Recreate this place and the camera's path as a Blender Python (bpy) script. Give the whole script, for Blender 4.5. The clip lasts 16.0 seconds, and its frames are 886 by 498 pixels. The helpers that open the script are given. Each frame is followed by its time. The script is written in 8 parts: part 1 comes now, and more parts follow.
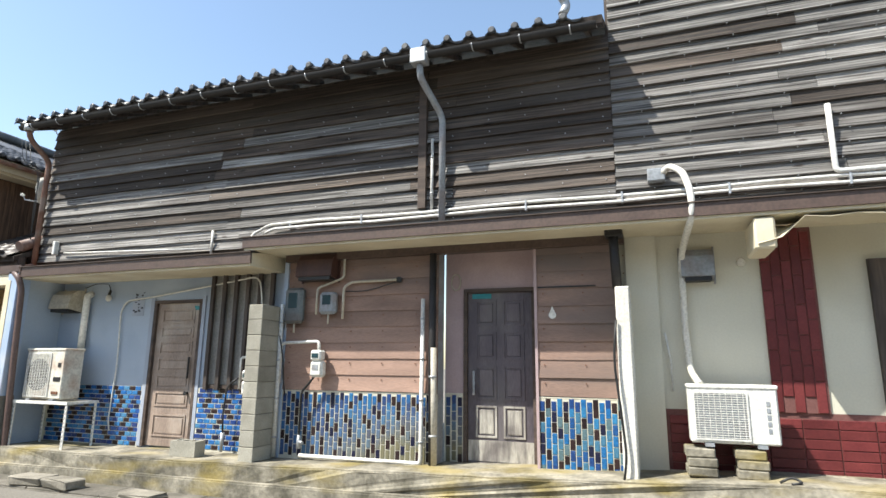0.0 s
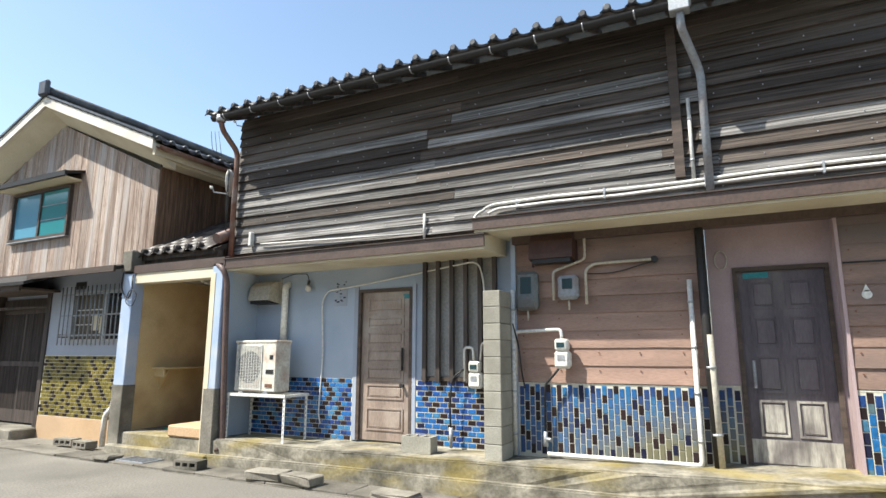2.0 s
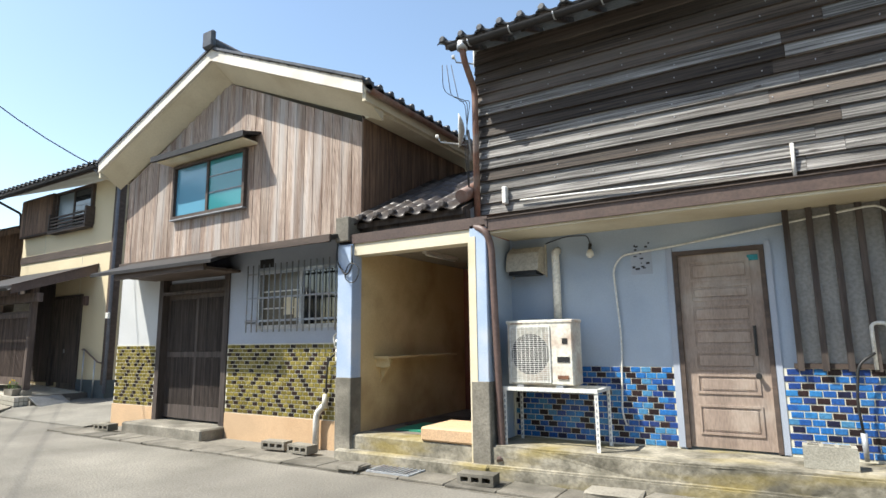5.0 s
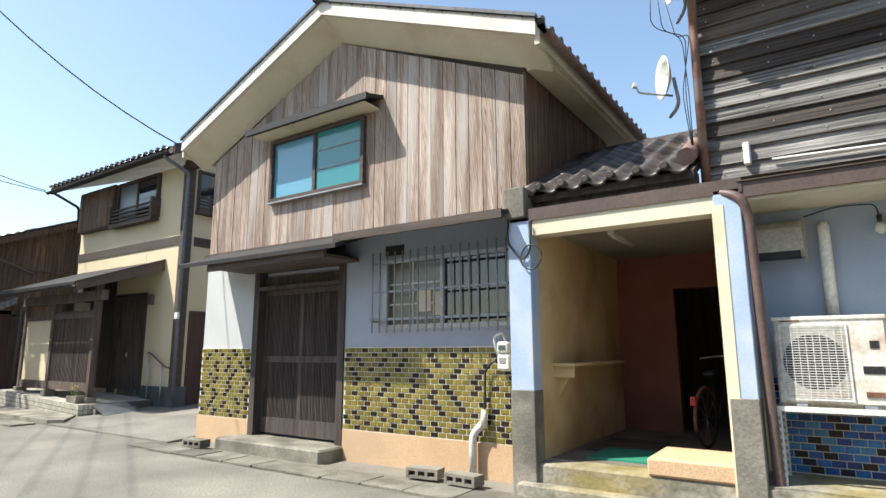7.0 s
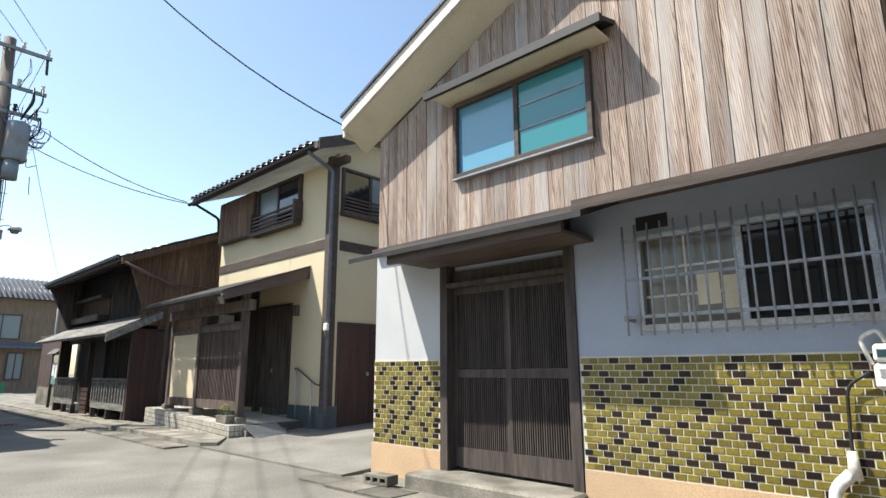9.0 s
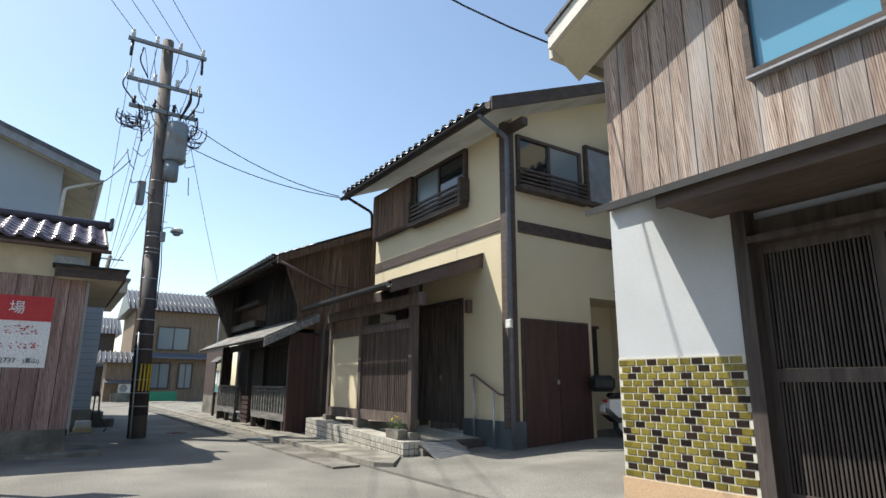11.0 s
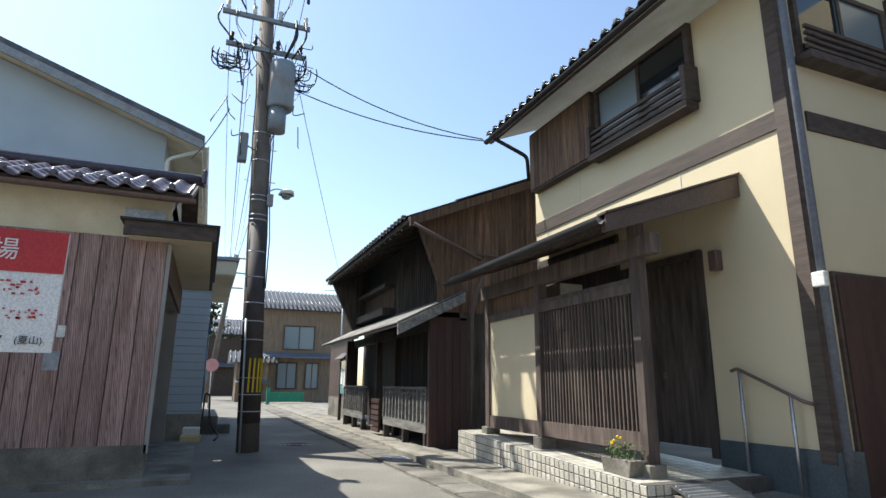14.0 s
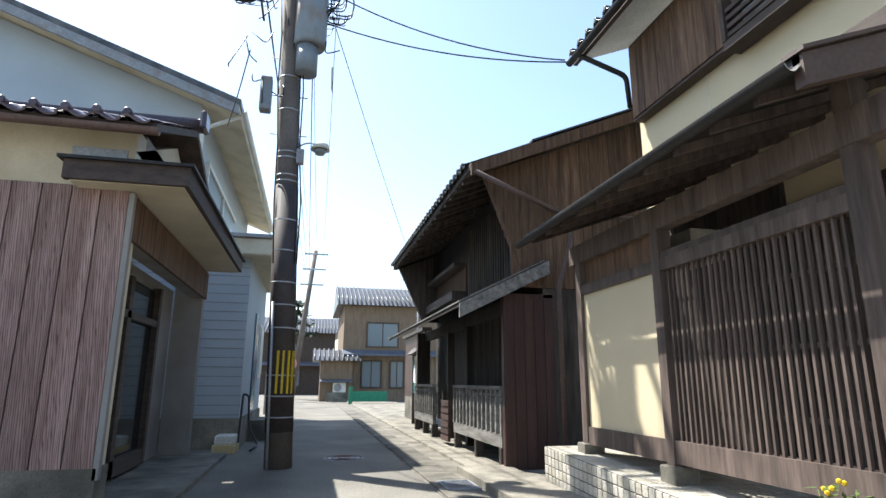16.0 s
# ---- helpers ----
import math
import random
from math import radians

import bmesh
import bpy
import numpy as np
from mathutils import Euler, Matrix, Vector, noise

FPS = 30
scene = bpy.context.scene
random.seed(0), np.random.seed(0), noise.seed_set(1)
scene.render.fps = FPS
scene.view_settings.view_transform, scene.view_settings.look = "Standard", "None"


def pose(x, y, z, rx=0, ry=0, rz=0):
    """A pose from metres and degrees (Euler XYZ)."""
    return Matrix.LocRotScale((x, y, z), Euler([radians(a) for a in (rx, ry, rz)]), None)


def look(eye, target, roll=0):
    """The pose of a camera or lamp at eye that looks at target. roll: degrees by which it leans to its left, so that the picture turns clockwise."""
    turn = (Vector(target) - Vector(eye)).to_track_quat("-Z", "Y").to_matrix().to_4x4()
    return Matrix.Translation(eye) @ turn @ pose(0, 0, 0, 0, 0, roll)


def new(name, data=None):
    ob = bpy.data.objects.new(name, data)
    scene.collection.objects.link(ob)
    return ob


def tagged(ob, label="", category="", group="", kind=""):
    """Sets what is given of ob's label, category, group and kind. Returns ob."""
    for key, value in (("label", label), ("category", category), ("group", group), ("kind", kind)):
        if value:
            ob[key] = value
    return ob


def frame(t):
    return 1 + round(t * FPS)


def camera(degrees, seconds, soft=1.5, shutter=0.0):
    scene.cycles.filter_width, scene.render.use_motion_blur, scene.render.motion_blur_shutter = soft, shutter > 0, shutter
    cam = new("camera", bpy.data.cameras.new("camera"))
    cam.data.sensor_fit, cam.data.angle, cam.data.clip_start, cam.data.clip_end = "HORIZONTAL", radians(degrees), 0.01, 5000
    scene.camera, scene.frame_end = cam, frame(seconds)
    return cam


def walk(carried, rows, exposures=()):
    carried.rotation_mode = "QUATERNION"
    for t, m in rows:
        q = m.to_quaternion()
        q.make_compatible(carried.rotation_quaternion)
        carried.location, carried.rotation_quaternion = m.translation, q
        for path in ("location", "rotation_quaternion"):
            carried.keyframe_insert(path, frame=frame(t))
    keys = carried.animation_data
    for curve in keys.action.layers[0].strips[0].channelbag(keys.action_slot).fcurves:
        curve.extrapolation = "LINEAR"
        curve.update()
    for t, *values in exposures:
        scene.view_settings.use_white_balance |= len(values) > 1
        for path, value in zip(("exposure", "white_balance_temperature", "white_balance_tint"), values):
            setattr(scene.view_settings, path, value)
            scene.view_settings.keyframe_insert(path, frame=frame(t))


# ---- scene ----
cam = camera(75.4, 16.0)
PATH = [
    (0, (0.517, 0.143, 1.532), (-0.148, 1.987, 1.932), 0.6),
    (0.5, (0.019, 0.134, 1.547), (-0.736, 1.948, 1.92), 0.4),
    (1, (-0.532, 0.05, 1.545), (-1.371, 1.829, 1.908), 0.3),
    (1.5, (-1.052, 0.0, 1.544), (-1.929, 1.76, 1.908), 0.3),
    (2, (-1.63, -0.042, 1.544), (-2.519, 1.713, 1.903), 0.1),
    (2.5, (-2.27, -0.158, 1.529), (-3.201, 1.573, 1.898), 0.3),
    (3, (-2.87, -0.154, 1.449), (-3.819, 1.568, 1.815), 0.2),
    (3.5, (-3.495, -0.168, 1.493), (-4.495, 1.528, 1.839), -0.1),
    (4, (-4.063, -0.176, 1.489), (-5.081, 1.516, 1.809), -0.3),
    (4.2, (-4.308, -0.134, 1.512), (-5.333, 1.555, 1.825), -0.6),
    (6.5, (-7.117, 0.38, 1.46), (-8.177, 2.042, 1.795), -0.1),
    (7, (-7.758, 0.46, 1.459), (-8.853, 2.098, 1.806), -0.2),
    (7.5, (-8.401, 0.583, 1.392), (-9.536, 2.185, 1.777), 0.0),
    (8, (-9.026, 0.728, 1.398), (-10.229, 2.277, 1.793), -0.1),
    (8.5, (-9.67, 0.854, 1.393), (-10.957, 2.329, 1.802), -0.2),
    (9, (-10.278, 1.106, 1.377), (-11.628, 2.523, 1.789), -0.2),
    (9.5, (-10.958, 1.32, 1.363), (-12.4, 2.641, 1.785), -0.1),
    (12, (-14.075, 2.015, 1.206), (-15.771, 2.97, 1.667), 0.4),
    (12.5, (-14.751, 2.152, 1.216), (-16.482, 3.044, 1.671), 0.4),
    (13, (-15.429, 2.321, 1.229), (-17.192, 3.149, 1.687), 0.5),
    (13.5, (-16.071, 2.487, 1.206), (-17.853, 3.269, 1.667), 0.6),
    (14, (-16.759, 2.692, 1.226), (-18.563, 3.422, 1.685), 0.5),
    (14.5, (-17.326, 3.048, 1.222), (-19.147, 3.736, 1.681), 0.2),
    (15, (-17.936, 3.424, 1.228), (-19.798, 3.996, 1.685), 0.3),
    (15.5, (-18.536, 3.709, 1.238), (-20.418, 4.216, 1.687), 0.2),
    (16, (-19.172, 3.92, 1.226), (-21.072, 4.351, 1.678), 0.3),
]
EXPOSURES = ((0, 0.95, 6750, 7), (4, 0.92, 6750, 7), (7, 0.92, 6750, 7), (9.5, 0.82, 6700, 7), (12, 0.5, 6600, 7), (13, 0.58, 6600, 7), (14, 0.82, 6550, 7), (15, 0.95, 6550, 7), (16, 1.22, 6550, 8))
walk(cam, [(t, look(eye, target, roll)) for t, eye, target, roll in PATH], EXPOSURES)

# ---------------------------------------------------------------- world and sun
SUN_AZ, SUN_EL = math.atan2(-0.48, -0.49), radians(55.5)
sun_dir = Vector((math.cos(SUN_AZ) * math.cos(SUN_EL), math.sin(SUN_AZ) * math.cos(SUN_EL), math.sin(SUN_EL)))
world = bpy.data.worlds.new("world")
scene.world = world
world.use_nodes = True
wn = world.node_tree
sky = wn.nodes.new("ShaderNodeTexSky")
sky.sky_type = "NISHITA"
sky.sun_disc = False
sky.sun_elevation = SUN_EL
sky.sun_rotation = math.pi / 2 - SUN_AZ
sky.air_density, sky.dust_density, sky.ozone_density = 1.15, 0.9, 1.1
wn.nodes["Background"].inputs[1].default_value = 0.14
wn.links.new(sky.outputs[0], wn.nodes["Background"].inputs[0])
sun = new("sun", bpy.data.lights.new("sun", "SUN"))
sun.data.energy, sun.data.angle, sun.data.color = 5.0, radians(0.55), (1.0, 0.975, 0.93)
sun.matrix_world = look(sun_dir * 40, (0, 0, 0))


# ---------------------------------------------------------------- materials
def rgb(c):
    return (*c, 1.0)


def surf(name, dark, light, scale=3.0, rough=0.8, bump=0.15, fine=60.0, stretch=(1, 1, 1), metal=0.0, vary=0.0,
         stain=None, stain_scale=1.0, stain_amount=0.5, spec=0.4, contrast=0.25, distort=0.0, stain_stretch=(1, 1, 1), figure=0.0, speck=0.45, knots=0.0):
    """A weathered surface: colour noise at two scales, fine relief, an optional stain colour, and a change from piece to piece."""
    m = bpy.data.materials.new(name)
    m.use_nodes = True
    n, l = m.node_tree.nodes, m.node_tree.links
    b = n["Principled BSDF"]
    b.inputs["Roughness"].default_value, b.inputs["Metallic"].default_value = rough, metal
    b.inputs["Specular IOR Level"].default_value = spec
    geo, info = n.new("ShaderNodeNewGeometry"), n.new("ShaderNodeObjectInfo")
    off = n.new("ShaderNodeVectorMath")
    off.operation = "SCALE"
    off.inputs[0].default_value = (7.3, 3.1, 9.7)
    l.new(info.outputs["Random"], off.inputs["Scale"])
    add = n.new("ShaderNodeVectorMath")
    l.new(geo.outputs["Position"], add.inputs[0])
    if vary:
        l.new(off.outputs[0], add.inputs[1])
    mp = n.new("ShaderNodeMapping")
    mp.inputs["Scale"].default_value = stretch
    l.new(add.outputs[0], mp.inputs[0])

    def tex(sc, detail, source, dist=0.0):
        t = n.new("ShaderNodeTexNoise")
        t.inputs["Scale"].default_value, t.inputs["Detail"].default_value = sc, detail
        t.inputs["Distortion"].default_value = dist
        l.new(source, t.inputs["Vector"])
        return t.outputs["Fac"]

    ramp = n.new("ShaderNodeValToRGB")
    ramp.color_ramp.elements[0].position, ramp.color_ramp.elements[1].position = 0.5 - contrast, 0.5 + contrast
    ramp.color_ramp.elements[0].color, ramp.color_ramp.elements[1].color = rgb(dark), rgb(light)
    l.new(tex(scale, 6, mp.outputs[0], distort), ramp.inputs[0])
    colour = ramp.outputs[0]
    grain = tex(fine, 4, mp.outputs[0])
    mix = n.new("ShaderNodeMix")
    mix.data_type, mix.blend_type = "RGBA", "MULTIPLY"
    mix.inputs[0].default_value = speck
    gr = n.new("ShaderNodeValToRGB")
    gr.color_ramp.elements[0].position, gr.color_ramp.elements[1].position = 0.3, 0.62
    gr.color_ramp.elements[0].color, gr.color_ramp.elements[1].color = (0.45, 0.45, 0.45, 1), (1.1, 1.1, 1.1, 1)
    l.new(grain, gr.inputs[0])
    l.new(colour, mix.inputs[6])
    l.new(gr.outputs[0], mix.inputs[7])
    colour = mix.outputs[2]
    if figure:
        wv = n.new("ShaderNodeTexWave")
        wv.wave_type, wv.bands_direction = "BANDS", "DIAGONAL"
        wv.inputs["Scale"].default_value, wv.inputs["Distortion"].default_value = 6.0, 9.0
        wv.inputs["Detail"].default_value, wv.inputs["Detail Scale"].default_value = 2.0, 0.6
        wm = n.new("ShaderNodeMapping")
        wm.inputs["Scale"].default_value = (5.5, 5.5, 0.34)
        l.new(add.outputs[0], wm.inputs[0])
        l.new(wm.outputs[0], wv.inputs["Vector"])
        wr = n.new("ShaderNodeValToRGB")
        wr.color_ramp.elements[0].color, wr.color_ramp.elements[1].color = (0.42, 0.36, 0.32, 1), (1.15, 1.15, 1.15, 1)
        wr.color_ramp.elements[0].position, wr.color_ramp.elements[1].position = 0.05, 0.5
        l.new(wv.outputs["Fac"], wr.inputs[0])
        w2 = n.new("ShaderNodeMix")
        w2.data_type, w2.blend_type = "RGBA", "MULTIPLY"
        w2.inputs[0].default_value = figure
        l.new(colour, w2.inputs[6])
        l.new(wr.outputs[0], w2.inputs[7])
        colour = w2.outputs[2]
    if knots:
        km = n.new("ShaderNodeMapping")
        km.inputs["Scale"].default_value = (1.5, 1.0, 5.5)
        l.new(add.outputs[0], km.inputs[0])
        kv = n.new("ShaderNodeTexVoronoi")
        kv.inputs["Scale"].default_value = 1.3
        l.new(km.outputs[0], kv.inputs["Vector"])
        kr = n.new("ShaderNodeValToRGB")
        kr.color_ramp.elements[0].position, kr.color_ramp.elements[1].position = 0.05, 0.13
        kr.color_ramp.elements[0].color, kr.color_ramp.elements[1].color = (0.22, 0.17, 0.14, 1), (1, 1, 1, 1)
        l.new(kv.outputs["Distance"], kr.inputs[0])
        k2 = n.new("ShaderNodeMix")
        k2.data_type, k2.blend_type = "RGBA", "MULTIPLY"
        k2.inputs[0].default_value = knots
        l.new(colour, k2.inputs[6])
        l.new(kr.outputs[0], k2.inputs[7])
        colour = k2.outputs[2]
    if stain:
        sm = n.new("ShaderNodeMapping")
        sm.inputs["Scale"].default_value = stain_stretch
        l.new(geo.outputs["Position"], sm.inputs[0])
        sr = n.new("ShaderNodeValToRGB")
        sr.color_ramp.elements[0].position, sr.color_ramp.elements[1].position = 0.48, 0.66
        sr.color_ramp.elements[1].color = (stain_amount,) * 3 + (1,)
        l.new(tex(stain_scale, 8, sm.outputs[0]), sr.inputs[0])
        s2 = n.new("ShaderNodeMix")
        s2.data_type = "RGBA"
        l.new(sr.outputs[0], s2.inputs[0])
        l.new(colour, s2.inputs[6])
        s2.inputs[7].default_value = rgb(stain)
        colour = s2.outputs[2]
    if vary:
        hs = n.new("ShaderNodeHueSaturation")
        mr = n.new("ShaderNodeMapRange")
        mr.inputs["To Min"].default_value, mr.inputs["To Max"].default_value = 1 - vary, 1 + vary
        l.new(info.outputs["Random"], mr.inputs[0])
        l.new(mr.outputs[0], hs.inputs["Value"])
        l.new(colour, hs.inputs["Color"])
        colour = hs.outputs[0]
    l.new(colour, b.inputs["Base Color"])
    if bump:
        bp = n.new("ShaderNodeBump")
        bp.inputs["Strength"].default_value, bp.inputs["Distance"].default_value = bump, 0.01
        l.new(grain, bp.inputs["Height"])
        l.new(bp.outputs[0], b.inputs["Normal"])
    return m


def picks(name, colours, rough=0.25, wear=None, wear_from=(0, 0, 0), wear_to=(1, 1, 1), spec=0.5):
    """Glazed or painted pieces: one of several colours a piece, with a mottled glaze; wear: a dulled colour across a stretch."""
    m = bpy.data.materials.new(name)
    m.use_nodes = True
    n, l = m.node_tree.nodes, m.node_tree.links
    b = n["Principled BSDF"]
    b.inputs["Roughness"].default_value, b.inputs["Specular IOR Level"].default_value = rough, spec
    info, geo = n.new("ShaderNodeObjectInfo"), n.new("ShaderNodeNewGeometry")
    isl = n.new("ShaderNodeMath")
    isl.operation = "ADD"
    l.new(info.outputs["Random"], isl.inputs[0])
    l.new(geo.outputs["Random Per Island"], isl.inputs[1])
    fr = n.new("ShaderNodeMath")
    fr.operation = "FRACT"
    l.new(isl.outputs[0], fr.inputs[0])
    ramp = n.new("ShaderNodeValToRGB")
    ramp.color_ramp.interpolation = "CONSTANT"
    e = ramp.color_ramp.elements
    while len(e) < len(colours):
        e.new(0.5)
    for i, c in enumerate(colours):
        e[i].position, e[i].color = i / len(colours), rgb(c)
    l.new(fr.outputs[0], ramp.inputs[0])
    t = n.new("ShaderNodeTexNoise")
    t.inputs["Scale"].default_value, t.inputs["Detail"].default_value = 45, 4
    l.new(geo.outputs["Position"], t.inputs["Vector"])
    gr = n.new("ShaderNodeValToRGB")
    gr.color_ramp.elements[0].position, gr.color_ramp.elements[1].position = 0.3, 0.7
    gr.color_ramp.elements[0].color, gr.color_ramp.elements[1].color = (0.6, 0.6, 0.6, 1), (1.25, 1.25, 1.25, 1)
    l.new(t.outputs["Fac"], gr.inputs[0])
    mix = n.new("ShaderNodeMix")
    mix.data_type, mix.blend_type = "RGBA", "MULTIPLY"
    mix.inputs[0].default_value = 0.8
    l.new(ramp.outputs[0], mix.inputs[6])
    l.new(gr.outputs[0], mix.inputs[7])
    colour = mix.outputs[2]
    if wear:
        sep = n.new("ShaderNodeSeparateXYZ")
        big = n.new("ShaderNodeTexNoise")
        big.inputs["Scale"].default_value = 2.5
        l.new(geo.outputs["Position"], big.inputs["Vector"])
        l.new(geo.outputs["Position"], sep.inputs[0])
        a = n.new("ShaderNodeMapRange")
        a.inputs["From Min"].default_value, a.inputs["From Max"].default_value = wear_from[0], wear_to[0]
        l.new(sep.outputs[0], a.inputs[0])
        c = n.new("ShaderNodeMapRange")
        c.inputs["From Min"].default_value, c.inputs["From Max"].default_value = wear_from[2], wear_to[2]
        l.new(sep.outputs[2], c.inputs[0])
        mu = n.new("ShaderNodeMath")
        mu.operation = "MULTIPLY"
        l.new(a.outputs[0], mu.inputs[0])
        l.new(c.outputs[0], mu.inputs[1])
        m3 = n.new("ShaderNodeMath")
        m3.operation, m3.use_clamp = "MULTIPLY_ADD", True
        l.new(mu.outputs[0], m3.inputs[0])
        l.new(big.outputs["Fac"], m3.inputs[1])
        m3.inputs[2].default_value = 0.0
        m4 = n.new("ShaderNodeMath")
        m4.operation, m4.use_clamp = "MULTIPLY", True
        l.new(m3.outputs[0], m4.inputs[0])
        m4.inputs[1].default_value = 2.0
        wm = n.new("ShaderNodeMix")
        wm.data_type = "RGBA"
        l.new(m4.outputs[0], wm.inputs[0])
        l.new(colour, wm.inputs[6])
        wm.inputs[7].default_value = rgb(wear)
        colour = wm.outputs[2]
    l.new(colour, b.inputs["Base Color"])
    return m


def glass(name, tint, rough=0.05):
    m = bpy.data.materials.new(name)
    m.use_nodes = True
    b = m.node_tree.nodes["Principled BSDF"]
    b.inputs["Base Color"].default_value = rgb(tint)
    b.inputs["Roughness"].default_value, b.inputs["Specular IOR Level"].default_value = rough, 0.8
    b.inputs["Transmission Weight"].default_value = 0.0
    return m


ASPHALT = surf("asphalt", (0.13, 0.12, 0.1), (0.27, 0.25, 0.212), 0.8, 0.9, 1.0, 42, stain=(0.125, 0.115, 0.1), stain_scale=0.3, stain_amount=0.5, speck=0.7)
CONCRETE = surf("old_concrete", (0.12, 0.108, 0.088), (0.3, 0.275, 0.225), 2.6, 0.9, 0.5, 40, stain=(0.08, 0.074, 0.058), stain_scale=1.8, stain_amount=0.75, vary=0.2)
GUTTERSTONE = surf("dark_gutter_concrete", (0.09, 0.082, 0.068), (0.22, 0.2, 0.165), 2.6, 0.9, 0.5, 40, stain=(0.06, 0.055, 0.042), stain_scale=1.8, stain_amount=0.7, vary=0.25)
APRON = surf("apron_concrete", (0.15, 0.14, 0.12), (0.26, 0.243, 0.208), 0.9, 0.9, 0.4, 45, stain=(0.12, 0.113, 0.095), stain_scale=0.8, stain_amount=0.7, speck=0.6)
MOSSY = surf("mossy_concrete", (0.11, 0.1, 0.075), (0.34, 0.31, 0.245), 3.4, 0.95, 0.8, 22, stain=(0.27, 0.205, 0.045), stain_scale=1.7, stain_amount=0.6, stain_stretch=(0.7, 1, 2.2), contrast=0.16, speck=0.6)
BLOCK = surf("concrete_block", (0.27, 0.255, 0.21), (0.4, 0.38, 0.32), 3, 0.95, 0.45, 90, vary=0.12, stain=(0.19, 0.175, 0.14), stain_scale=2)
CLAP = surf("grey_clapboard", (0.03, 0.026, 0.024), (0.36, 0.342, 0.32), 2.4, 0.8, 1.0, 7, stretch=(0.35, 6, 20), vary=0.3, stain=(0.04, 0.03, 0.025), stain_scale=0.8, stain_amount=0.6, stain_stretch=(0.35, 1, 3.6), contrast=0.18, speck=0.85, knots=0.9)
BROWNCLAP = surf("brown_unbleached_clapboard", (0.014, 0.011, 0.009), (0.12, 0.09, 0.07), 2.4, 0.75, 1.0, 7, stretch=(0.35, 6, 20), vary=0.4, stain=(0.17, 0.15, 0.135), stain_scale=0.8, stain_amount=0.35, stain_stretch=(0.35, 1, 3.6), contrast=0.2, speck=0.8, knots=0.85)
DRYWOOD = surf("silver_weathered_wood", (0.1, 0.095, 0.085), (0.3, 0.285, 0.26), 2.2, 0.85, 0.5, 6, stretch=(0.8, 6, 6), vary=0.2)
BLACKWOOD = surf("blackened_wood", (0.022, 0.017, 0.015), (0.1, 0.078, 0.064), 2, 0.8, 0.4, 10, stretch=(6, 6, 0.6), vary=0.3)
DARKWOOD = surf("dark_brown_wood", (0.026, 0.02, 0.018), (0.09, 0.07, 0.06), 2, 0.7, 0.4, 9, stretch=(8, 8, 0.7), vary=0.25)
PORCHWOOD = surf("dark_porch_timber", (0.05, 0.036, 0.031), (0.15, 0.11, 0.09), 2, 0.8, 0.4, 9, stretch=(6, 6, 0.6), vary=0.25)
DARKBEAM = surf("dark_beam", (0.045, 0.033, 0.027), (0.11, 0.08, 0.064), 2, 0.75, 0.3, 14, stretch=(0.7, 3, 8), vary=0.15)
BROWNPAINT = surf("brown_paint", (0.075, 0.05, 0.042), (0.11, 0.075, 0.06), 4, 0.5, 0.1, 30, vary=0.08)
REDBROWN = surf("red_brown_board", (0.05, 0.024, 0.02), (0.085, 0.042, 0.034), 2, 0.55, 0.2, 20, stretch=(4, 4, 0.5), vary=0.12)
GRAINBOARD = surf("grained_board", (0.21, 0.14, 0.105), (0.45, 0.36, 0.295), 3.0, 0.8, 0.4, 16, stretch=(4.0, 4.0, 0.28), vary=0.2, contrast=0.18, figure=0.9, stain=(0.43, 0.41, 0.39), stain_scale=1.1, stain_amount=0.6, stain_stretch=(4, 4, 0.3))
LHBOARD = surf("reddish_grained_board", (0.22, 0.135, 0.115), (0.42, 0.29, 0.26), 3.0, 0.8, 0.3, 14, stretch=(4, 4, 0.28), vary=0.15, contrast=0.2, figure=0.8)
OLDBOARD = surf("old_brown_board", (0.055, 0.03, 0.02), (0.21, 0.125, 0.075), 2.5, 0.85, 0.5, 10, stretch=(7, 7, 0.5), vary=0.3)
PINK = surf("salmon_siding", (0.2, 0.13, 0.102), (0.37, 0.24, 0.185), 1.6, 0.75, 0.2, 30, stretch=(0.6, 1, 3), vary=0.12, stain=(0.13, 0.105, 0.096), stain_scale=0.65, stain_amount=0.9, stain_stretch=(0.5, 1, 1.6), speck=0.3)
PINKPLASTER = surf("dusty_pink_plaster", (0.36, 0.27, 0.275), (0.46, 0.35, 0.345), 1.6, 0.85, 0.12, 60, stain=(0.25, 0.18, 0.185), stain_scale=1.2, speck=0.15)
BLUEWALL = surf("pale_blue_plaster", (0.31, 0.375, 0.46), (0.42, 0.48, 0.555), 1.1, 0.85, 0.12, 70, stain=(0.24, 0.29, 0.38), stain_scale=0.9, speck=0.12)
BLUEGREY = surf("grey_blue_render", (0.31, 0.345, 0.41), (0.39, 0.425, 0.49), 1.2, 0.9, 0.15, 80, stain=(0.26, 0.285, 0.33), stain_scale=0.7, speck=0.15)
WHITEPLASTER = surf("white_plaster", (0.43, 0.44, 0.44), (0.52, 0.53, 0.53), 1.2, 0.9, 0.1, 70, stain=(0.42, 0.42, 0.42), stain_scale=0.7, speck=0.12)
BLUEPAINT = surf("pale_blue_paint", (0.3, 0.39, 0.54), (0.42, 0.5, 0.62), 2, 0.6, 0.15, 50, stain=(0.52, 0.52, 0.5), stain_scale=2, speck=0.2)
CREAMPAINT = surf("cream_paint", (0.6, 0.52, 0.36), (0.72, 0.64, 0.47), 1.6, 0.7, 0.12, 40, stain=(0.42, 0.34, 0.2), stain_scale=1.4, speck=0.12)
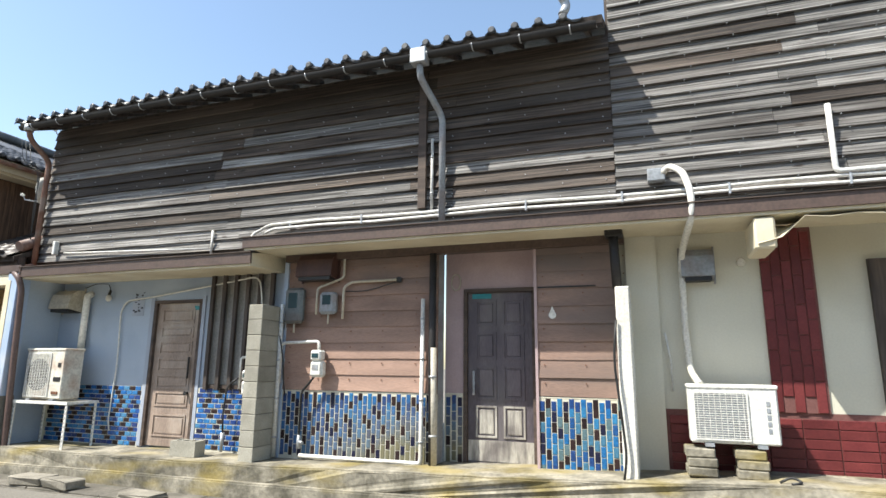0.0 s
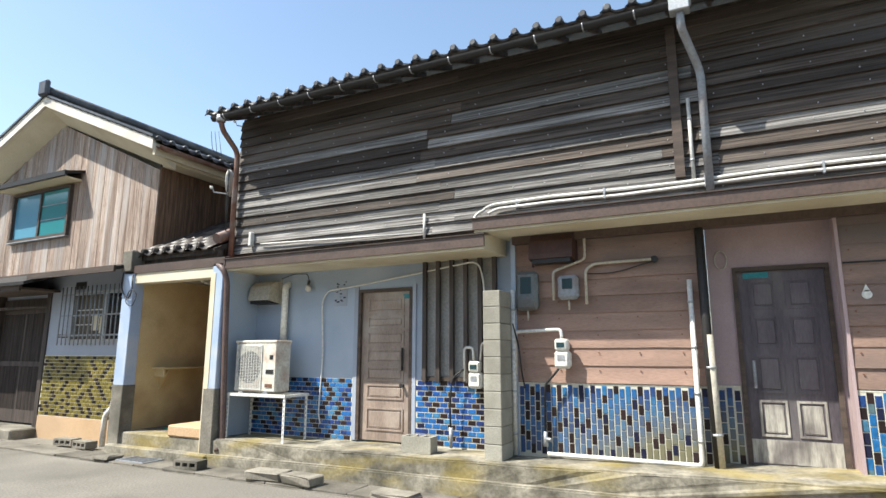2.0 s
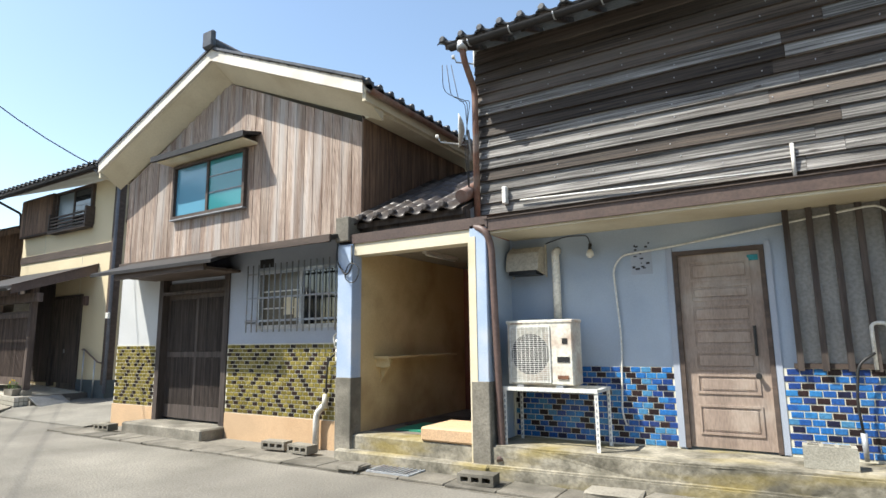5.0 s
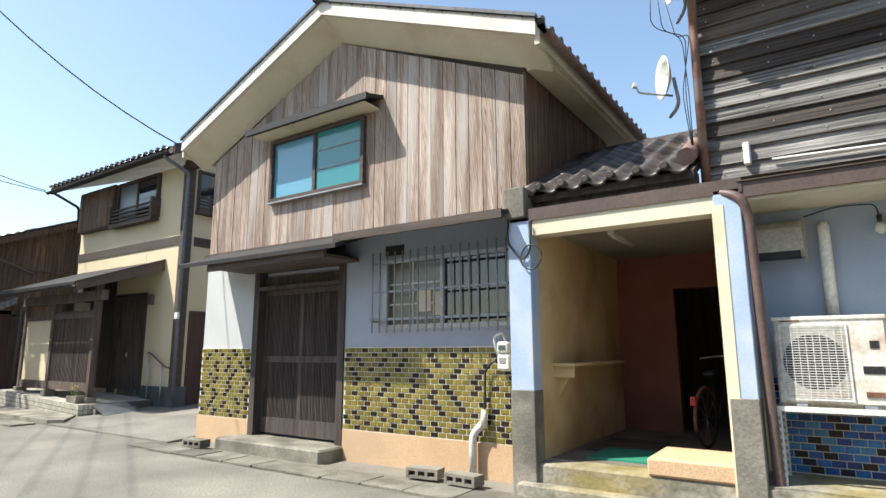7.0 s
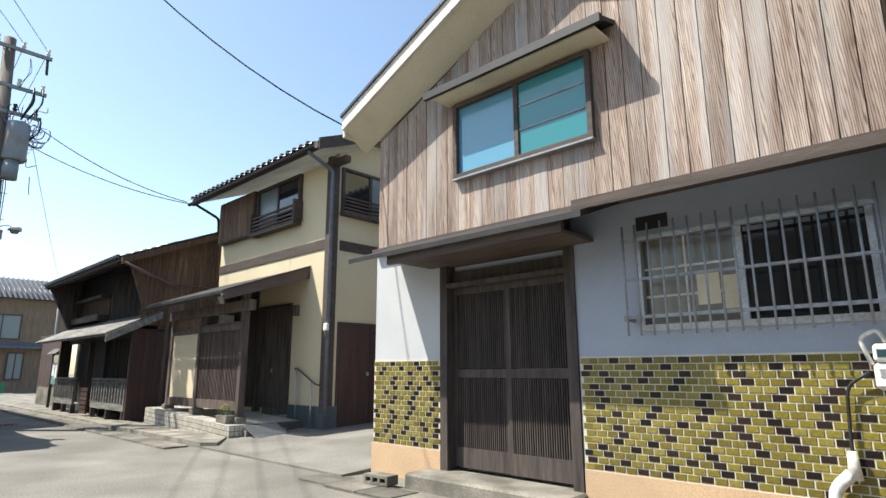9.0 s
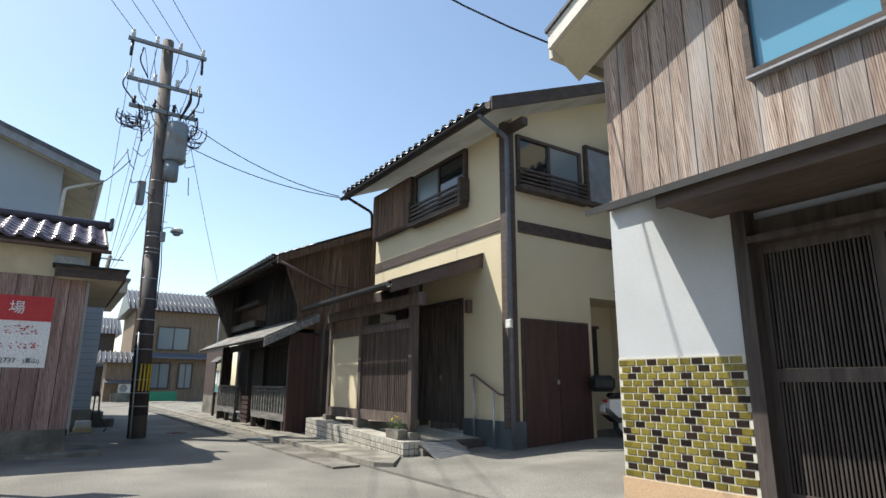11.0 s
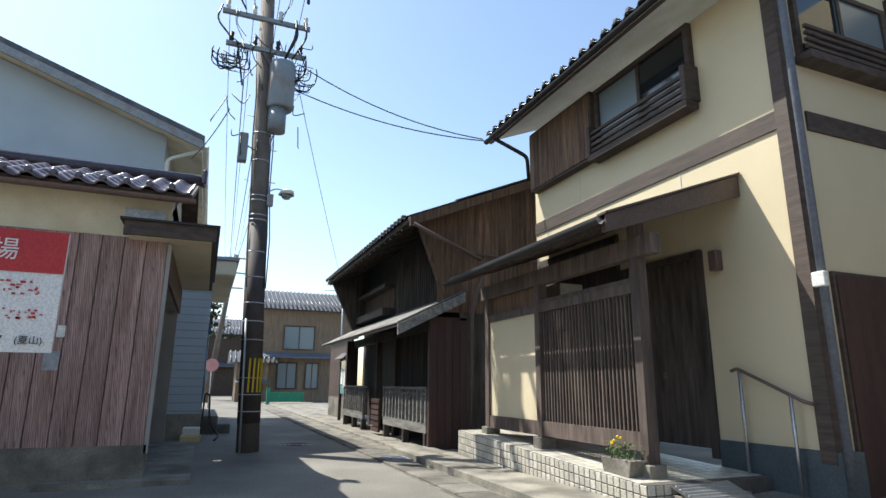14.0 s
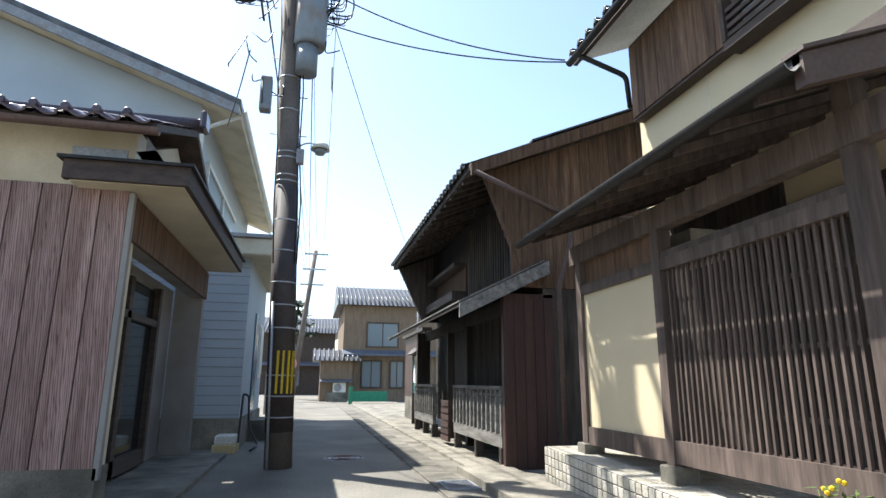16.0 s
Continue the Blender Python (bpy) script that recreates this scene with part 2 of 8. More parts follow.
YELLOWWALL = surf("yellowed_plaster", (0.5, 0.38, 0.19), (0.66, 0.53, 0.3), 0.9, 0.85, 0.15, 40, stain=(0.27, 0.17, 0.075), stain_scale=0.8, stain_amount=0.75, speck=0.15)
NICHERED = surf("faded_red_wall", (0.2, 0.075, 0.05), (0.3, 0.13, 0.09), 1.2, 0.85, 0.15, 40, speck=0.2)
ORANGEBASE = surf("peach_render", (0.50, 0.33, 0.19), (0.62, 0.43, 0.27), 1.5, 0.9, 0.25, 80, stain=(0.36, 0.25, 0.15), stain_scale=1.5)
CREAMWALL = surf("cream_stucco", (0.56, 0.47, 0.31), (0.66, 0.56, 0.38), 1.0, 0.9, 0.2, 130, stain=(0.56, 0.47, 0.31), stain_scale=0.5, stain_amount=0.5, speck=0.12)
OFFWHITE = surf("offwhite_paint", (0.58, 0.56, 0.5), (0.74, 0.72, 0.66), 1.5, 0.7, 0.12, 40, stain=(0.45, 0.4, 0.3), stain_scale=1.2)
GREYGREEN = surf("pale_grey_plaster", (0.5, 0.48, 0.39), (0.6, 0.575, 0.48), 0.9, 0.85, 0.1, 50, stain=(0.42, 0.385, 0.29), stain_scale=0.8, speck=0.1)
SOFFIT = surf("cream_soffit", (0.55, 0.49, 0.36), (0.66, 0.6, 0.46), 1.2, 0.8, 0.08, 30, stain=(0.36, 0.28, 0.17), stain_scale=0.9, speck=0.12)
BARGE = surf("pale_barge_paint", (0.58, 0.54, 0.47), (0.7, 0.66, 0.59), 1.5, 0.75, 0.12, 30, stain=(0.4, 0.35, 0.28), stain_scale=1.4, speck=0.2)
WHSIDING = surf("pale_blue_siding", (0.36, 0.42, 0.47), (0.43, 0.49, 0.54), 1, 0.7, 0.08, 40, speck=0.12)
KAWARA = surf("glazed_dark_roof_tile", (0.03, 0.032, 0.036), (0.09, 0.092, 0.1), 3, 0.38, 0.12, 30, vary=0.25, stain=(0.16, 0.16, 0.15), stain_scale=2.5, stain_amount=0.4)
KAWARABROWN = surf("brown_black_roof_tile", (0.026, 0.021, 0.02), (0.07, 0.057, 0.05), 3, 0.42, 0.12, 30, vary=0.35, stain=(0.13, 0.105, 0.085), stain_scale=2.5, stain_amount=0.45, spec=0.3)
KAWARAPURPLE = surf("plum_roof_tile", (0.06, 0.045, 0.055), (0.13, 0.1, 0.115), 3, 0.22, 0.1, 30, vary=0.25)
REDTILE = surf("red_brick_tile", (0.105, 0.02, 0.022), (0.165, 0.035, 0.035), 4, 0.4, 0.1, 50, vary=0.2, spec=0.3)
GROUT = surf("pale_grout", (0.48, 0.45, 0.36), (0.66, 0.63, 0.52), 5, 0.9, 0.15, 60, speck=0.25)
TILEJOINT = surf("dark_tile_joint", (0.07, 0.06, 0.052), (0.13, 0.115, 0.1), 5, 0.9, 0.2, 60)
DARKGROUT = surf("red_grout", (0.13, 0.055, 0.05), (0.2, 0.09, 0.08), 5, 0.9, 0.2, 60)
BLUETILE = picks("blue_glazed_tile", [(0.02, 0.13, 0.37), (0.016, 0.05, 0.2), (0.03, 0.17, 0.4), (0.018, 0.085, 0.29), (0.02, 0.04, 0.14), (0.03, 0.14, 0.35), (0.06, 0.2, 0.36)], 0.3, spec=0.35)
BLUEWORN = picks("blue_weathered_tile", [(0.015, 0.11, 0.29), (0.015, 0.05, 0.16), (0.02, 0.14, 0.31), (0.015, 0.07, 0.21), (0.02, 0.1, 0.25)], 0.38, wear=(0.15, 0.14, 0.085), wear_from=(-4.2, 0, 1.15), wear_to=(-2.2, 0, 0.5))
YELLOWTILE = picks("olive_glazed_tile", [(0.16, 0.125, 0.02), (0.2, 0.16, 0.028), (0.135, 0.105, 0.018), (0.18, 0.145, 0.024), (0.225, 0.18, 0.04)], 0.3, spec=0.35)
BLUECLEAN = picks("blue_mixed_tile", [(0.015, 0.12, 0.3), (0.015, 0.05, 0.17), (0.03, 0.17, 0.34), (0.015, 0.075, 0.22), (0.05, 0.15, 0.24), (0.09, 0.15, 0.17)], 0.35, spec=0.35)
DARKTILE = picks("black_brown_glazed_tile", [(0.02, 0.012, 0.008), (0.028, 0.016, 0.012), (0.014, 0.009, 0.007)], 0.35, spec=0.2)
NAVYTILE = picks("black_navy_glazed_tile", [(0.02, 0.013, 0.014), (0.03, 0.018, 0.018), (0.014, 0.016, 0.04)], 0.35, spec=0.25)
WHITETILE = picks("offwhite_tile", [(0.5, 0.465, 0.39), (0.43, 0.4, 0.33), (0.56, 0.52, 0.45)], 0.35)
IVORY = surf("ivory_enamel", (0.62, 0.59, 0.5), (0.72, 0.69, 0.6), 2, 0.45, 0.03, 30, stain=(0.33, 0.13, 0.05), stain_scale=3.2, stain_amount=0.45)
IVORYCLEAN = surf("ivory_plastic", (0.66, 0.65, 0.6), (0.74, 0.73, 0.68), 2, 0.45, 0.02, 30)
WHITEPVC = surf("white_pipe", (0.6, 0.59, 0.55), (0.72, 0.71, 0.67), 4, 0.5, 0.03, 30, stain=(0.4, 0.36, 0.3), stain_scale=3)
BEIGEPVC = surf("beige_pipe", (0.42, 0.38, 0.3), (0.52, 0.48, 0.4), 4, 0.5, 0.03, 30)
BROWNPVC = surf("brown_pipe", (0.11, 0.07, 0.06), (0.16, 0.105, 0.09), 4, 0.5, 0.03, 30, vary=0.1)
BLACKPVC = surf("dark_gutter", (0.012, 0.011, 0.011), (0.028, 0.025, 0.024), 4, 0.6, 0.05, 30)
RUSTPIPE = surf("rusty_pipe", (0.15, 0.07, 0.05), (0.25, 0.14, 0.1), 5, 0.6, 0.1, 40, stain=(0.3, 0.28, 0.26), stain_scale=4)
RUST = surf("rust_metal", (0.10, 0.045, 0.025), (0.24, 0.11, 0.06), 6, 0.8, 0.3, 50)
GALV = surf("galvanised_steel", (0.36, 0.37, 0.38), (0.5, 0.51, 0.52), 5, 0.45, 0.05, 40, metal=0.4)
STEEL = surf("stainless_steel", (0.45, 0.45, 0.46), (0.58, 0.58, 0.58), 5, 0.3, 0.03, 60, metal=0.9)
GREYMETAL = surf("grey_painted_metal", (0.22, 0.24, 0.26), (0.33, 0.35, 0.37), 3, 0.5, 0.06, 30, stain=(0.2, 0.13, 0.1), stain_scale=4, stain_amount=0.4)
METERGREY = surf("dark_meter_grey", (0.085, 0.1, 0.105), (0.14, 0.16, 0.165), 3, 0.4, 0.04, 30, stain=(0.12, 0.08, 0.06), stain_scale=4, stain_amount=0.4)
TRAFO = surf("transformer_grey", (0.17, 0.2, 0.225), (0.25, 0.28, 0.3), 2, 0.5, 0.04, 30, stain=(0.2, 0.11, 0.055), stain_scale=2.4, stain_amount=0.6, stain_stretch=(1, 1, 0.7), speck=0.2)
BLACKPLASTIC = surf("black_plastic", (0.012, 0.012, 0.012), (0.03, 0.03, 0.03), 5, 0.5, 0.04, 40)
POLE = surf("pole_concrete", (0.11, 0.088, 0.075), (0.19, 0.16, 0.135), 2, 0.85, 0.2, 40, stain=(0.09, 0.065, 0.055), stain_scale=1.5, stain_amount=0.7, stain_stretch=(1, 1, 0.4))
POLEWRAP = surf("pole_wrap", (0.045, 0.035, 0.032), (0.085, 0.066, 0.06), 3, 0.7, 0.15, 40)
DOORBROWN = surf("weathered_brown_door", (0.22, 0.165, 0.135), (0.4, 0.31, 0.25), 1.6, 0.6, 0.2, 20, stretch=(3, 3, 0.7), stain=(0.5, 0.45, 0.39), stain_scale=1.2, stain_amount=0.75)
DOORDARK = surf("weathered_plum_door", (0.065, 0.055, 0.066), (0.14, 0.118, 0.13), 1.5, 0.6, 0.2, 24, stretch=(3, 3, 0.6), stain=(0.32, 0.3, 0.27), stain_scale=1.1, stain_amount=0.4, stain_stretch=(1, 1, 0.6))
DOORPEEL = surf("bare_peeled_door_wood", (0.2, 0.185, 0.165), (0.5, 0.47, 0.41), 3.0, 0.8, 0.3, 20, stretch=(5, 5, 0.7), contrast=0.15, stain=(0.1, 0.085, 0.085), stain_scale=2.5, stain_amount=0.8)
# Aged, blotched ceiling paint with its base lowered to carry the passage's shade.
SHADECEILING = surf("shade_darkened_ceiling_paint", (0.24, 0.22, 0.18), (0.34, 0.31, 0.26), 1.2, 0.85, 0.1, 40, stain=(0.14, 0.12, 0.09), stain_scale=1.0)
# Passage floor darker than its front step: shade put into the colour.
SHADEFLOOR = surf("shade_darkened_passage_floor", (0.1, 0.085, 0.07), (0.22, 0.19, 0.155), 1.8, 0.9, 0.4, 30, stain=(0.07, 0.06, 0.05), stain_scale=1.2)
JAMB = surf("grey_jamb_plaster", (0.27, 0.255, 0.24), (0.36, 0.345, 0.32), 1.5, 0.9, 0.1, 50, stain=(0.2, 0.185, 0.17), stain_scale=1.2, speck=0.15)
BLUEPIPE = surf("slate_blue_pipe", (0.1, 0.11, 0.135), (0.15, 0.165, 0.2), 4, 0.5, 0.03, 30)
TEAL = surf("teal_sticker", (0.02, 0.2, 0.22), (0.03, 0.26, 0.28), 5, 0.4, 0.0)
RAINGLASS = glass("dark_glass", (0.015, 0.018, 0.02), 0.06)
TEALGLASS = glass("teal_curtained_glass", (0.03, 0.2, 0.215), 0.1)
FROSTGLASS = glass("frosted_glass", (0.16, 0.2, 0.22), 0.3)
# Blue base colour paints the sky's reflection into the pane.
SKYGLASS = glass("painted_sky_reflection_glass", (0.11, 0.29, 0.4), 0.12)
FARGLASS = glass("pale_grey_glass", (0.14, 0.18, 0.21), 0.2)
FROSTBROWN = glass("dim_obscured_glass", (0.1, 0.085, 0.06), 0.25)
CURTAINGLASS = glass("curtained_glass", (0.3, 0.3, 0.27), 0.2)
METERGLASS = glass("meter_glass", (0.03, 0.06, 0.07), 0.1)
RIBBED = surf("ribbed_obscure_glass", (0.24, 0.235, 0.22), (0.33, 0.32, 0.3), 2, 0.35, 0.7, 34)
FADEDPINK = surf("faded_pink_paint", (0.5, 0.22, 0.22), (0.6, 0.3, 0.3), 3, 0.6, 0.02)
REDPAINT = surf("red_sign_paint", (0.46, 0.03, 0.035), (0.52, 0.04, 0.045), 2, 0.5, 0.02)
SIGNWHITE = surf("white_sign_paint", (0.72, 0.72, 0.72), (0.8, 0.8, 0.8), 2, 0.5, 0.02)
SIGNBLACK = surf("black_lettering", (0.02, 0.02, 0.025), (0.04, 0.04, 0.045), 2, 0.5, 0.0)
YELLOWPLATE = surf("yellow_guard", (0.6, 0.4, 0.02), (0.7, 0.48, 0.03), 2, 0.5, 0.03)
SCOOTBLUE = surf("scooter_blue", (0.01, 0.12, 0.22), (0.015, 0.15, 0.27), 2, 0.2, 0.0)
SCOOTWHITE = surf("scooter_ivory", (0.7, 0.68, 0.62), (0.76, 0.74, 0.68), 2, 0.2, 0.0)
RUBBER = surf("tyre_rubber", (0.015, 0.015, 0.015), (0.03, 0.03, 0.03), 8, 0.8, 0.1)
LEAF = surf("leaf_green", (0.05, 0.1, 0.02), (0.12, 0.2, 0.04), 6, 0.6, 0.05, vary=0.2)
FLOWER = surf("yellow_flower", (0.7, 0.45, 0.02), (0.8, 0.55, 0.03), 6, 0.6, 0.0)
GREENNET = surf("green_net", (0.02, 0.18, 0.11), (0.03, 0.25, 0.15), 6, 0.7, 0.1)
SLATE = surf("dark_plinth", (0.06, 0.075, 0.08), (0.1, 0.12, 0.125), 2, 0.8, 0.2, 60)
FARWOOD = surf("far_wood_wall", (0.17, 0.12, 0.08), (0.28, 0.21, 0.15), 2, 0.85, 0.2, 12, stretch=(4, 4, 0.6))
PINE = surf("pine_needles", (0.02, 0.035, 0.018), (0.05, 0.07, 0.035), 6, 0.8, 0.1)


# ---------------------------------------------------------------- mesh helpers
def box(bm, x0, x1, y0, y1, z0, z1, bevel=0.0):
    m = Matrix.Translation(((x0 + x1) / 2, (y0 + y1) / 2, (z0 + z1) / 2)) @ Matrix.Diagonal((abs(x1 - x0), abs(y1 - y0), abs(z1 - z0), 1))
    v = bmesh.ops.create_cube(bm, size=1, matrix=m)["verts"]
    if bevel:
        bmesh.ops.bevel(bm, geom=list({e for q in v for e in q.link_edges}), offset=bevel, segments=1, affect="EDGES", profile=0.5)
    return bm


def prism(bm, outline, axis, a, b):
    """A convex or simple outline of 2D points, pushed along an axis from a to b. x: points are (y, z); y: (x, z); z: (x, y)."""
    def at(p, v):
        return {"x": (v, p[0], p[1]), "y": (p[0], v, p[1]), "z": (p[0], p[1], v)}[axis]
    lo = [bm.verts.new(at(p, a)) for p in outline]
    hi = [bm.verts.new(at(p, b)) for p in outline]
    n = len(outline)
    bm.faces.new(lo)
    bm.faces.new(hi[::-1])
    for i in range(n):
        bm.faces.new((lo[i], hi[i], hi[(i + 1) % n], lo[(i + 1) % n]))
    bmesh.ops.recalc_face_normals(bm, faces=bm.faces)
    return bm


def tube(bm, pts, r, n=8, close=True):
    """A round pipe along a line of points; r is one radius or one a point."""
    pts = [Vector(p) for p in pts]
    rs = r if isinstance(r, (list, tuple)) else [r] * len(pts)
    rings = []
    side = None
    for i, p in enumerate(pts):
        d = (pts[min(i + 1, len(pts) - 1)] - pts[max(i - 1, 0)]).normalized()
        if side is None:
            side = d.orthogonal().normalized()
        side = (side - d * side.dot(d)).normalized()
        up = d.cross(side)
        rings.append([bm.verts.new(p + (side * math.cos(a) + up * math.sin(a)) * rs[i]) for a in (2 * math.pi * k / n for k in range(n))])
    for a, b in zip(rings, rings[1:]):
        for k in range(n):
            f = bm.faces.new((a[k], a[(k + 1) % n], b[(k + 1) % n], b[k]))
            f.smooth = True
    if close:
        bm.faces.new(rings[0][::-1])
        bm.faces.new(rings[-1])
    return bm


def bend(pts, r=0.06, n=4):
    """Rounds the corners of a line of points."""
    pts = [Vector(p) for p in pts]
    out = [pts[0]]
    for a, b, c in zip(pts, pts[1:], pts[2:]):
        k = min(r, (a - b).length * 0.45, (c - b).length * 0.45)
        p, q = b + (a - b).normalized() * k, b + (c - b).normalized() * k
        out += [p.lerp(b, t).lerp(b.lerp(q, t), t) for t in (i / n for i in range(n + 1))]
    return out + [pts[-1]]


def sag(a, b, drop, n=14):
    a, b = Vector(a), Vector(b)
    return [a.lerp(b, t) - Vector((0, 0, drop * 4 * t * (1 - t))) for t in (i / n for i in range(n + 1))]


def mesh_of(name, bm, material):
    me = bpy.data.meshes.new(name)
    bm.to_mesh(me)
    bm.free()
    me.materials.append(material)
    return me


SPLIT = {"wall", "base", "joint", "bar_bracket", "rust_streak", "service_panel", "side_wall", "foot_stone", "street_wall", "recess_wall", "tie_beam",
         "door_surround", "handle", "curtain_bar", "paper", "paper_note", "grout_bed", "back_wall", "side_window"}


def islands(bm):
    left, out = set(bm.verts), []
    while left:
        grow, seen = [left.pop()], set()
        while grow:
            v = grow.pop()
            seen.add(v)
            for e in v.link_edges:
                o = e.other_vert(v)
                if o in left:
                    left.discard(o)
                    grow.append(o)
        out.append(seen)
    return sorted(out, key=lambda q: (min(v.co.x for v in q), min(v.co.z for v in q)))


def part(name, bm, material, parent, label=""):
    if name in SPLIT:
        groups = islands(bm)
        if len(groups) > 1:
            made = []
            for g in groups:
                b2 = bmesh.new()
                at = {v: b2.verts.new(v.co) for v in g}
                for f in {f for v in g for f in v.link_faces}:
                    b2.faces.new([at[v] for v in f.verts])
                bmesh.ops.recalc_face_normals(b2, faces=b2.faces)
                made.append(part(name, b2, material, parent, label))
            bm.free()
            return made[0]
    ob = new(name, mesh_of(name, bm, material))
    ob.parent = parent
    return tagged(ob, label)


def thing(name, label, category, group="", at=(0, 0, 0), turn=0.0):
    ob = new(name)
    ob.empty_display_size = 0.2
    ob.matrix_basis = pose(*at, 0, 0, turn)
    return tagged(ob, label, category, group)


def solid(name, bm, material, label, category, kind="", group=""):
    return tagged(new(name, mesh_of(name, bm, material)), label, category, group, kind)


def B():
    return bmesh.new()


def pieces(name, me, places, parent, limit=300, rest_name="tiles"):
    """Alike pieces on one mesh as children of parent; those past the limit joined into one part."""
    for p in places[:limit]:
        ob = new(name, me)
        ob.parent = parent
        ob.matrix_basis = p if isinstance(p, Matrix) else Matrix.Translation(p)
    if len(places) > limit:
        v0 = np.array([v.co for v in me.vertices])
        f0 = [tuple(f.vertices) for f in me.polygons]
        verts, faces = [], []
        for p in places[limit:]:
            m = p if isinstance(p, Matrix) else Matrix.Translation(p)
            k = len(verts)
            verts += [tuple(m @ Vector(v)) for v in v0]
            faces += [tuple(i + k for i in f) for f in f0]
        joined = bpy.data.meshes.new(rest_name)
        joined.from_pydata(verts, [], faces)
        joined.materials.append(me.materials[0])
        ob = new(rest_name, joined)
        ob.parent = parent
        tagged(ob, kind="stuff")


def tile_mesh(name, w, h, d, material, axis="y", bevel=0.004):
    """A small tile, front towards -y (or +x), centred on its back."""
    bm = B()
    hw, hh = w / 2, h / 2
    k = bevel
    back = [(-hw, 0, -hh), (hw, 0, -hh), (hw, 0, hh), (-hw, 0, hh)]
    mid = [(x, -d + k, z) for x, _, z in back]
    front = [(x - math.copysign(k, x), -d, z - math.copysign(k, z)) for x, _, z in back]
    rings = [[bm.verts.new(p) for p in ring] for ring in (back, mid, front)]
    for a, b in zip(rings, rings[1:]):
        for i in range(4):
            bm.faces.new((a[i], a[(i + 1) % 4], b[(i + 1) % 4], b[i]))
    bm.faces.new(rings[2])
    if axis == "x":
        bmesh.ops.rotate(bm, verts=bm.verts, cent=(0, 0, 0), matrix=Matrix.Rotation(radians(90), 3, "Z"))
    if axis == "z":
        bmesh.ops.rotate(bm, verts=bm.verts, cent=(0, 0, 0), matrix=Matrix.Rotation(radians(-90), 3, "X"))
    bmesh.ops.recalc_face_normals(bm, faces=bm.faces)
    return mesh_of(name, bm, material)


def kawara_mesh(name, w, length, material, segs=8, roll=0.035, thick=0.02):
    """One S-shaped roof tile: its width along x, running down along -y from the origin, with a thick lower edge."""
    bm = B()
    top, low = [], []
    for i in range(segs + 1):
        u = i / segs
        z = roll * math.sin(2 * math.pi * u) * (1.0 if u < 0.5 else 0.75)
        x = (u - 0.5) * w * 1.08
        top.append((bm.verts.new((x, 0.04, z)), bm.verts.new((x, -length, z + 0.012))))
        low.append(bm.verts.new((x, -length, z + 0.012 - thick)))
    for a, b in zip(top, top[1:]):
        bm.faces.new((a[0], a[1], b[1], b[0])).smooth = True
    for i in range(segs):
        bm.faces.new((top[i][1], low[i], low[i + 1], top[i + 1][1]))
    bmesh.ops.recalc_face_normals(bm, faces=bm.faces)
    return mesh_of(name, bm, material)


def tiled_roof(parent, material, x0, x1, eave, up, slope_len, pitch, face=0.0, w=0.27, row=0.24, limit=300, name="roof_tile"):
    """Rows of tiles on a slope. eave: the point under local x = 0; face: the turn of the slope about z, 0 facing -y."""
    base = pose(*eave, 0, 0, face) @ pose(0, 0, 0, pitch)
    me = kawara_mesh(name, w, row * 1.08, material)
    places = []
    for r in range(int(slope_len / row) + 1):
        for c in range(int((x1 - x0) / w)):
            places.append(base @ pose(x0 + (c + 0.5) * w, (r + 0.95) * row, 0.02 + random.uniform(0, 0.004), 2.5, random.uniform(-0.6, 0.6), random.uniform(-0.5, 0.5)))
    pieces(name, me, places, parent, limit, "roof_tiles")


def eave_caps(parent, material, x0, x1, eave, face=0.0, w=0.27, r=0.045, name="eave_cap"):
    """The round end tiles along an eave."""
    bm = B()
    tube(bm, [(0, 0.06, 0), (0, -0.02, 0), (0, -0.03, 0)], [r, r, r * 0.7], 10)
    me = mesh_of(name, bm, material)
    base = pose(*eave, 0, 0, face)
    pieces(name, me, [base @ pose(x0 + (c + 0.25) * w, 0, 0.05) for c in range(int((x1 - x0) / w))], parent)


def gutter(parent, pts, r=0.06, material=None, name="gutter"):
    """A half-round gutter along a straight line, open upwards."""
    a, b = Vector(pts[0]), Vector(pts[1])
    d = (b - a).normalized()
    s = d.cross(Vector((0, 0, 1))).normalized()
    bm = B()
    for rr, flip in ((r, False), (r - 0.008, True)):
        rings = [[bm.verts.new(p + s * rr * math.cos(t) - Vector((0, 0, rr * math.sin(t)))) for t in (math.pi * k / 8 for k in range(9))] for p in (a, b)]
        for k in range(8):
            bm.faces.new((rings[0][k], rings[0][k + 1], rings[1][k + 1], rings[1][k])).smooth = True
    bmesh.ops.recalc_face_normals(bm, faces=bm.faces)
    return part(name, bm, material or BLACKPVC, parent)


def brackets(parent, a, b, n, r, material, name="bracket"):
    a, b = Vector(a), Vector(b)
    d = (b - a).normalized()
    s = d.cross(Vector((0, 0, 1))).normalized()
    bm = B()
    tube(bm, [s * (r + 0.004) * math.cos(t) - Vector((0, 0, (r + 0.004) * math.sin(t))) for t in (math.pi * k / 8 for k in range(9))], 0.008, 5)
    me = mesh_of(name, bm, material)
    for i in range(n):
        ob = new(name, me)
        ob.parent = parent
        ob.matrix_basis = Matrix.Translation(a.lerp(b, (i + 0.5) / n))


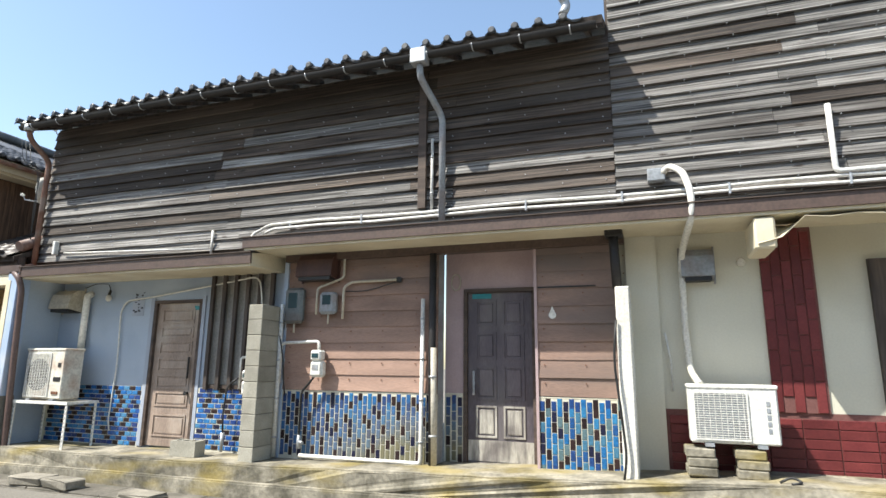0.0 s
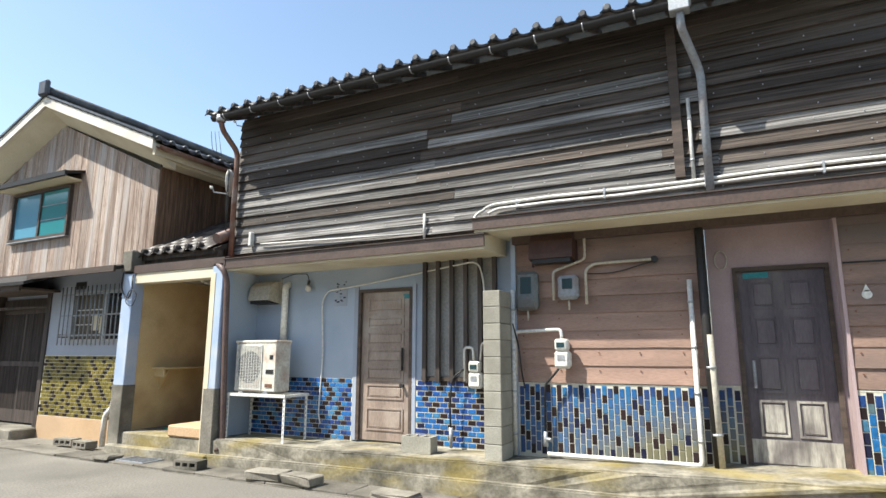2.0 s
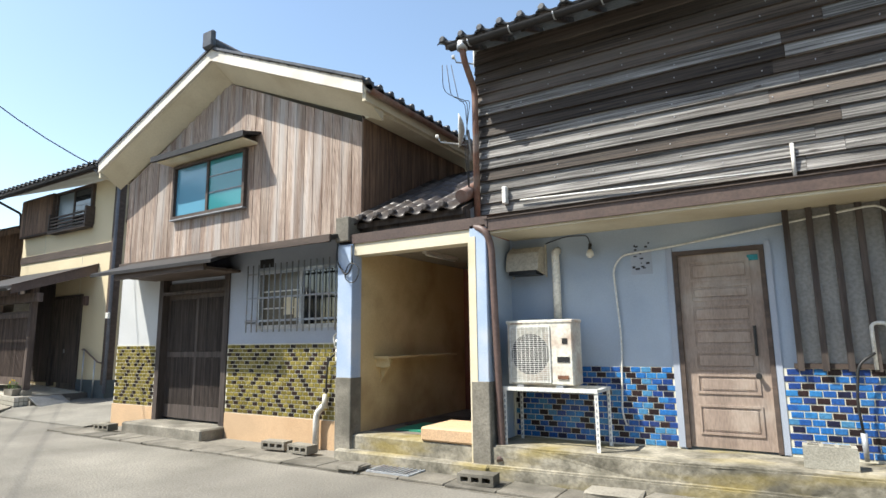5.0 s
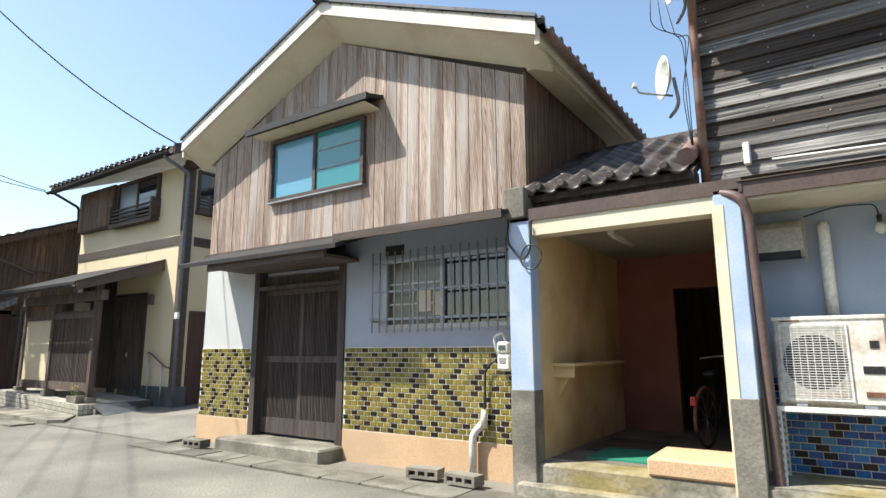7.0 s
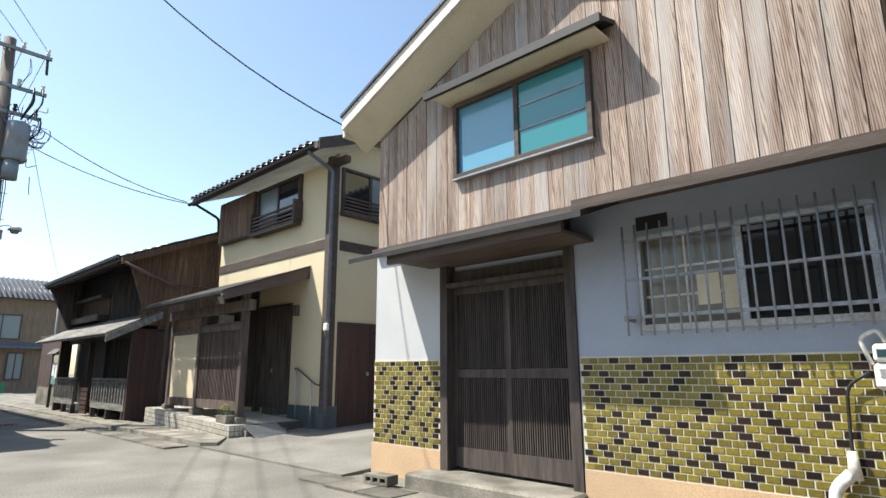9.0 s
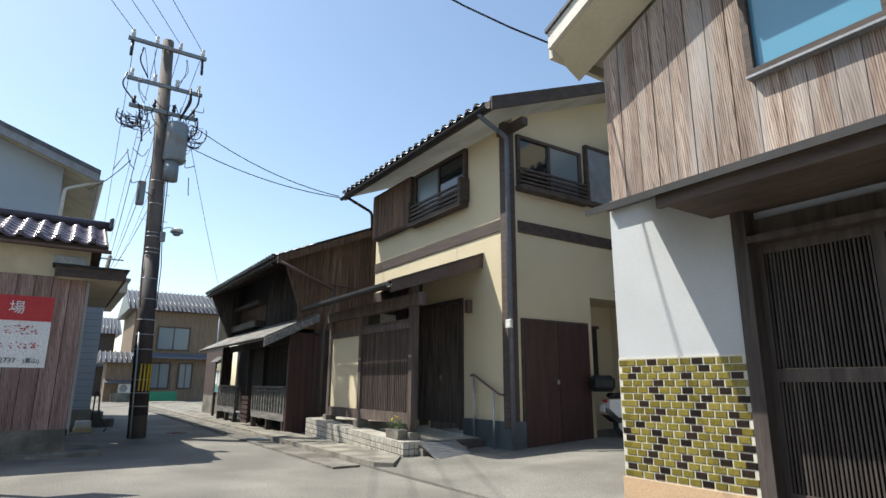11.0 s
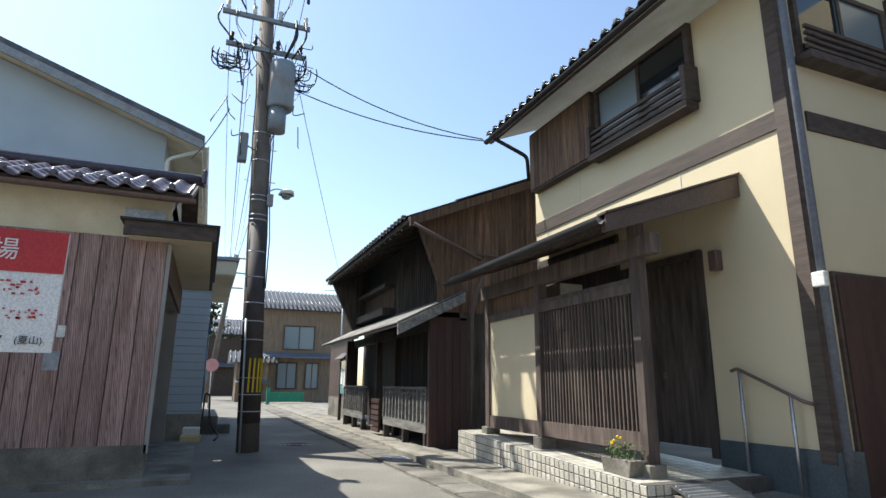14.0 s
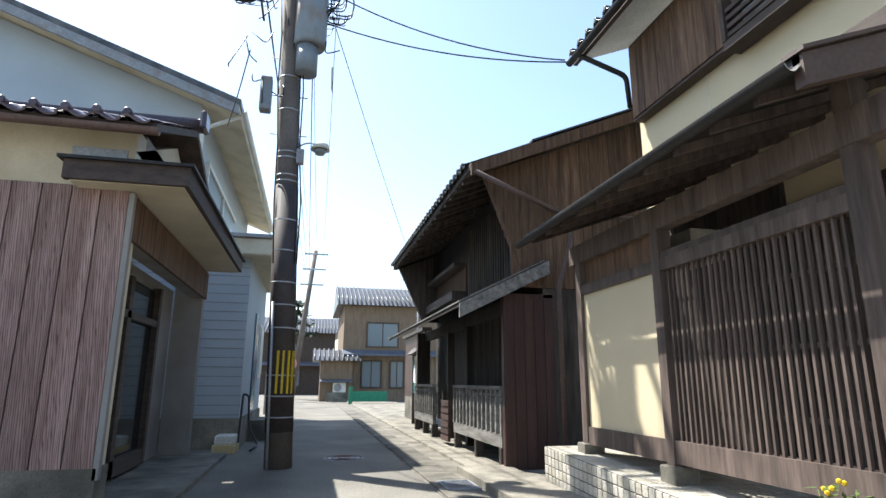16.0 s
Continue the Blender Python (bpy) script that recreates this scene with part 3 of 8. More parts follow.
def boards_up(parent, x0, x1, y, z0, ztop, w, material, name="plank", depth=0.02, axis="y", gap=0.003):
    """Upright boards side by side on a wall; ztop may be a function of the place along it. axis y: along x facing -y; x: along y facing +x."""
    n = max(1, round((x1 - x0) / w))
    w = (x1 - x0) / n
    for i in range(n):
        a, b = x0 + i * w + gap, x0 + (i + 1) * w - gap
        za, zb = (ztop(a), ztop(b)) if callable(ztop) else (ztop, ztop)
        bm = B()
        d = depth + random.uniform(-0.003, 0.003)
        if axis == "y":
            prism(bm, [(a, z0), (b, z0), (b, zb), (a, za)], "y", y - d, y)
        else:
            prism(bm, [(a, z0), (b, z0), (b, zb), (a, za)], "x", y, y + d)
        part(name, bm, material, parent)


def clapboards(parent, x0, x1, y, z0, z1, h, cuts, material, name="plank", depth=0.045, second=None, share=0.0):
    """Lapped boards that face -y, each row cut at uneven joints."""
    rows = round((z1 - z0) / h)
    h = (z1 - z0) / rows
    for r in range(rows):
        z = z0 + r * h
        ends = [x0] + [c + random.uniform(-0.35, 0.35) for c in cuts if x0 + 0.5 < c < x1 - 0.5] + [x1]
        for a, b in zip(ends, ends[1:]):
            bm = B()
            d = depth + random.uniform(-0.005, 0.007)
            n = max(2, int((b - a) / 0.5))
            rings = []
            for i in range(n + 1):
                x = a + 0.002 + (b - a - 0.004) * i / n
                wob = random.uniform(-0.004, 0.004)
                rings.append([bm.verts.new(p) for p in ((x, y, z + wob), (x, y - d, z + wob), (x, y - 0.006, z + h + 0.012), (x, y, z + h + 0.012))])
            for p, q in zip(rings, rings[1:]):
                for k in range(4):
                    bm.faces.new((p[k], p[(k + 1) % 4], q[(k + 1) % 4], q[k]))
            bm.faces.new(rings[0])
            bm.faces.new(rings[-1][::-1])
            bmesh.ops.recalc_face_normals(bm, faces=bm.faces)
            part(name, bm, second if second and random.random() < share * r / rows else material, parent)


def tile_wall(parent, x0, x1, y, z0, z1, w, h, material, upright=False, limit=300, joint=0.010, name="tile", second=None):
    """Small tiles in running bond, facing -y; upright ones break joint along z."""
    me = tile_mesh(name, w - joint, h - joint, 0.006, material)
    cols, rows = int(round((x1 - x0) / w)), int(round((z1 - z0) / h))
    sx, sz = (x1 - x0) / max(cols, 1), (z1 - z0) / max(rows, 1)
    spots, dark = [], []
    for r in range(rows):
        nxt = random.randint(0, 3)
        for c in range(cols):
            if c == nxt:
                nxt += random.choice((2, 3, 3, 4, 4, 5))
                into = dark
            else:
                into = spots
            x = x0 + (c + 0.5) * sx + (0.25 * sx if (r % 2) else -0.25 * sx) * (not upright)
            z = z0 + (r + 0.5) * sz + (0.25 * sz if (c % 2) else -0.25 * sz) * upright
            x = min(max(x, x0 + w / 2), x1 - w / 2)
            z = min(max(z, z0 + h / 2), z1 - h / 2)
            into.append(Matrix.Translation((x + random.uniform(-0.001, 0.001), y - random.uniform(0, 0.0015), z)))
    if not second:
        spots, dark = spots + dark, []
    random.shuffle(spots)
    pieces(name, me, spots, parent, limit)
    if dark:
        pieces(name, tile_mesh(name, w - joint, h - joint, 0.006, second), dark, parent, limit)

# ---------------------------------------------------------------- ground
bm = B()
bmesh.ops.create_grid(bm, x_segments=60, y_segments=60, size=260, matrix=Matrix.Translation((-40, 0, 0)))
road = solid("ground", bm, ASPHALT, "worn light grey asphalt street with fine aggregate", "road", "structure")

# gutter slabs along the foot of the houses
bm = B()
box(bm, -0.29, 0.29, -0.22, 0.22, 0.0, 0.03, 0.006)
slab_me = mesh_of("gutter_slab", bm, GUTTERSTONE)
edge = solid("pavement", box(B(), -17.0, 6, 5.42, 6.05, -0.2, 0.006), GUTTERSTONE, "grey concrete gutter edge along the house fronts", "pavement", "structure")
pieces("gutter_slab", slab_me, [pose(5.5 - 0.6 * i, 5.66 + random.uniform(-0.015, 0.015), 0.002, random.uniform(-1, 1), random.uniform(-1, 1), random.uniform(-2, 2)) for i in range(38)], edge)
edge2 = solid("pavement", box(B(), -60, -21.6, 5.42, 6.2, -0.2, 0.008), GUTTERSTONE, "grey concrete gutter strip with slotted covers", "pavement", "structure")
pieces("gutter_slab", slab_me, [pose(-21.6 - 0.6 * i, 5.66, 0.004, 0, 0, random.uniform(-1, 1)) for i in range(40)], edge2)
solid("pavement", box(B(), -60, -21.0, 6.2, 9.0, -0.2, 0.05), CONCRETE, "worn concrete strip before the dark timber house", "pavement", "structure")
bm = prism(B(), [(5.95, -0.1), (12.6, -0.1), (12.6, 0.36), (10.3, 0.26), (5.95, 0.03)], "x", -21.55, -16.75)
solid("pavement", bm, APRON, "cracked pale concrete forecourt between two houses", "forecourt", "structure")


def grate(x, y, turn=0):
    g = thing("drain_grate", "dark steel drain grate set into the gutter", "drain grate", at=(x, y, 0.035), turn=turn)
    part("frame", box(box(box(box(B(), -0.3, 0.3, -0.2, -0.175, -0.01, 0.012), -0.3, 0.3, 0.175, 0.2, -0.01, 0.012), -0.3, -0.275, -0.175, 0.175, -0.01, 0.012), 0.275, 0.3, -0.175, 0.175, -0.01, 0.012), GREYMETAL, g)
    part("pit", box(B(), -0.275, 0.275, -0.175, 0.175, -0.012, -0.006), BLACKPLASTIC, g)
    bm = box(B(), -0.008, 0.008, -0.175, 0.175, -0.006, 0.01)
    me = mesh_of("bar", bm, GREYMETAL)
    pieces("bar", me, [Vector((-0.24 + 0.06 * i, 0, 0)) for i in range(9)], g)


grate(-26.2, 5.72)
grate(-9.4, 5.72)
bm = B()
tube(bm, [(-29.2, 4.55, -0.05), (-29.2, 4.55, 0.006)], 0.32, 28)
mh = thing("manhole_cover", "round iron manhole cover flush with the street", "manhole", at=(0, 0, 0))
part("cover", bm, GREYMETAL, mh)
bm = B()
for r in (0.1, 0.2, 0.29):
    tube(bm, [(-29.2 + r * math.cos(a), 4.55 + r * math.sin(a), 0.008) for a in (2 * math.pi * k / 24 for k in range(25))], 0.008, 5)
part("ring", bm, RUST, mh)

# ---------------------------------------------------------------- dark clapboard house
PLINTH = lambda x: 0.494 + 0.037 * x + 0.0025 * x * x if x < 1.6 else 0.56
bm = B()
PROFILE = [6.0, 1.6, 0.2, -1.2, -2.6, -4.0, -5.4, -6.8, -8.35]
prism(bm, [(-8.35, -0.2), (6.0, -0.2)] + [(x, PLINTH(x)) for x in PROFILE], "y", 5.98, 7.2)
prism(bm, [(-8.35, -0.2), (6.0, -0.2), (6.0, 0.3), (-8.35, 0.16)], "y", 5.91, 6.02)
bmesh.ops.bevel(bm, geom=bm.edges[:], offset=0.018, segments=2, affect="EDGES")
bmesh.ops.subdivide_edges(bm, edges=[e for e in bm.edges if abs(e.verts[0].co.x - e.verts[1].co.x) > 1], cuts=12)
for v in bm.verts:
    v.co += Vector((0, 0.03 * noise.noise(v.co * 3.1), 0.014 * noise.noise(v.co * 2.3 + Vector((5, 0, 0)))))
solid("foundation", bm, MOSSY, "stained concrete plinth with yellow lichen under the dark house", "foundation", "structure")

houseA = thing("house", "house with weathered dark clapboards above salmon siding and blue tiles", "house")
# lower walls
wall_blue = part("wall", box(box(box(B(), -8.36, -6.40, 6.74, 6.95, 0.3, 3.0), -5.52, -3.98, 6.74, 6.95, 0.3, 3.0), -6.40, -5.52, 6.74, 6.95, 2.44, 3.0), BLUEWALL, houseA, "pale blue plaster wall")
part("wall", box(box(B(), -8.36, -6.45, 6.725, 6.74, 0.34, 1.2), -5.47, -4.2, 6.725, 6.74, 0.36, 1.2), GROUT, houseA, "grey tile backing")
tilesA = part("wall_tiling", box(B(), -8.36, -8.34, 6.7, 6.74, 0.3, 1.2), GROUT, houseA)
tile_wall(tilesA, -8.33, -6.46, 6.725, 0.37, 1.2, 0.113, 0.065, BLUETILE, second=NAVYTILE)
tilesA2 = part("wall_tiling", box(B(), -4.22, -4.2, 6.7, 6.74, 0.3, 1.2), GROUT, houseA)
tile_wall(tilesA2, -5.46, -4.23, 6.725, 0.39, 1.2, 0.113, 0.065, BLUETILE, second=NAVYTILE)
part("reveal", box(B(), -4.04, -3.98, 6.56, 6.74, 0.3, 2.98), BLUEPAINT, houseA)
# salmon panels
for a, b in ((-3.98, -1.86), (-0.68, 0.22)):
    part("wall", box(B(), a, b, 6.6, 6.8, 0.3, 3.0), GREYMETAL, houseA)
    sid = part("siding", box(B(), a, b, 6.595, 6.6, 1.2, 2.99), DARKBEAM, houseA)
    clapboards(sid, a, b, 6.597, 1.22, 2.98, 0.196, [], PINK, "plank", 0.02)
    part("grout_bed", box(B(), a, b, 6.588, 6.6, 0.38, 1.21), GROUT, houseA)
    tw = part("wall_tiling", box(B(), a, b, 6.585, 6.598, 1.2, 1.215), GROUT, houseA)
    tile_wall(tw, a + 0.01, b - 0.01, 6.588, 0.42, 1.2, 0.063, 0.113, BLUEWORN if a < -1 else BLUECLEAN, True, second=NAVYTILE)
    bm = B()
    for r in range(9):
        for c in range(int((b - a) / 0.45) + 1):
            tube(bm, [(a + 0.08 + c * 0.44, 6.58, 1.36 + r * 0.196), (a + 0.08 + c * 0.44, 6.571, 1.36 + r * 0.196)], 0.008, 6)
    tagged(part("nails", bm, RUST, houseA), kind="stuff")
part("corner_trim", box(B(), -0.70, -0.67, 6.565, 6.8, 0.4, 2.98), PINKPLASTER, houseA)
# door recess
part("wall", box(box(box(B(), -1.86, -1.62, 6.86, 7.0, 0.3, 3.0), -0.74, -0.66, 6.86, 7.0, 0.3, 3.0), -1.62, -0.74, 6.86, 7.0, 2.46, 3.0), PINKPLASTER, houseA, "dusty pink recess wall")
part("grout_bed", box(B(), -1.86, -1.63, 6.85, 6.86, 0.38, 1.21), GROUT, houseA)
tw = part("wall_tiling", box(B(), -1.86, -1.63, 6.845, 6.86, 1.2, 1.215), GROUT, houseA)
tile_wall(tw, -1.85, -1.63, 6.85, 0.42, 1.2, 0.063, 0.113, BLUEWORN, True, second=NAVYTILE)


def panel_door(parent, x0, x1, y, z0, z1, leaf, frame_mat, panels, name="door"):
    """A framed leaf with raised panels; panels: rows of (z low, z high, columns)."""
    d = part(name, box(B(), x0 + 0.045, x1 - 0.045, y, y + 0.04, z0 + 0.01, z1 - 0.045), leaf, parent)
    part("door_frame", box(box(box(B(), x0, x0 + 0.045, y - 0.045, y + 0.06, z0, z1), x1 - 0.045, x1, y - 0.045, y + 0.06, z0, z1), x0 + 0.045, x1 - 0.045, y - 0.045, y + 0.06, z1 - 0.045, z1), frame_mat, d)
    for lo, hi, cols in panels:
        w = (x1 - x0 - 0.09 - 0.2 - 0.08 * (cols - 1)) / cols
        for c in range(cols):
            a = x0 + 0.145 + c * (w + 0.08)
            bm = B()
            rim = 0.022
            box(bm, a, a + w, y - 0.012, y, lo, lo + rim)
            box(bm, a, a + w, y - 0.012, y, hi - rim, hi)
            box(bm, a, a + rim, y - 0.012, y, lo + rim, hi - rim)
            box(bm, a + w - rim, a + w, y - 0.012, y, lo + rim, hi - rim)
            box(bm, a + rim + 0.02, a + w - rim - 0.02, y - 0.009, y, lo + rim + 0.02, hi - rim - 0.02, 0.008)
            part("panel", bm, leaf, d)
    return d


d1 = panel_door(houseA, -6.40, -5.52, 6.76, 0.38, 2.44, DOORBROWN, DARKBEAM, [(0.52, 0.82, 1), (0.93, 1.13, 1), (1.17, 1.37, 1), (1.41, 1.61, 1), (1.65, 1.85, 1), (1.89, 2.06, 1), (2.1, 2.32, 1)])
d1["label"] = "weathered brown panelled wooden door"
part("handle", tube(tube(B(), [(-5.67, 6.72, 1.32), (-5.67, 6.72, 1.62)], 0.014, 8), [(-5.67, 6.755, 1.12), (-5.67, 6.72, 1.12), (-5.67, 6.70, 1.12)], [0.02, 0.02, 0.03], 10), BLACKPLASTIC, d1)
part("sticker", box(B(), -5.68, -5.58, 6.752, 6.757, 2.29, 2.35), TEAL, d1)
part("door_surround", box(box(B(), -6.47, -6.405, 6.715, 6.74, 0.38, 2.48), -5.515, -5.46, 6.715, 6.74, 0.38, 2.48), BLUEGREY, houseA)
d2 = panel_door(houseA, -1.62, -0.74, 6.88, 0.43, 2.46, DOORDARK, DARKBEAM, [(0.72, 1.08, 2), (1.15, 1.54, 2), (1.61, 1.94, 2), (2.01, 2.32, 2)])
for ob in [o for o in d2.children if o.name.startswith("panel")][:2]:
    ob.data.materials[0] = DOORPEEL
part("kick_rail", box(B(), -1.57, -0.79, 6.874, 6.88, 0.46, 0.69), DOORPEEL, d2, "bare peeled bottom rail")
d2["label"] = "weathered plum panelled wooden door"
part("handle", tube(tube(B(), [(-1.49, 6.83, 1.2), (-1.49, 6.83, 1.48)], 0.016, 8), [(-1.49, 6.875, 1.34), (-1.49, 6.83, 1.34)], 0.012, 6), GREYMETAL, d2)
part("sticker", box(B(), -1.52, -1.28, 6.872, 6.877, 2.34, 2.40), TEAL, d2)

# ribbed window with wooden bars beside the brown door
win = part("window", box(B(), -5.32, -4.36, 6.728, 6.74, 1.24, 2.86), RIBBED, houseA, "obscured ribbed window behind upright bars")
part("window_frame", box(box(B(), -5.36, -4.3, 6.70, 6.735, 1.2, 1.25), -5.36, -4.3, 6.70, 6.735, 2.82, 2.88), DARKBEAM, win)
for i in range(6):
    x = -5.33 + i * 0.2
    part("bar", box(B(), x, x + 0.055, 6.655, 6.70, 1.18, 2.9), DARKWOOD, win)
# right-hand neighbour front
part("wall", box(B(), 0.22, 6.0, 6.76, 7.0, 0.3, 3.0), GREYGREEN, houseA, "pale greyish plaster wall")
part("wall", box(B(), 0.30, 0.62, 6.7, 6.76, 0.38, 3.0), GREYGREEN, houseA)
rb = part("wall_tiling", box(B(), 0.34, 6.0, 6.755, 6.765, 0.36, 1.12), DARKGROUT, houseA)
me = tile_mesh("brick", 0.29, 0.085, 0.012, REDTILE)
pieces("brick", me, [Vector((0.8 + 0.3 * c + (0.0), 6.755, 0.46 + 0.093 * r)) for r in range(7) for c in range(17)], rb)
rc = part("wall_tiling", box(B(), 1.62, 2.10, 6.74, 6.765, 1.12, 3.0), DARKGROUT, houseA)
me = tile_mesh("brick", 0.085, 0.29, 0.012, REDTILE)
pieces("brick", me, [Vector((1.665 + 0.093 * c, 6.74, 1.27 + 0.3 * r + (0.15 if c % 2 else 0))) for r in range(6) for c in range(5)], rc)
part("shutter", box(B(), 2.55, 3.6, 6.7, 6.76, 0.45, 2.6), BLACKWOOD, houseA, "dark doorway shutter")

# lintel band under the canopy
part("fascia", box(B(), -4.0, 0.3, 6.5, 6.62, 2.86, 3.03), BROWNPAINT, houseA)
# canopies
def canopy(x0, x1, zlo, zhi, ywall, label):
    bm = prism(B(), [(6.0, zlo), (ywall, zlo + 0.02), (ywall, zhi + 0.16), (6.0, zhi)], "x", x0, x1)
    c = part("canopy", bm, SOFFIT, houseA, label)
    part("fascia", box(B(), x0 - 0.01, x1 + 0.01, 5.97, 6.0, zlo + 0.03, zhi + 0.01), BROWNPAINT, c)
    part("flashing", prism(B(), [(5.95, zhi + 0.01), (ywall, zhi + 0.165), (ywall, zhi + 0.175), (5.95, zhi + 0.02)], "x", x0 - 0.02, x1 + 0.02), DARKBEAM, c)


canopy(-8.3, -4.16, 2.74, 2.9, 6.76, "thin concrete canopy with brown fascia")
canopy(-4.28, 6.0, 2.94, 3.09, 6.8, "thin concrete canopy with brown fascia")
# upper walls
core = part("wall", box(B(), -8.64, 0.22, 6.48, 6.9, 3.05, 5.35), BLACKWOOD, houseA)
# Brown unbleached boards, likelier upwards, also put eave shade into the wall's colour.
clapboards(core, -8.66, 0.25, 6.48, 3.08, 5.3, 0.15, [-5.0, -1.9], CLAP, depth=0.042, second=BROWNCLAP, share=1.2)
coreB = part("wall", box(B(), 0.22, 6.0, 6.48, 6.9, 3.1, 8.0), BLACKWOOD, houseA)
clapboards(coreB, 0.25, 6.0, 6.48, 3.14, 7.9, 0.15, [2.1, 4.4], CLAP, depth=0.042, second=BROWNCLAP, share=0.3)
part("wall", box(B(), -8.64, -8.4, 6.9, 12.0, 3.05, 5.3), BLACKWOOD, houseA)
part("wall", box(B(), -8.355, -8.2, 6.955, 12.0, 0.3, 3.05), BLUEWALL, houseA)
bm = B()
random.seed(77)
for r in range(30):
    for c in range(30):
        x, z = -8.5 + c * 0.455 + random.uniform(-0.06, 0.06), 3.11 + r * 0.1485
        if (x < 0.2 and z < 5.0 or x >= 0.3) and random.random() < 0.75:
            tube(bm, [(x, 6.46, z + 0.02), (x, 6.434, z + 0.02)], 0.006, 5)
tagged(part("nails", bm, GALV, houseA), kind="stuff")
part("post", box(B(), -2.08, -1.98, 6.4, 6.48, 3.42, 5.2), DARKBEAM, houseA)
# main roof
PITCH_A = 24.0
roofA = part("roof", prism(B(), [(5.98, 5.2), (12.0, 5.2 + 6.02 * math.tan(radians(PITCH_A))), (12.0, 5.28 + 6.02 * math.tan(radians(PITCH_A))), (5.95, 5.28)], "x", -8.82, 0.22), BLACKWOOD, houseA)
for i in range(22):
    x = -8.6 + i * 0.41
    part("rafter", prism(B(), [(6.0, 5.14), (6.62, 5.14 + 0.62 * 0.445), (6.62, 5.2 + 0.62 * 0.445), (6.0, 5.2)], "x", x, x + 0.05), BLACKWOOD, roofA)
tiled_roof(roofA, KAWARA, -8.9, 0.25, (0, 5.96, 5.27), None, 1.6, PITCH_A)
eave_caps(roofA, KAWARA, -8.9, 0.25, (0, 5.93, 5.27))
part("roof_cover", prism(B(), [(7.2, 5.9), (12.0, 8.03), (12.0, 8.06), (7.2, 5.94)], "x", -8.85, 0.22), KAWARA, roofA)
part("wall", box(B(), 0.22, 0.3, 6.9, 12.0, 5.0, 8.0), BLACKWOOD, houseA)

gutA = thing("rain_gutter", "long dark half-round gutter with steel brackets under the tiled eave", "gutter")
gutter(gutA, [(-8.72, 5.93, 5.19), (0.16, 5.93, 5.17)], 0.06)
brackets(gutA, (-8.72, 5.93, 5.19), (0.16, 5.93, 5.17), 16, 0.06, GALV)
part("outlet_box", box(B(), -1.99, -1.79, 5.85, 6.0, 5.05, 5.24, 0.01), GALV, gutA)
part("downpipe", tube(B(), bend([(-1.89, 5.93, 5.06), (-1.89, 5.95, 4.9), (-1.75, 6.36, 4.55), (-1.75, 6.38, 3.15)], 0.1), 0.042, 10), GREYMETAL, gutA)
dpl = thing("downpipe", "rusty brown downpipe at the house corner", "downpipe")
part("hopper", tube(B(), [(-8.55, 5.93, 5.2), (-8.55, 5.93, 5.1)], 0.07, 10), GALV, dpl)
part("pipe", tube(B(), bend([(-8.55, 5.93, 5.12), (-8.55, 5.98, 4.98), (-8.62, 6.37, 4.75), (-8.62, 6.37, 3.0)], 0.1), 0.042, 10), RUSTPIPE, dpl)
part("lower_pipe", tube(B(), bend([(-8.62, 6.37, 3.02), (-8.62, 6.05, 2.9), (-8.3, 5.95, 2.78), (-8.25, 6.0, 2.6), (-8.22, 6.08, 0.3), (-8.2, 5.98, 0.2)], 0.1), 0.042, 10), BROWNPVC, dpl)

# ---------------------------------------------------------------- block pilasters
def block_pillar(x, y, z0, top, w, dpt, label, courses):
    p = thing("pillar", label, "pillar")
    h = (top - z0) / courses
    bm = box(B(), -w / 2, w / 2, -dpt / 2, dpt / 2, 0.003, h - 0.003, 0.006)
    me = mesh_of("block", bm, BLOCK)
    pieces("block", me, [Vector((x, y, z0 + i * h)) for i in range(courses)], p)
    part("core", box(B(), x - w / 2 + 0.005, x + w / 2 - 0.005, y - dpt / 2 + 0.005, y + dpt / 2 - 0.005, z0, top - 0.002), CONCRETE, p)


block_pillar(-4.13, 6.33, 0.36, 2.27, 0.21, 0.4, "stacked grey concrete block pillar beside the blue wall", 10)
wp = thing("pillar", "peeling white painted concrete post with a dark pipe above", "pillar")
part("shaft", box(B(), 0.2, 0.34, 6.15, 6.75, 0.4, 2.34, 0.012), OFFWHITE, wp)
part("pipe", tube(B(), [(0.22, 6.3, 2.34), (0.2, 6.3, 2.95)], 0.05, 10), BLACKPVC, wp)
part("cap", box(B(), 0.12, 0.3, 6.22, 6.4, 2.88, 2.97, 0.01), BLACKPVC, wp)

# ---------------------------------------------------------------- entrance bay between the houses
bay = thing("entrance_bay", "open roofed passage with yellowed walls and a faded blue post", "passage")
part("floor", box(B(), -10.4, -8.5, 6.35, 10.6, -0.1, 0.34), SHADEFLOOR, bay)
part("front_step", box(B(), -10.4, -8.5, 6.0, 6.35, -0.1, 0.34, 0.02), MOSSY, bay)
part("threshold", box(B(), -9.25, -8.5, 5.98, 6.7, 0.34, 0.5, 0.02), ORANGEBASE, bay)
part("kerb", box(B(), -10.5, -8.3, 5.86, 6.0, -0.1, 0.16, 0.02), MOSSY, bay)
part("left_wall", box(B(), -10.52, -10.33, 6.12, 10.6, 0.3, 2.9), YELLOWWALL, bay)
part("right_wall", box(B(), -8.5, -8.36, 6.12, 10.6, 0.3, 2.9), NICHERED, bay)
part("return_face", box(B(), -8.36, -8.35, 6.17, 6.74, 0.3, 2.76), BLUEWALL, bay)
part("back_wall", box(box(B(), -10.33, -9.55, 9.0, 9.15, 0.3, 2.8), -9.55, -8.5, 9.0, 9.15, 2.3, 2.8), NICHERED, bay)
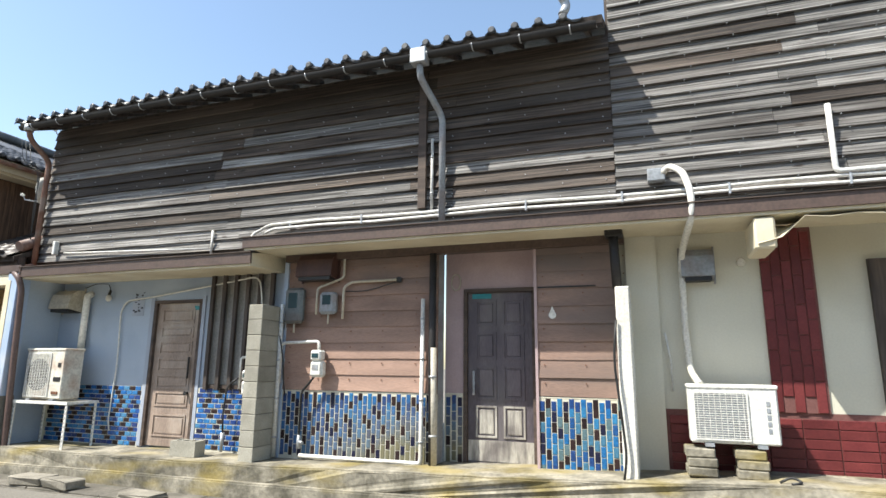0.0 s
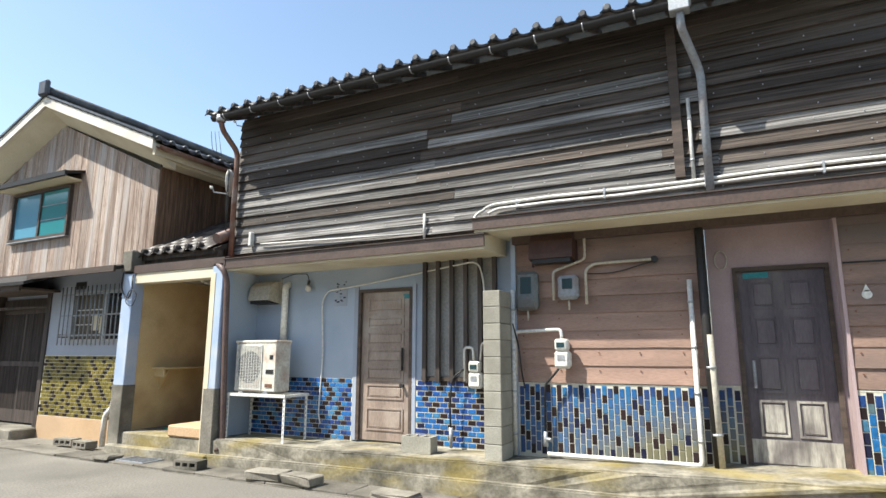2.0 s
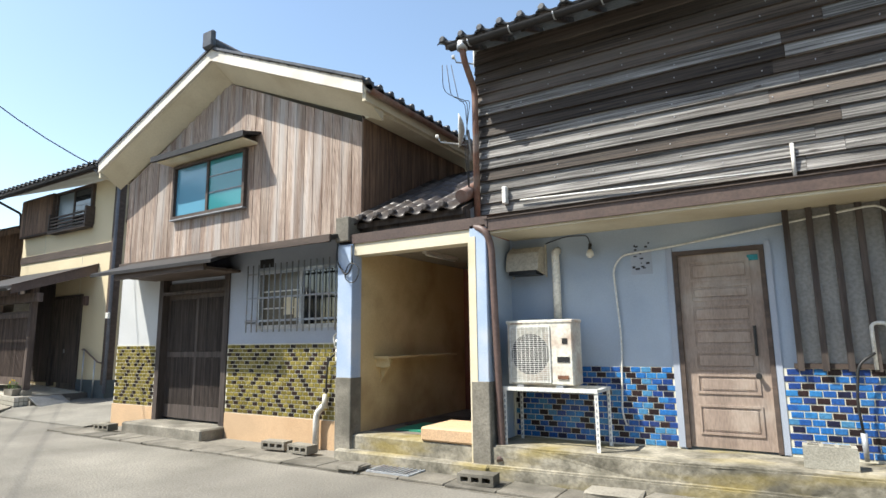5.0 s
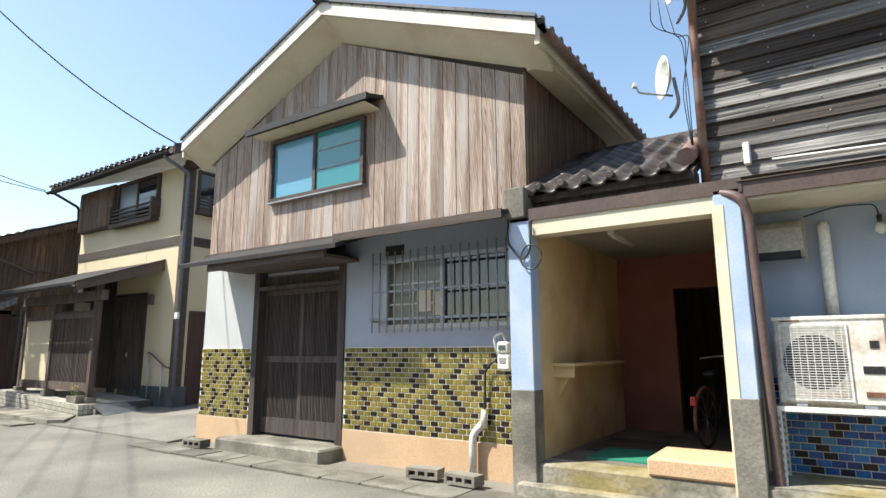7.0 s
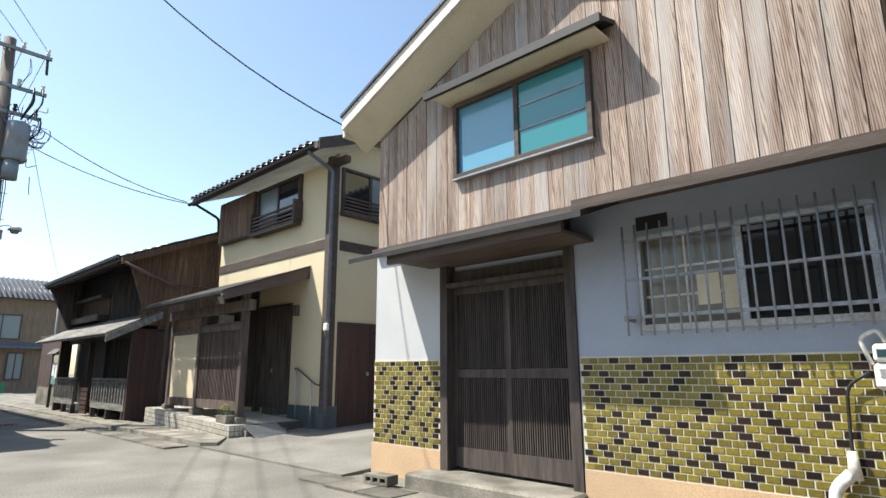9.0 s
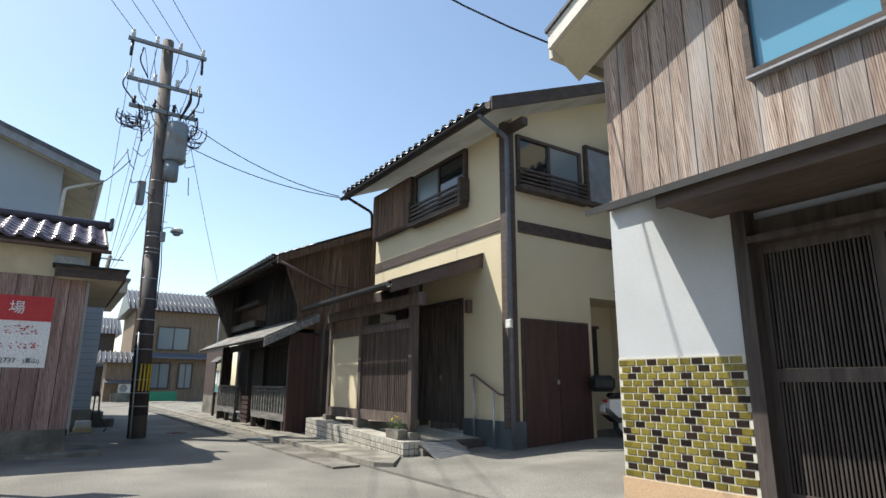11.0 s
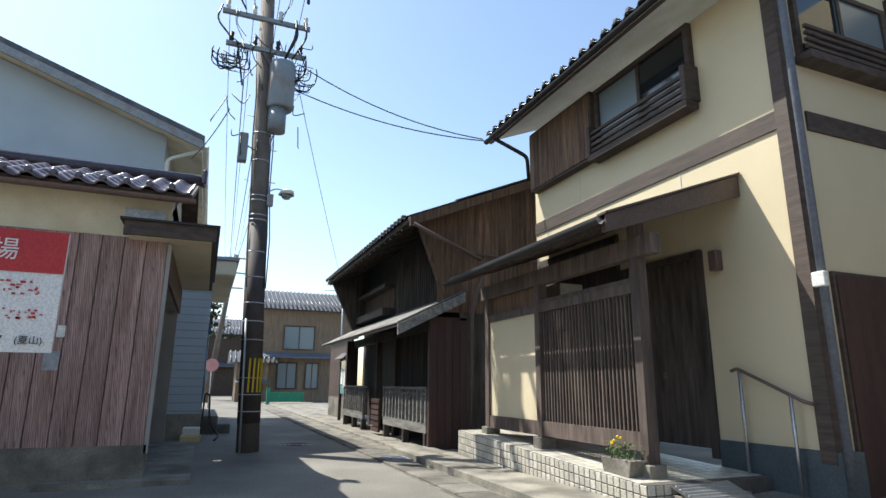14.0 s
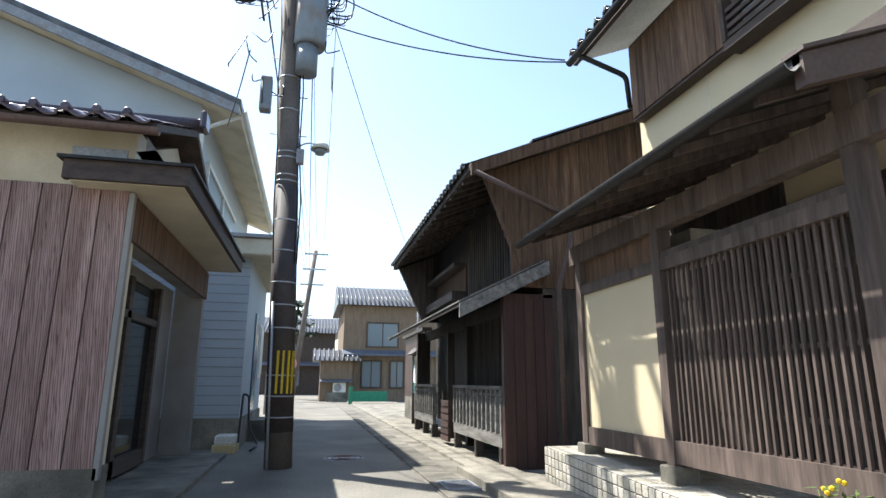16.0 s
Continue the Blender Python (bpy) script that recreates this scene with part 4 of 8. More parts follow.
part("far_wall", box(B(), -10.4, -8.4, 10.6, 10.8, 0.3, 2.9), BLACKWOOD, bay)
part("ceiling", box(B(), -10.4, -8.4, 6.05, 10.6, 2.78, 2.85), SHADECEILING, bay)
part("beam", box(B(), -10.3, -8.5, 5.98, 6.2, 2.66, 2.82), SOFFIT, bay, "cream lintel")
part("fascia", box(B(), -10.55, -8.28, 5.96, 6.05, 2.82, 2.95), BROWNPAINT, bay)
for x0, x1, nm in ((-10.58, -10.32, "left_post"), (-8.52, -8.3, "right_post")):
    part(nm, box(B(), x0, x1, 5.96, 6.16, 0.05, 2.86, 0.008), BLUEPAINT, bay)
    part("post_base", box(B(), x0 - 0.005, x1 + 0.005, 5.95, 6.17, 0.0, 1.05, 0.008), CONCRETE, bay)
part("post_face", box(B(), -8.535, -8.44, 5.952, 6.1, 0.05, 2.72), CREAMPAINT, bay)
part("shelf", box(box(B(), -10.33, -10.08, 6.45, 8.3, 1.28, 1.31), -10.33, -10.1, 6.5, 6.53, 1.16, 1.28), YELLOWWALL, bay, "cream wooden wall shelf")
part("shelf_brace", prism(B(), [(-10.33, 0.95), (-10.12, 1.27), (-10.33, 1.27)], "y", 6.6, 6.63), YELLOWWALL, bay)
lt = thing("ceiling_light", "bare fluorescent batten on the passage ceiling", "lamp")
part("batten", box(B(), -9.75, -9.68, 6.8, 7.7, 2.74, 2.78), OFFWHITE, lt)
part("lamp_tube", tube(B(), [(-9.715, 6.85, 2.725), (-9.715, 7.65, 2.725)], 0.015, 8), IVORYCLEAN, lt)
# lean-to tiled roof above it
lr = part("roof", prism(B(), [(6.1, 3.05), (9.0, 4.5), (9.0, 4.58), (6.1, 3.13)], "x", -10.5, -8.68), BLACKWOOD, bay)
tiled_roof(lr, KAWARABROWN, -10.55, -8.66, (0, 6.05, 3.13), None, 2.4, 26.5, w=0.26, row=0.25)
eave_caps(lr, KAWARABROWN, -10.55, -8.66, (0, 6.02, 3.14), w=0.26)
part("tie_beam", box(box(B(), -10.5, -8.66, 6.16, 6.26, 2.95, 3.12), -10.5, -8.66, 6.3, 6.4, 2.9, 3.0), BLACKWOOD, bay)
part("pier_cap", box(B(), -10.6, -10.36, 5.92, 6.2, 2.86, 3.2, 0.01), CONCRETE, bay)
part("ridge_tile", tube(B(), [(-8.75, 6.2, 3.3), (-8.75, 6.9, 3.65)], 0.09, 10), RUSTPIPE, bay, "red-brown broken ridge tile")

bike = thing("bicycle", "old bicycle parked in the dark passage", "bicycle", at=(-8.95, 8.3, 0.34), turn=80)
for x in (-0.5, 0.5):
    wv = B()
    tube(wv, [(x + 0.31 * math.cos(a), 0, 0.33 + 0.31 * math.sin(a)) for a in (2 * math.pi * k / 24 for k in range(25))], 0.017, 6, False)
    w = part("wheel", wv, RUBBER, bike)
    sp = B()
    for k in range(10):
        a = math.pi * 2 * k / 10
        tube(sp, [(x, 0, 0.33), (x + 0.3 * math.cos(a), 0, 0.33 + 0.3 * math.sin(a))], 0.002, 3)
    part("spokes", sp, STEEL, w)
part("frame", tube(tube(tube(tube(B(), [(-0.5, 0, 0.33), (-0.12, 0, 0.3), (-0.2, 0, 0.78)], 0.016, 6), [(-0.12, 0, 0.3), (0.36, 0, 0.8)], 0.018, 6), [(-0.18, 0, 0.7), (0.36, 0, 0.78)], 0.016, 6), [(0.5, 0, 0.33), (0.34, 0, 0.95)], 0.015, 6), BLACKPLASTIC, bike)
part("saddle", box(B(), -0.34, -0.08, -0.07, 0.07, 0.8, 0.86, 0.02), BLACKPLASTIC, bike)
part("mudguard", tube(B(), [(-0.5 + 0.35 * math.cos(a), 0, 0.33 + 0.35 * math.sin(a)) for a in (math.pi * k / 10 for k in range(2, 12))], 0.02, 6), RUST, bike)
part("handlebar", tube(B(), bend([(0.2, -0.28, 1.0), (0.34, -0.1, 1.03), (0.34, 0.1, 1.03), (0.2, 0.28, 1.0)], 0.08), 0.012, 6), STEEL, bike)
part("reflector", box(B(), -0.88, -0.85, -0.03, 0.03, 0.5, 0.6, 0.005), REDPAINT, bike)
bd = thing("board", "loose sheets of cardboard and boards lying on the passage floor", "boards")
part("sheet", box(B(), -10.2, -9.5, 7.0, 8.0, 0.34, 0.355), DARKBEAM, bd)
part("sheet", prism(B(), [(6.5, 0.34), (7.2, 0.34), (7.2, 0.36), (6.5, 0.36)], "x", -10.0, -9.3), GREENNET, bd)

# ---------------------------------------------------------------- gabled house with olive tiles
houseY = thing("house", "gabled house with grained upright boards above olive glazed tiles", "house")
XL, XR, XM = -16.72, -10.55, -13.6
part("wall", box(box(box(box(B(), XL, -15.40, 6.47, 6.7, 0.0, 3.15), -13.46, XR, 6.47, 6.7, 0.0, 1.74), -13.46, -12.74, 6.47, 6.7, 1.74, 3.15), -10.82, XR, 6.47, 6.7, 1.74, 3.15), BLUEGREY, houseY, "grey-blue rendered wall")
part("wall", box(box(B(), -12.74, -10.82, 6.47, 6.7, 2.66, 3.15), -15.40, -13.46, 6.6, 6.75, 2.62, 3.15), BLUEGREY, houseY)
part("wall", box(B(), XL + 0.002, -15.42, 6.462, 6.472, 1.5, 3.05), WHITEPLASTER, houseY, "white plaster field")
part("base", box(box(B(), XL - 0.02, -15.42, 6.44, 6.5, -0.1, 0.4), -13.42, XR, 6.44, 6.5, -0.1, 0.4), ORANGEBASE, houseY, "peach rendered base course")
for a, b in ((XL, -15.42), (-13.42, XR)):
    part("grout_bed", box(B(), a, b, 6.452, 6.47, 0.4, 1.5), GROUT, houseY)
    tw = part("wall_tiling", box(B(), a, b, 6.45, 6.47, 1.49, 1.503), GROUT, houseY)
    tile_wall(tw, a + 0.003, b - 0.003, 6.452, 0.41, 1.49, 0.114, 0.0637, YELLOWTILE, limit=300, second=DARKTILE)
part("side_wall", box(box(B(), XL, XL + 0.2, 6.7, 15.0, 0.0, 5.0), XR - 0.2, XR, 6.7, 15.0, 0.0, 4.6), BLUEGREY, houseY)
SL = 0.455
ztop = lambda x: 4.72 + (3.12 - abs(x - XM)) * SL + 0.0
upper = part("wall", prism(B(), [(XL + 0.08, 3.08), (XR - 0.02, 3.08), (XR - 0.02, ztop(XR)), (XM, ztop(XM)), (XL + 0.08, ztop(XL))], "y", 6.43, 6.6), DARKBEAM, houseY)
boards_up(upper, XL + 0.08, -15.05, 6.43, 3.09, ztop, 0.2, GRAINBOARD, gap=0.005)
boards_up(upper, -13.1, XR, 6.43, 3.09, ztop, 0.2, GRAINBOARD, gap=0.005)
boards_up(upper, -15.05, -13.1, 6.43, 3.09, 3.80, 0.2, GRAINBOARD)
for i in range(10):
    a, b = -15.05 + i * 0.195 + 0.003, -15.05 + (i + 1) * 0.195 - 0.003
    part("plank", prism(B(), [(a, 4.8), (b, 4.8), (b, ztop(b)), ((a + b) / 2, max(ztop((a + b) / 2), ztop(b))), (a, ztop(a))], "y", 6.41, 6.43), GRAINBOARD, upper)
bs = part("wall", box(B(), XR - 0.02, XR, 6.43, 9.5, 3.08, 4.9), DARKBEAM, houseY)
boards_up(bs, 6.43, 9.5, XR, 3.09, 4.8, 0.14, OLDBOARD, axis="x")
# roof with pale barge boards
ROOF = lambda x: 6.42 - abs(x - XM) * 0.425
for s in (-1, 1):
    e = XM + s * 3.42
    rf = part("roof", prism(B(), [(XM, ROOF(XM)), (e, ROOF(e)), (e, ROOF(e) + 0.1), (XM, ROOF(XM) + 0.1)], "y", 6.02, 15.2), SOFFIT, houseY, "cream soffit under dark tiles")
    part("barge_board", prism(B(), [(XM, ROOF(XM) - 0.02), (e, ROOF(e) - 0.02), (e, ROOF(e) + 0.2), (XM, ROOF(XM) + 0.2)], "y", 5.96, 6.02), BARGE, rf, "pale painted barge board")
    bm = B()
    ring = [[bm.verts.new((x, y, ROOF(x) + dz)) for y, dz in ((6.015, -0.03), (6.44, -0.27), (6.44, -0.01), (6.015, -0.005))] for x in (XM, e)]
    for k in range(4):
        bm.faces.new((ring[0][k], ring[0][(k + 1) % 4], ring[1][(k + 1) % 4], ring[1][k]))
    bm.faces.new(ring[0])
    bm.faces.new(ring[1][::-1])
    bmesh.ops.recalc_face_normals(bm, faces=bm.faces)
    part("sloping_soffit", bm, SOFFIT, rf)
    if s > 0:
        gutter(rf, [(e + 0.1, 6.0, ROOF(e) + 0.03), (e + 0.1, 14.0, ROOF(e) + 0.03)], 0.06, RUSTPIPE)
        part("eave_soffit", box(B(), XR + 0.03, e - 0.03, 6.44, 14.0, ROOF(e) - 0.16, ROOF(e) - 0.12), SOFFIT, rf)
    L = 3.42 / math.cos(math.atan(0.425))
    if s > 0:
        tiled_roof(rf, KAWARA, 5.95, 15.0, (e + 0.04, 0, ROOF(e) + 0.13), None, L, math.degrees(math.atan(0.425)), face=90, limit=300)
        eave_caps(rf, KAWARA, 5.95, 15.0, (e + 0.06, 0, ROOF(e) + 0.12), face=90)
    else:
        tiled_roof(rf, KAWARA, -15.0, -5.95, (e - 0.04, 0, ROOF(e) + 0.13), None, L, math.degrees(math.atan(0.425)), face=-90, limit=120)
    bmv = B()
    for k in range(13):
        x = XM + s * (0.13 + k * 0.265)
        prism(bmv, [(x - 0.13, ROOF(x - 0.13) + 0.19), (x + 0.13, ROOF(x + 0.13) + 0.19), (x + 0.13, ROOF(x + 0.13) + 0.235), (x - 0.13, ROOF(x - 0.13) + 0.235)], "y", 5.93, 6.2)
    part("verge_tiles", bmv, KAWARA, rf)
    part("eave_board", box(B(), e - 0.03, e + 0.03, 6.0, 14.0, ROOF(e) - 0.12, ROOF(e) + 0.05), SOFFIT, rf)
part("ridge", tube(B(), [(XM, 5.92, 6.72), (XM, 15.2, 6.72)], 0.11, 10), KAWARA, houseY, "dark ridge tiles")
part("ridge_end", box(B(), XM - 0.14, XM + 0.14, 5.86, 5.96, 6.6, 6.92, 0.03), KAWARA, houseY)
# pent roofs
pr = part("pent_roof", prism(B(), [(5.62, 2.74), (6.45, 3.04), (6.45, 3.1), (5.62, 2.8)], "x", -16.3, -12.85), BLACKPVC, houseY, "dark metal door canopy")
part("fascia", prism(B(), [(5.68, 2.65), (5.73, 2.65), (5.73, 2.77), (5.68, 2.77)], "x", -15.6, -13.1), DARKBEAM, pr)
part("soffit_board", box(B(), -15.6, -13.2, 5.74, 6.6, 2.69, 2.73), DARKBEAM, pr)
pr2 = part("pent_roof", prism(B(), [(5.78, 2.88), (6.45, 3.06), (6.45, 3.12), (5.78, 2.94)], "x", -13.0, XR), BLACKPVC, houseY)
part("pent_fascia", box(B(), -13.02, XR, 5.75, 5.79, 2.85, 2.95), DARKBEAM, pr2)
part("strip", box(B(), XL, XR, 6.36, 6.44, 3.03, 3.1), DARKBEAM, houseY)
# sliding lattice door
sd = part("door", box(B(), -15.40, -13.46, 6.62, 6.66, 0.2, 2.62), RAINGLASS, houseY, "dark wooden sliding lattice doors")
part("door_frame", box(box(box(B(), -15.42, -15.3, 6.44, 6.68, 0.18, 2.8), -13.56, -13.44, 6.44, 6.68, 0.18, 2.8), -15.3, -13.56, 6.44, 6.68, 2.4, 2.46), DARKWOOD, sd)
part("transom", box(B(), -15.3, -13.56, 6.56, 6.62, 2.46, 2.62), DARKWOOD, sd)
for k in range(2):
    a = -15.3 + k * 0.87
    b = a + 0.87
    y = 6.58 - 0.03 * k
    bm = box(box(box(box(box(B(), a, a + 0.05, y, y + 0.03, 0.22, 2.4), b - 0.05, b, y, y + 0.03, 0.22, 2.4), a + 0.05, b - 0.05, y, y + 0.03, 2.32, 2.4), a + 0.05, b - 0.05, y, y + 0.03, 1.28, 1.38), a + 0.05, b - 0.05, y, y + 0.03, 0.22, 0.45)
    leaf = part("leaf", bm, DARKWOOD, sd)
    bmv = box(B(), -0.0075, 0.0075, 0, 0.02, 0, 0.93)
    me = mesh_of("slat", bmv, DARKWOOD)
    for i in range(25):
        x = a + 0.067 + i * (0.736 / 24)
        for z in (0.45, 1.385):
            ob = new("slat", me)
            ob.parent = sd
            ob.matrix_basis = Matrix.Translation((x, y + 0.004, z)) @ Matrix.Diagonal((1, 1, 0.89 if z < 1 else 1.0, 1))
st = thing("door_step", "thick pale concrete step before the lattice doors", "step")
part("slab", box(B(), -15.6, -13.4, 6.0, 6.6, -0.05, 0.18, 0.025), CONCRETE, st)
# barred window
bw = part("window", box(B(), -12.70, -11.8, 6.53, 6.55, 1.78, 2.62), FROSTBROWN, houseY, "sliding window behind steel bars")
part("pane", box(B(), -11.8, -10.86, 6.51, 6.53, 1.78, 2.62), RAINGLASS, bw)
part("paper_note", box(box(B(), -12.2, -12.0, 6.52, 6.529, 1.95, 2.25), -11.97, -11.85, 6.52, 6.529, 1.9, 2.2), CREAMPAINT, bw)
part("lattice", box(box(box(B(), -12.7, -11.8, 6.522, 6.53, 2.05, 2.07), -12.7, -11.8, 6.522, 6.53, 2.32, 2.34), -12.3, -12.28, 6.52, 6.53, 1.79, 2.62), OFFWHITE, bw)
part("window_frame", box(box(box(box(box(B(), -12.74, -10.82, 6.45, 6.56, 1.73, 1.79), -12.74, -10.82, 6.45, 6.56, 2.62, 2.67), -12.74, -12.69, 6.45, 6.56, 1.79, 2.62), -10.87, -10.82, 6.45, 6.56, 1.79, 2.62), -11.83, -11.77, 6.48, 6.56, 1.79, 2.62), GALV, bw)
bars = part("bar_frame", box(box(box(B(), -12.8, -10.76, 6.28, 6.31, 1.84, 1.87), -12.8, -10.76, 6.28, 6.31, 2.2, 2.225), -12.8, -10.76, 6.28, 6.31, 2.58, 2.61), GREYMETAL, bw)
bm = tube(B(), [(0, 6.275, 1.68), (0, 6.275, 2.74)], 0.011, 6)
me = mesh_of("bar", bm, GREYMETAL)
pieces("bar", me, [Vector((-12.78 + i * 0.1255, 0, 0)) for i in range(17)], bw)
part("bar_bracket", box(box(B(), -12.82, -12.79, 6.28, 6.46, 1.82, 1.88), -10.77, -10.74, 6.28, 6.46, 1.82, 1.88), GREYMETAL, bw)
vent = part("vent_opening", box(B(), -12.72, -12.4, 6.465, 6.5, 2.72, 2.86), BLACKPLASTIC, houseY)
# upper window with hood
uw = part("window", box(B(), -15.02, -14.05, 6.40, 6.42, 3.84, 4.78), SKYGLASS, houseY, "sliding upper window with teal curtain")
part("pane", box(B(), -14.07, -13.12, 6.38, 6.40, 3.84, 4.78), TEALGLASS, uw)
part("curtain_bar", box(box(B(), -14.03, -13.16, 6.37, 6.38, 4.16, 4.18), -14.03, -13.16, 6.37, 6.38, 4.46, 4.48), GREYMETAL, uw)
part("window_frame", box(box(box(box(box(B(), -15.08, -13.06, 6.34, 6.44, 3.79, 3.85), -15.08, -13.06, 6.34, 6.44, 4.77, 4.82), -15.08, -15.02, 6.34, 6.44, 3.85, 4.77), -13.12, -13.06, 6.34, 6.44, 3.85, 4.77), -14.1, -14.04, 6.355, 6.42, 3.85, 4.77), DARKBEAM, uw)
part("window_sill", box(B(), -15.08, -13.05, 6.32, 6.43, 3.768, 3.79), GREYMETAL, uw)
part("hood", prism(B(), [(6.06, 4.91), (6.42, 5.02), (6.42, 5.07), (6.06, 4.97)], "x", -15.3, -12.76), BLACKPVC, uw)
part("hood_rim", box(B(), -15.32, -12.74, 6.02, 6.07, 4.87, 4.97), BLACKPVC, uw)
part("hood_lining", box(B(), -15.2, -12.84, 6.08, 6.42, 4.855, 4.89), CREAMPAINT, uw)

# ---------------------------------------------------------------- cream two-storey house
houseC = thing("house", "cream stucco two-storey house with dark timber trim and a tiled roof", "house")
CX0, CX1, CY = -26.05, -20.74, 8.41
part("wall", box(box(box(B(), CX0, -23.62, CY, CY + 0.2, 0.0, 6.1), -22.12, CX1, CY, CY + 0.2, 0.0, 6.1), -23.62, -22.12, CY, CY + 0.2, 2.9, 6.1), CREAMWALL, houseC, "cream stucco front wall")
part("side_wall", prism(prism(B(), [(8.61, 0.0), (10.55, 0.0), (10.55, 7.143), (8.61, 6.35)], "x", -20.95, CX1), [(10.55, 2.95), (12.2, 2.95), (12.2, 7.82), (10.55, 7.143)], "x", -20.95, CX1), CREAMWALL, houseC, "cream stucco gable wall")
part("recess_wall", box(box(B(), -21.8, -21.65, 10.4, 12.4, 0.0, 3.1), -21.65, -20.95, 10.4, 10.55, 0.0, 3.1), CREAMWALL, houseC)
part("recess_ceiling", box(B(), -21.65, -20.95, 10.55, 12.2, 2.95, 3.05), CREAMWALL, houseC)
part("corner_post", box(B(), -20.87, -20.71, CY - 0.03, CY + 0.2, 0.5, 6.2), DARKBEAM, houseC)
part("base", box(B(), -22.1, -20.66, CY - 0.02, CY + 0.3, 0.0, 0.62), SLATE, houseC, "dark slate-grey base")
part("trim_band", box(B(), CX0, -20.87, CY - 0.025, CY, 4.05, 4.27), DARKBEAM, houseC)
part("trim_band", box(B(), CX1, CX1 + 0.025, CY + 0.28, 12.4, 4.03, 4.26), DARKBEAM, houseC)
bm = box(box(B(), -24.6, -24.585, CY - 0.006, CY, 4.27, 6.0), -22.35, -22.335, CY - 0.006, CY, 2.9, 4.05)
part("joint", bm, GROUT, houseC)
sh = part("shutter_case", box(B(), -25.95, -24.0, CY - 0.16, CY, 4.86, 6.06), DARKBEAM, houseC, "dark wooden shutter case")
boards_up(sh, -25.93, -24.02, CY - 0.16, 4.9, 6.0, 0.16, OLDBOARD)
w = part("window", box(B(), -23.9, -22.95, CY - 0.03, CY - 0.01, 4.9, 6.0), FROSTGLASS, houseC, "upstairs sliding window with a slatted rail box")
part("pane", box(B(), -22.95, -22.0, CY - 0.05, CY - 0.03, 4.9, 6.0), RAINGLASS, w)
part("window_frame", box(box(box(box(B(), -23.98, -21.92, CY - 0.09, CY, 5.98, 6.06), -23.98, -23.9, CY - 0.09, CY, 4.86, 5.98), -22.0, -21.92, CY - 0.09, CY, 4.86, 5.98), -22.98, -22.92, CY - 0.07, CY, 4.9, 5.98), DARKBEAM, w)
for i in range(4):
    part("rail", box(B(), -24.0, -21.9, CY - 0.22, CY - 0.18, 4.92 + 0.1 * i, 4.97 + 0.1 * i), DARKBEAM, w)
part("rail_box", box(box(box(B(), -24.0, -21.9, CY - 0.24, CY - 0.02, 4.78, 4.88), -21.96, -21.88, CY - 0.25, CY, 4.88, 5.38), -24.0, -23.94, CY - 0.25, CY, 4.88, 5.38), DARKBEAM, w)
# main roof
RC = lambda y: 5.98 + (y - 7.4) * 0.41
rfC = part("roof", prism(B(), [(7.72, RC(7.72)), (14.5, RC(14.5)), (14.5, RC(14.5) + 0.12), (7.72, RC(7.72) + 0.12)], "x", -26.6, -20.25), OFFWHITE, houseC, "pale soffit under dark tiles")
tiled_roof(rfC, KAWARA, -26.65, -20.2, (0, 7.68, RC(7.72) + 0.13), None, 7.0, math.degrees(math.atan(0.41)), limit=260)
eave_caps(rfC, KAWARA, -26.65, -20.2, (0, 7.66, RC(7.72) + 0.13))
part("barge_board", prism(B(), [(7.68, RC(7.68) - 0.06), (14.5, RC(14.5) - 0.06), (14.5, RC(14.5) + 0.2), (7.68, RC(7.68) + 0.2)], "x", -20.25, -20.19), DARKBEAM, rfC)
part("fascia", box(B(), -26.6, -20.22, 7.68, 7.74, RC(7.72) - 0.06, RC(7.72) + 0.12), DARKBEAM, rfC)
part("tie_end", box(B(), -20.95, -20.2, CY - 0.02, CY + 0.12, 5.95, 6.1), DARKBEAM, houseC)
gC = thing("rain_gutter", "dark gutter with downpipe on the cream house", "gutter")
gutter(gC, [(-26.6, 7.61, 6.08), (-20.25, 7.61, 6.1)], 0.06)
part("downpipe", tube(B(), bend([(-20.5, 7.61, 6.05), (-20.5, 7.7, 5.98), (-20.55, 8.3, 5.78), (-20.55, 8.32, 0.3)], 0.1), 0.042, 10), BLUEPIPE, gC)
part("downpipe", tube(B(), bend([(-26.3, 7.61, 6.05), (-26.15, 8.3, 5.7), (-26.15, 8.33, 5.2)], 0.1), 0.04, 8), BLACKPVC, gC)
part("clip", box(B(), -20.62, -20.48, 8.24, 8.3, 2.2, 2.35, 0.01), IVORYCLEAN, gC)
# gable side: windows, panel, garage door
gw = part("window", box(B(), CX1, CX1 + 0.012, 8.75, 9.55, 5.0, 5.95), RAINGLASS, houseC, "upstairs gable window with slatted rail box")
part("pane", box(B(), CX1 + 0.012, CX1 + 0.03, 9.5, 10.35, 5.0, 5.95), FROSTGLASS, gw)
part("window_frame", box(box(box(box(B(), CX1, CX1 + 0.06, 8.68, 10.45, 5.94, 6.0), CX1, CX1 + 0.06, 10.35, 10.45, 4.96, 5.94), CX1, CX1 + 0.06, 8.68, 8.75, 4.96, 5.94), CX1 + 0.03, CX1 + 0.05, 9.5, 9.56, 4.96, 5.94), DARKBEAM, gw)
for i in range(4):
    part("rail", box(B(), CX1 + 0.14, CX1 + 0.18, 8.66, 10.5, 4.98 + 0.085 * i, 5.02 + 0.085 * i), DARKBEAM, gw)
part("rail_box", box(box(B(), CX1, CX1 + 0.2, 8.66, 10.5, 4.84, 4.94), CX1, CX1 + 0.2, 10.46, 10.52, 4.94, 5.34), DARKBEAM, gw)
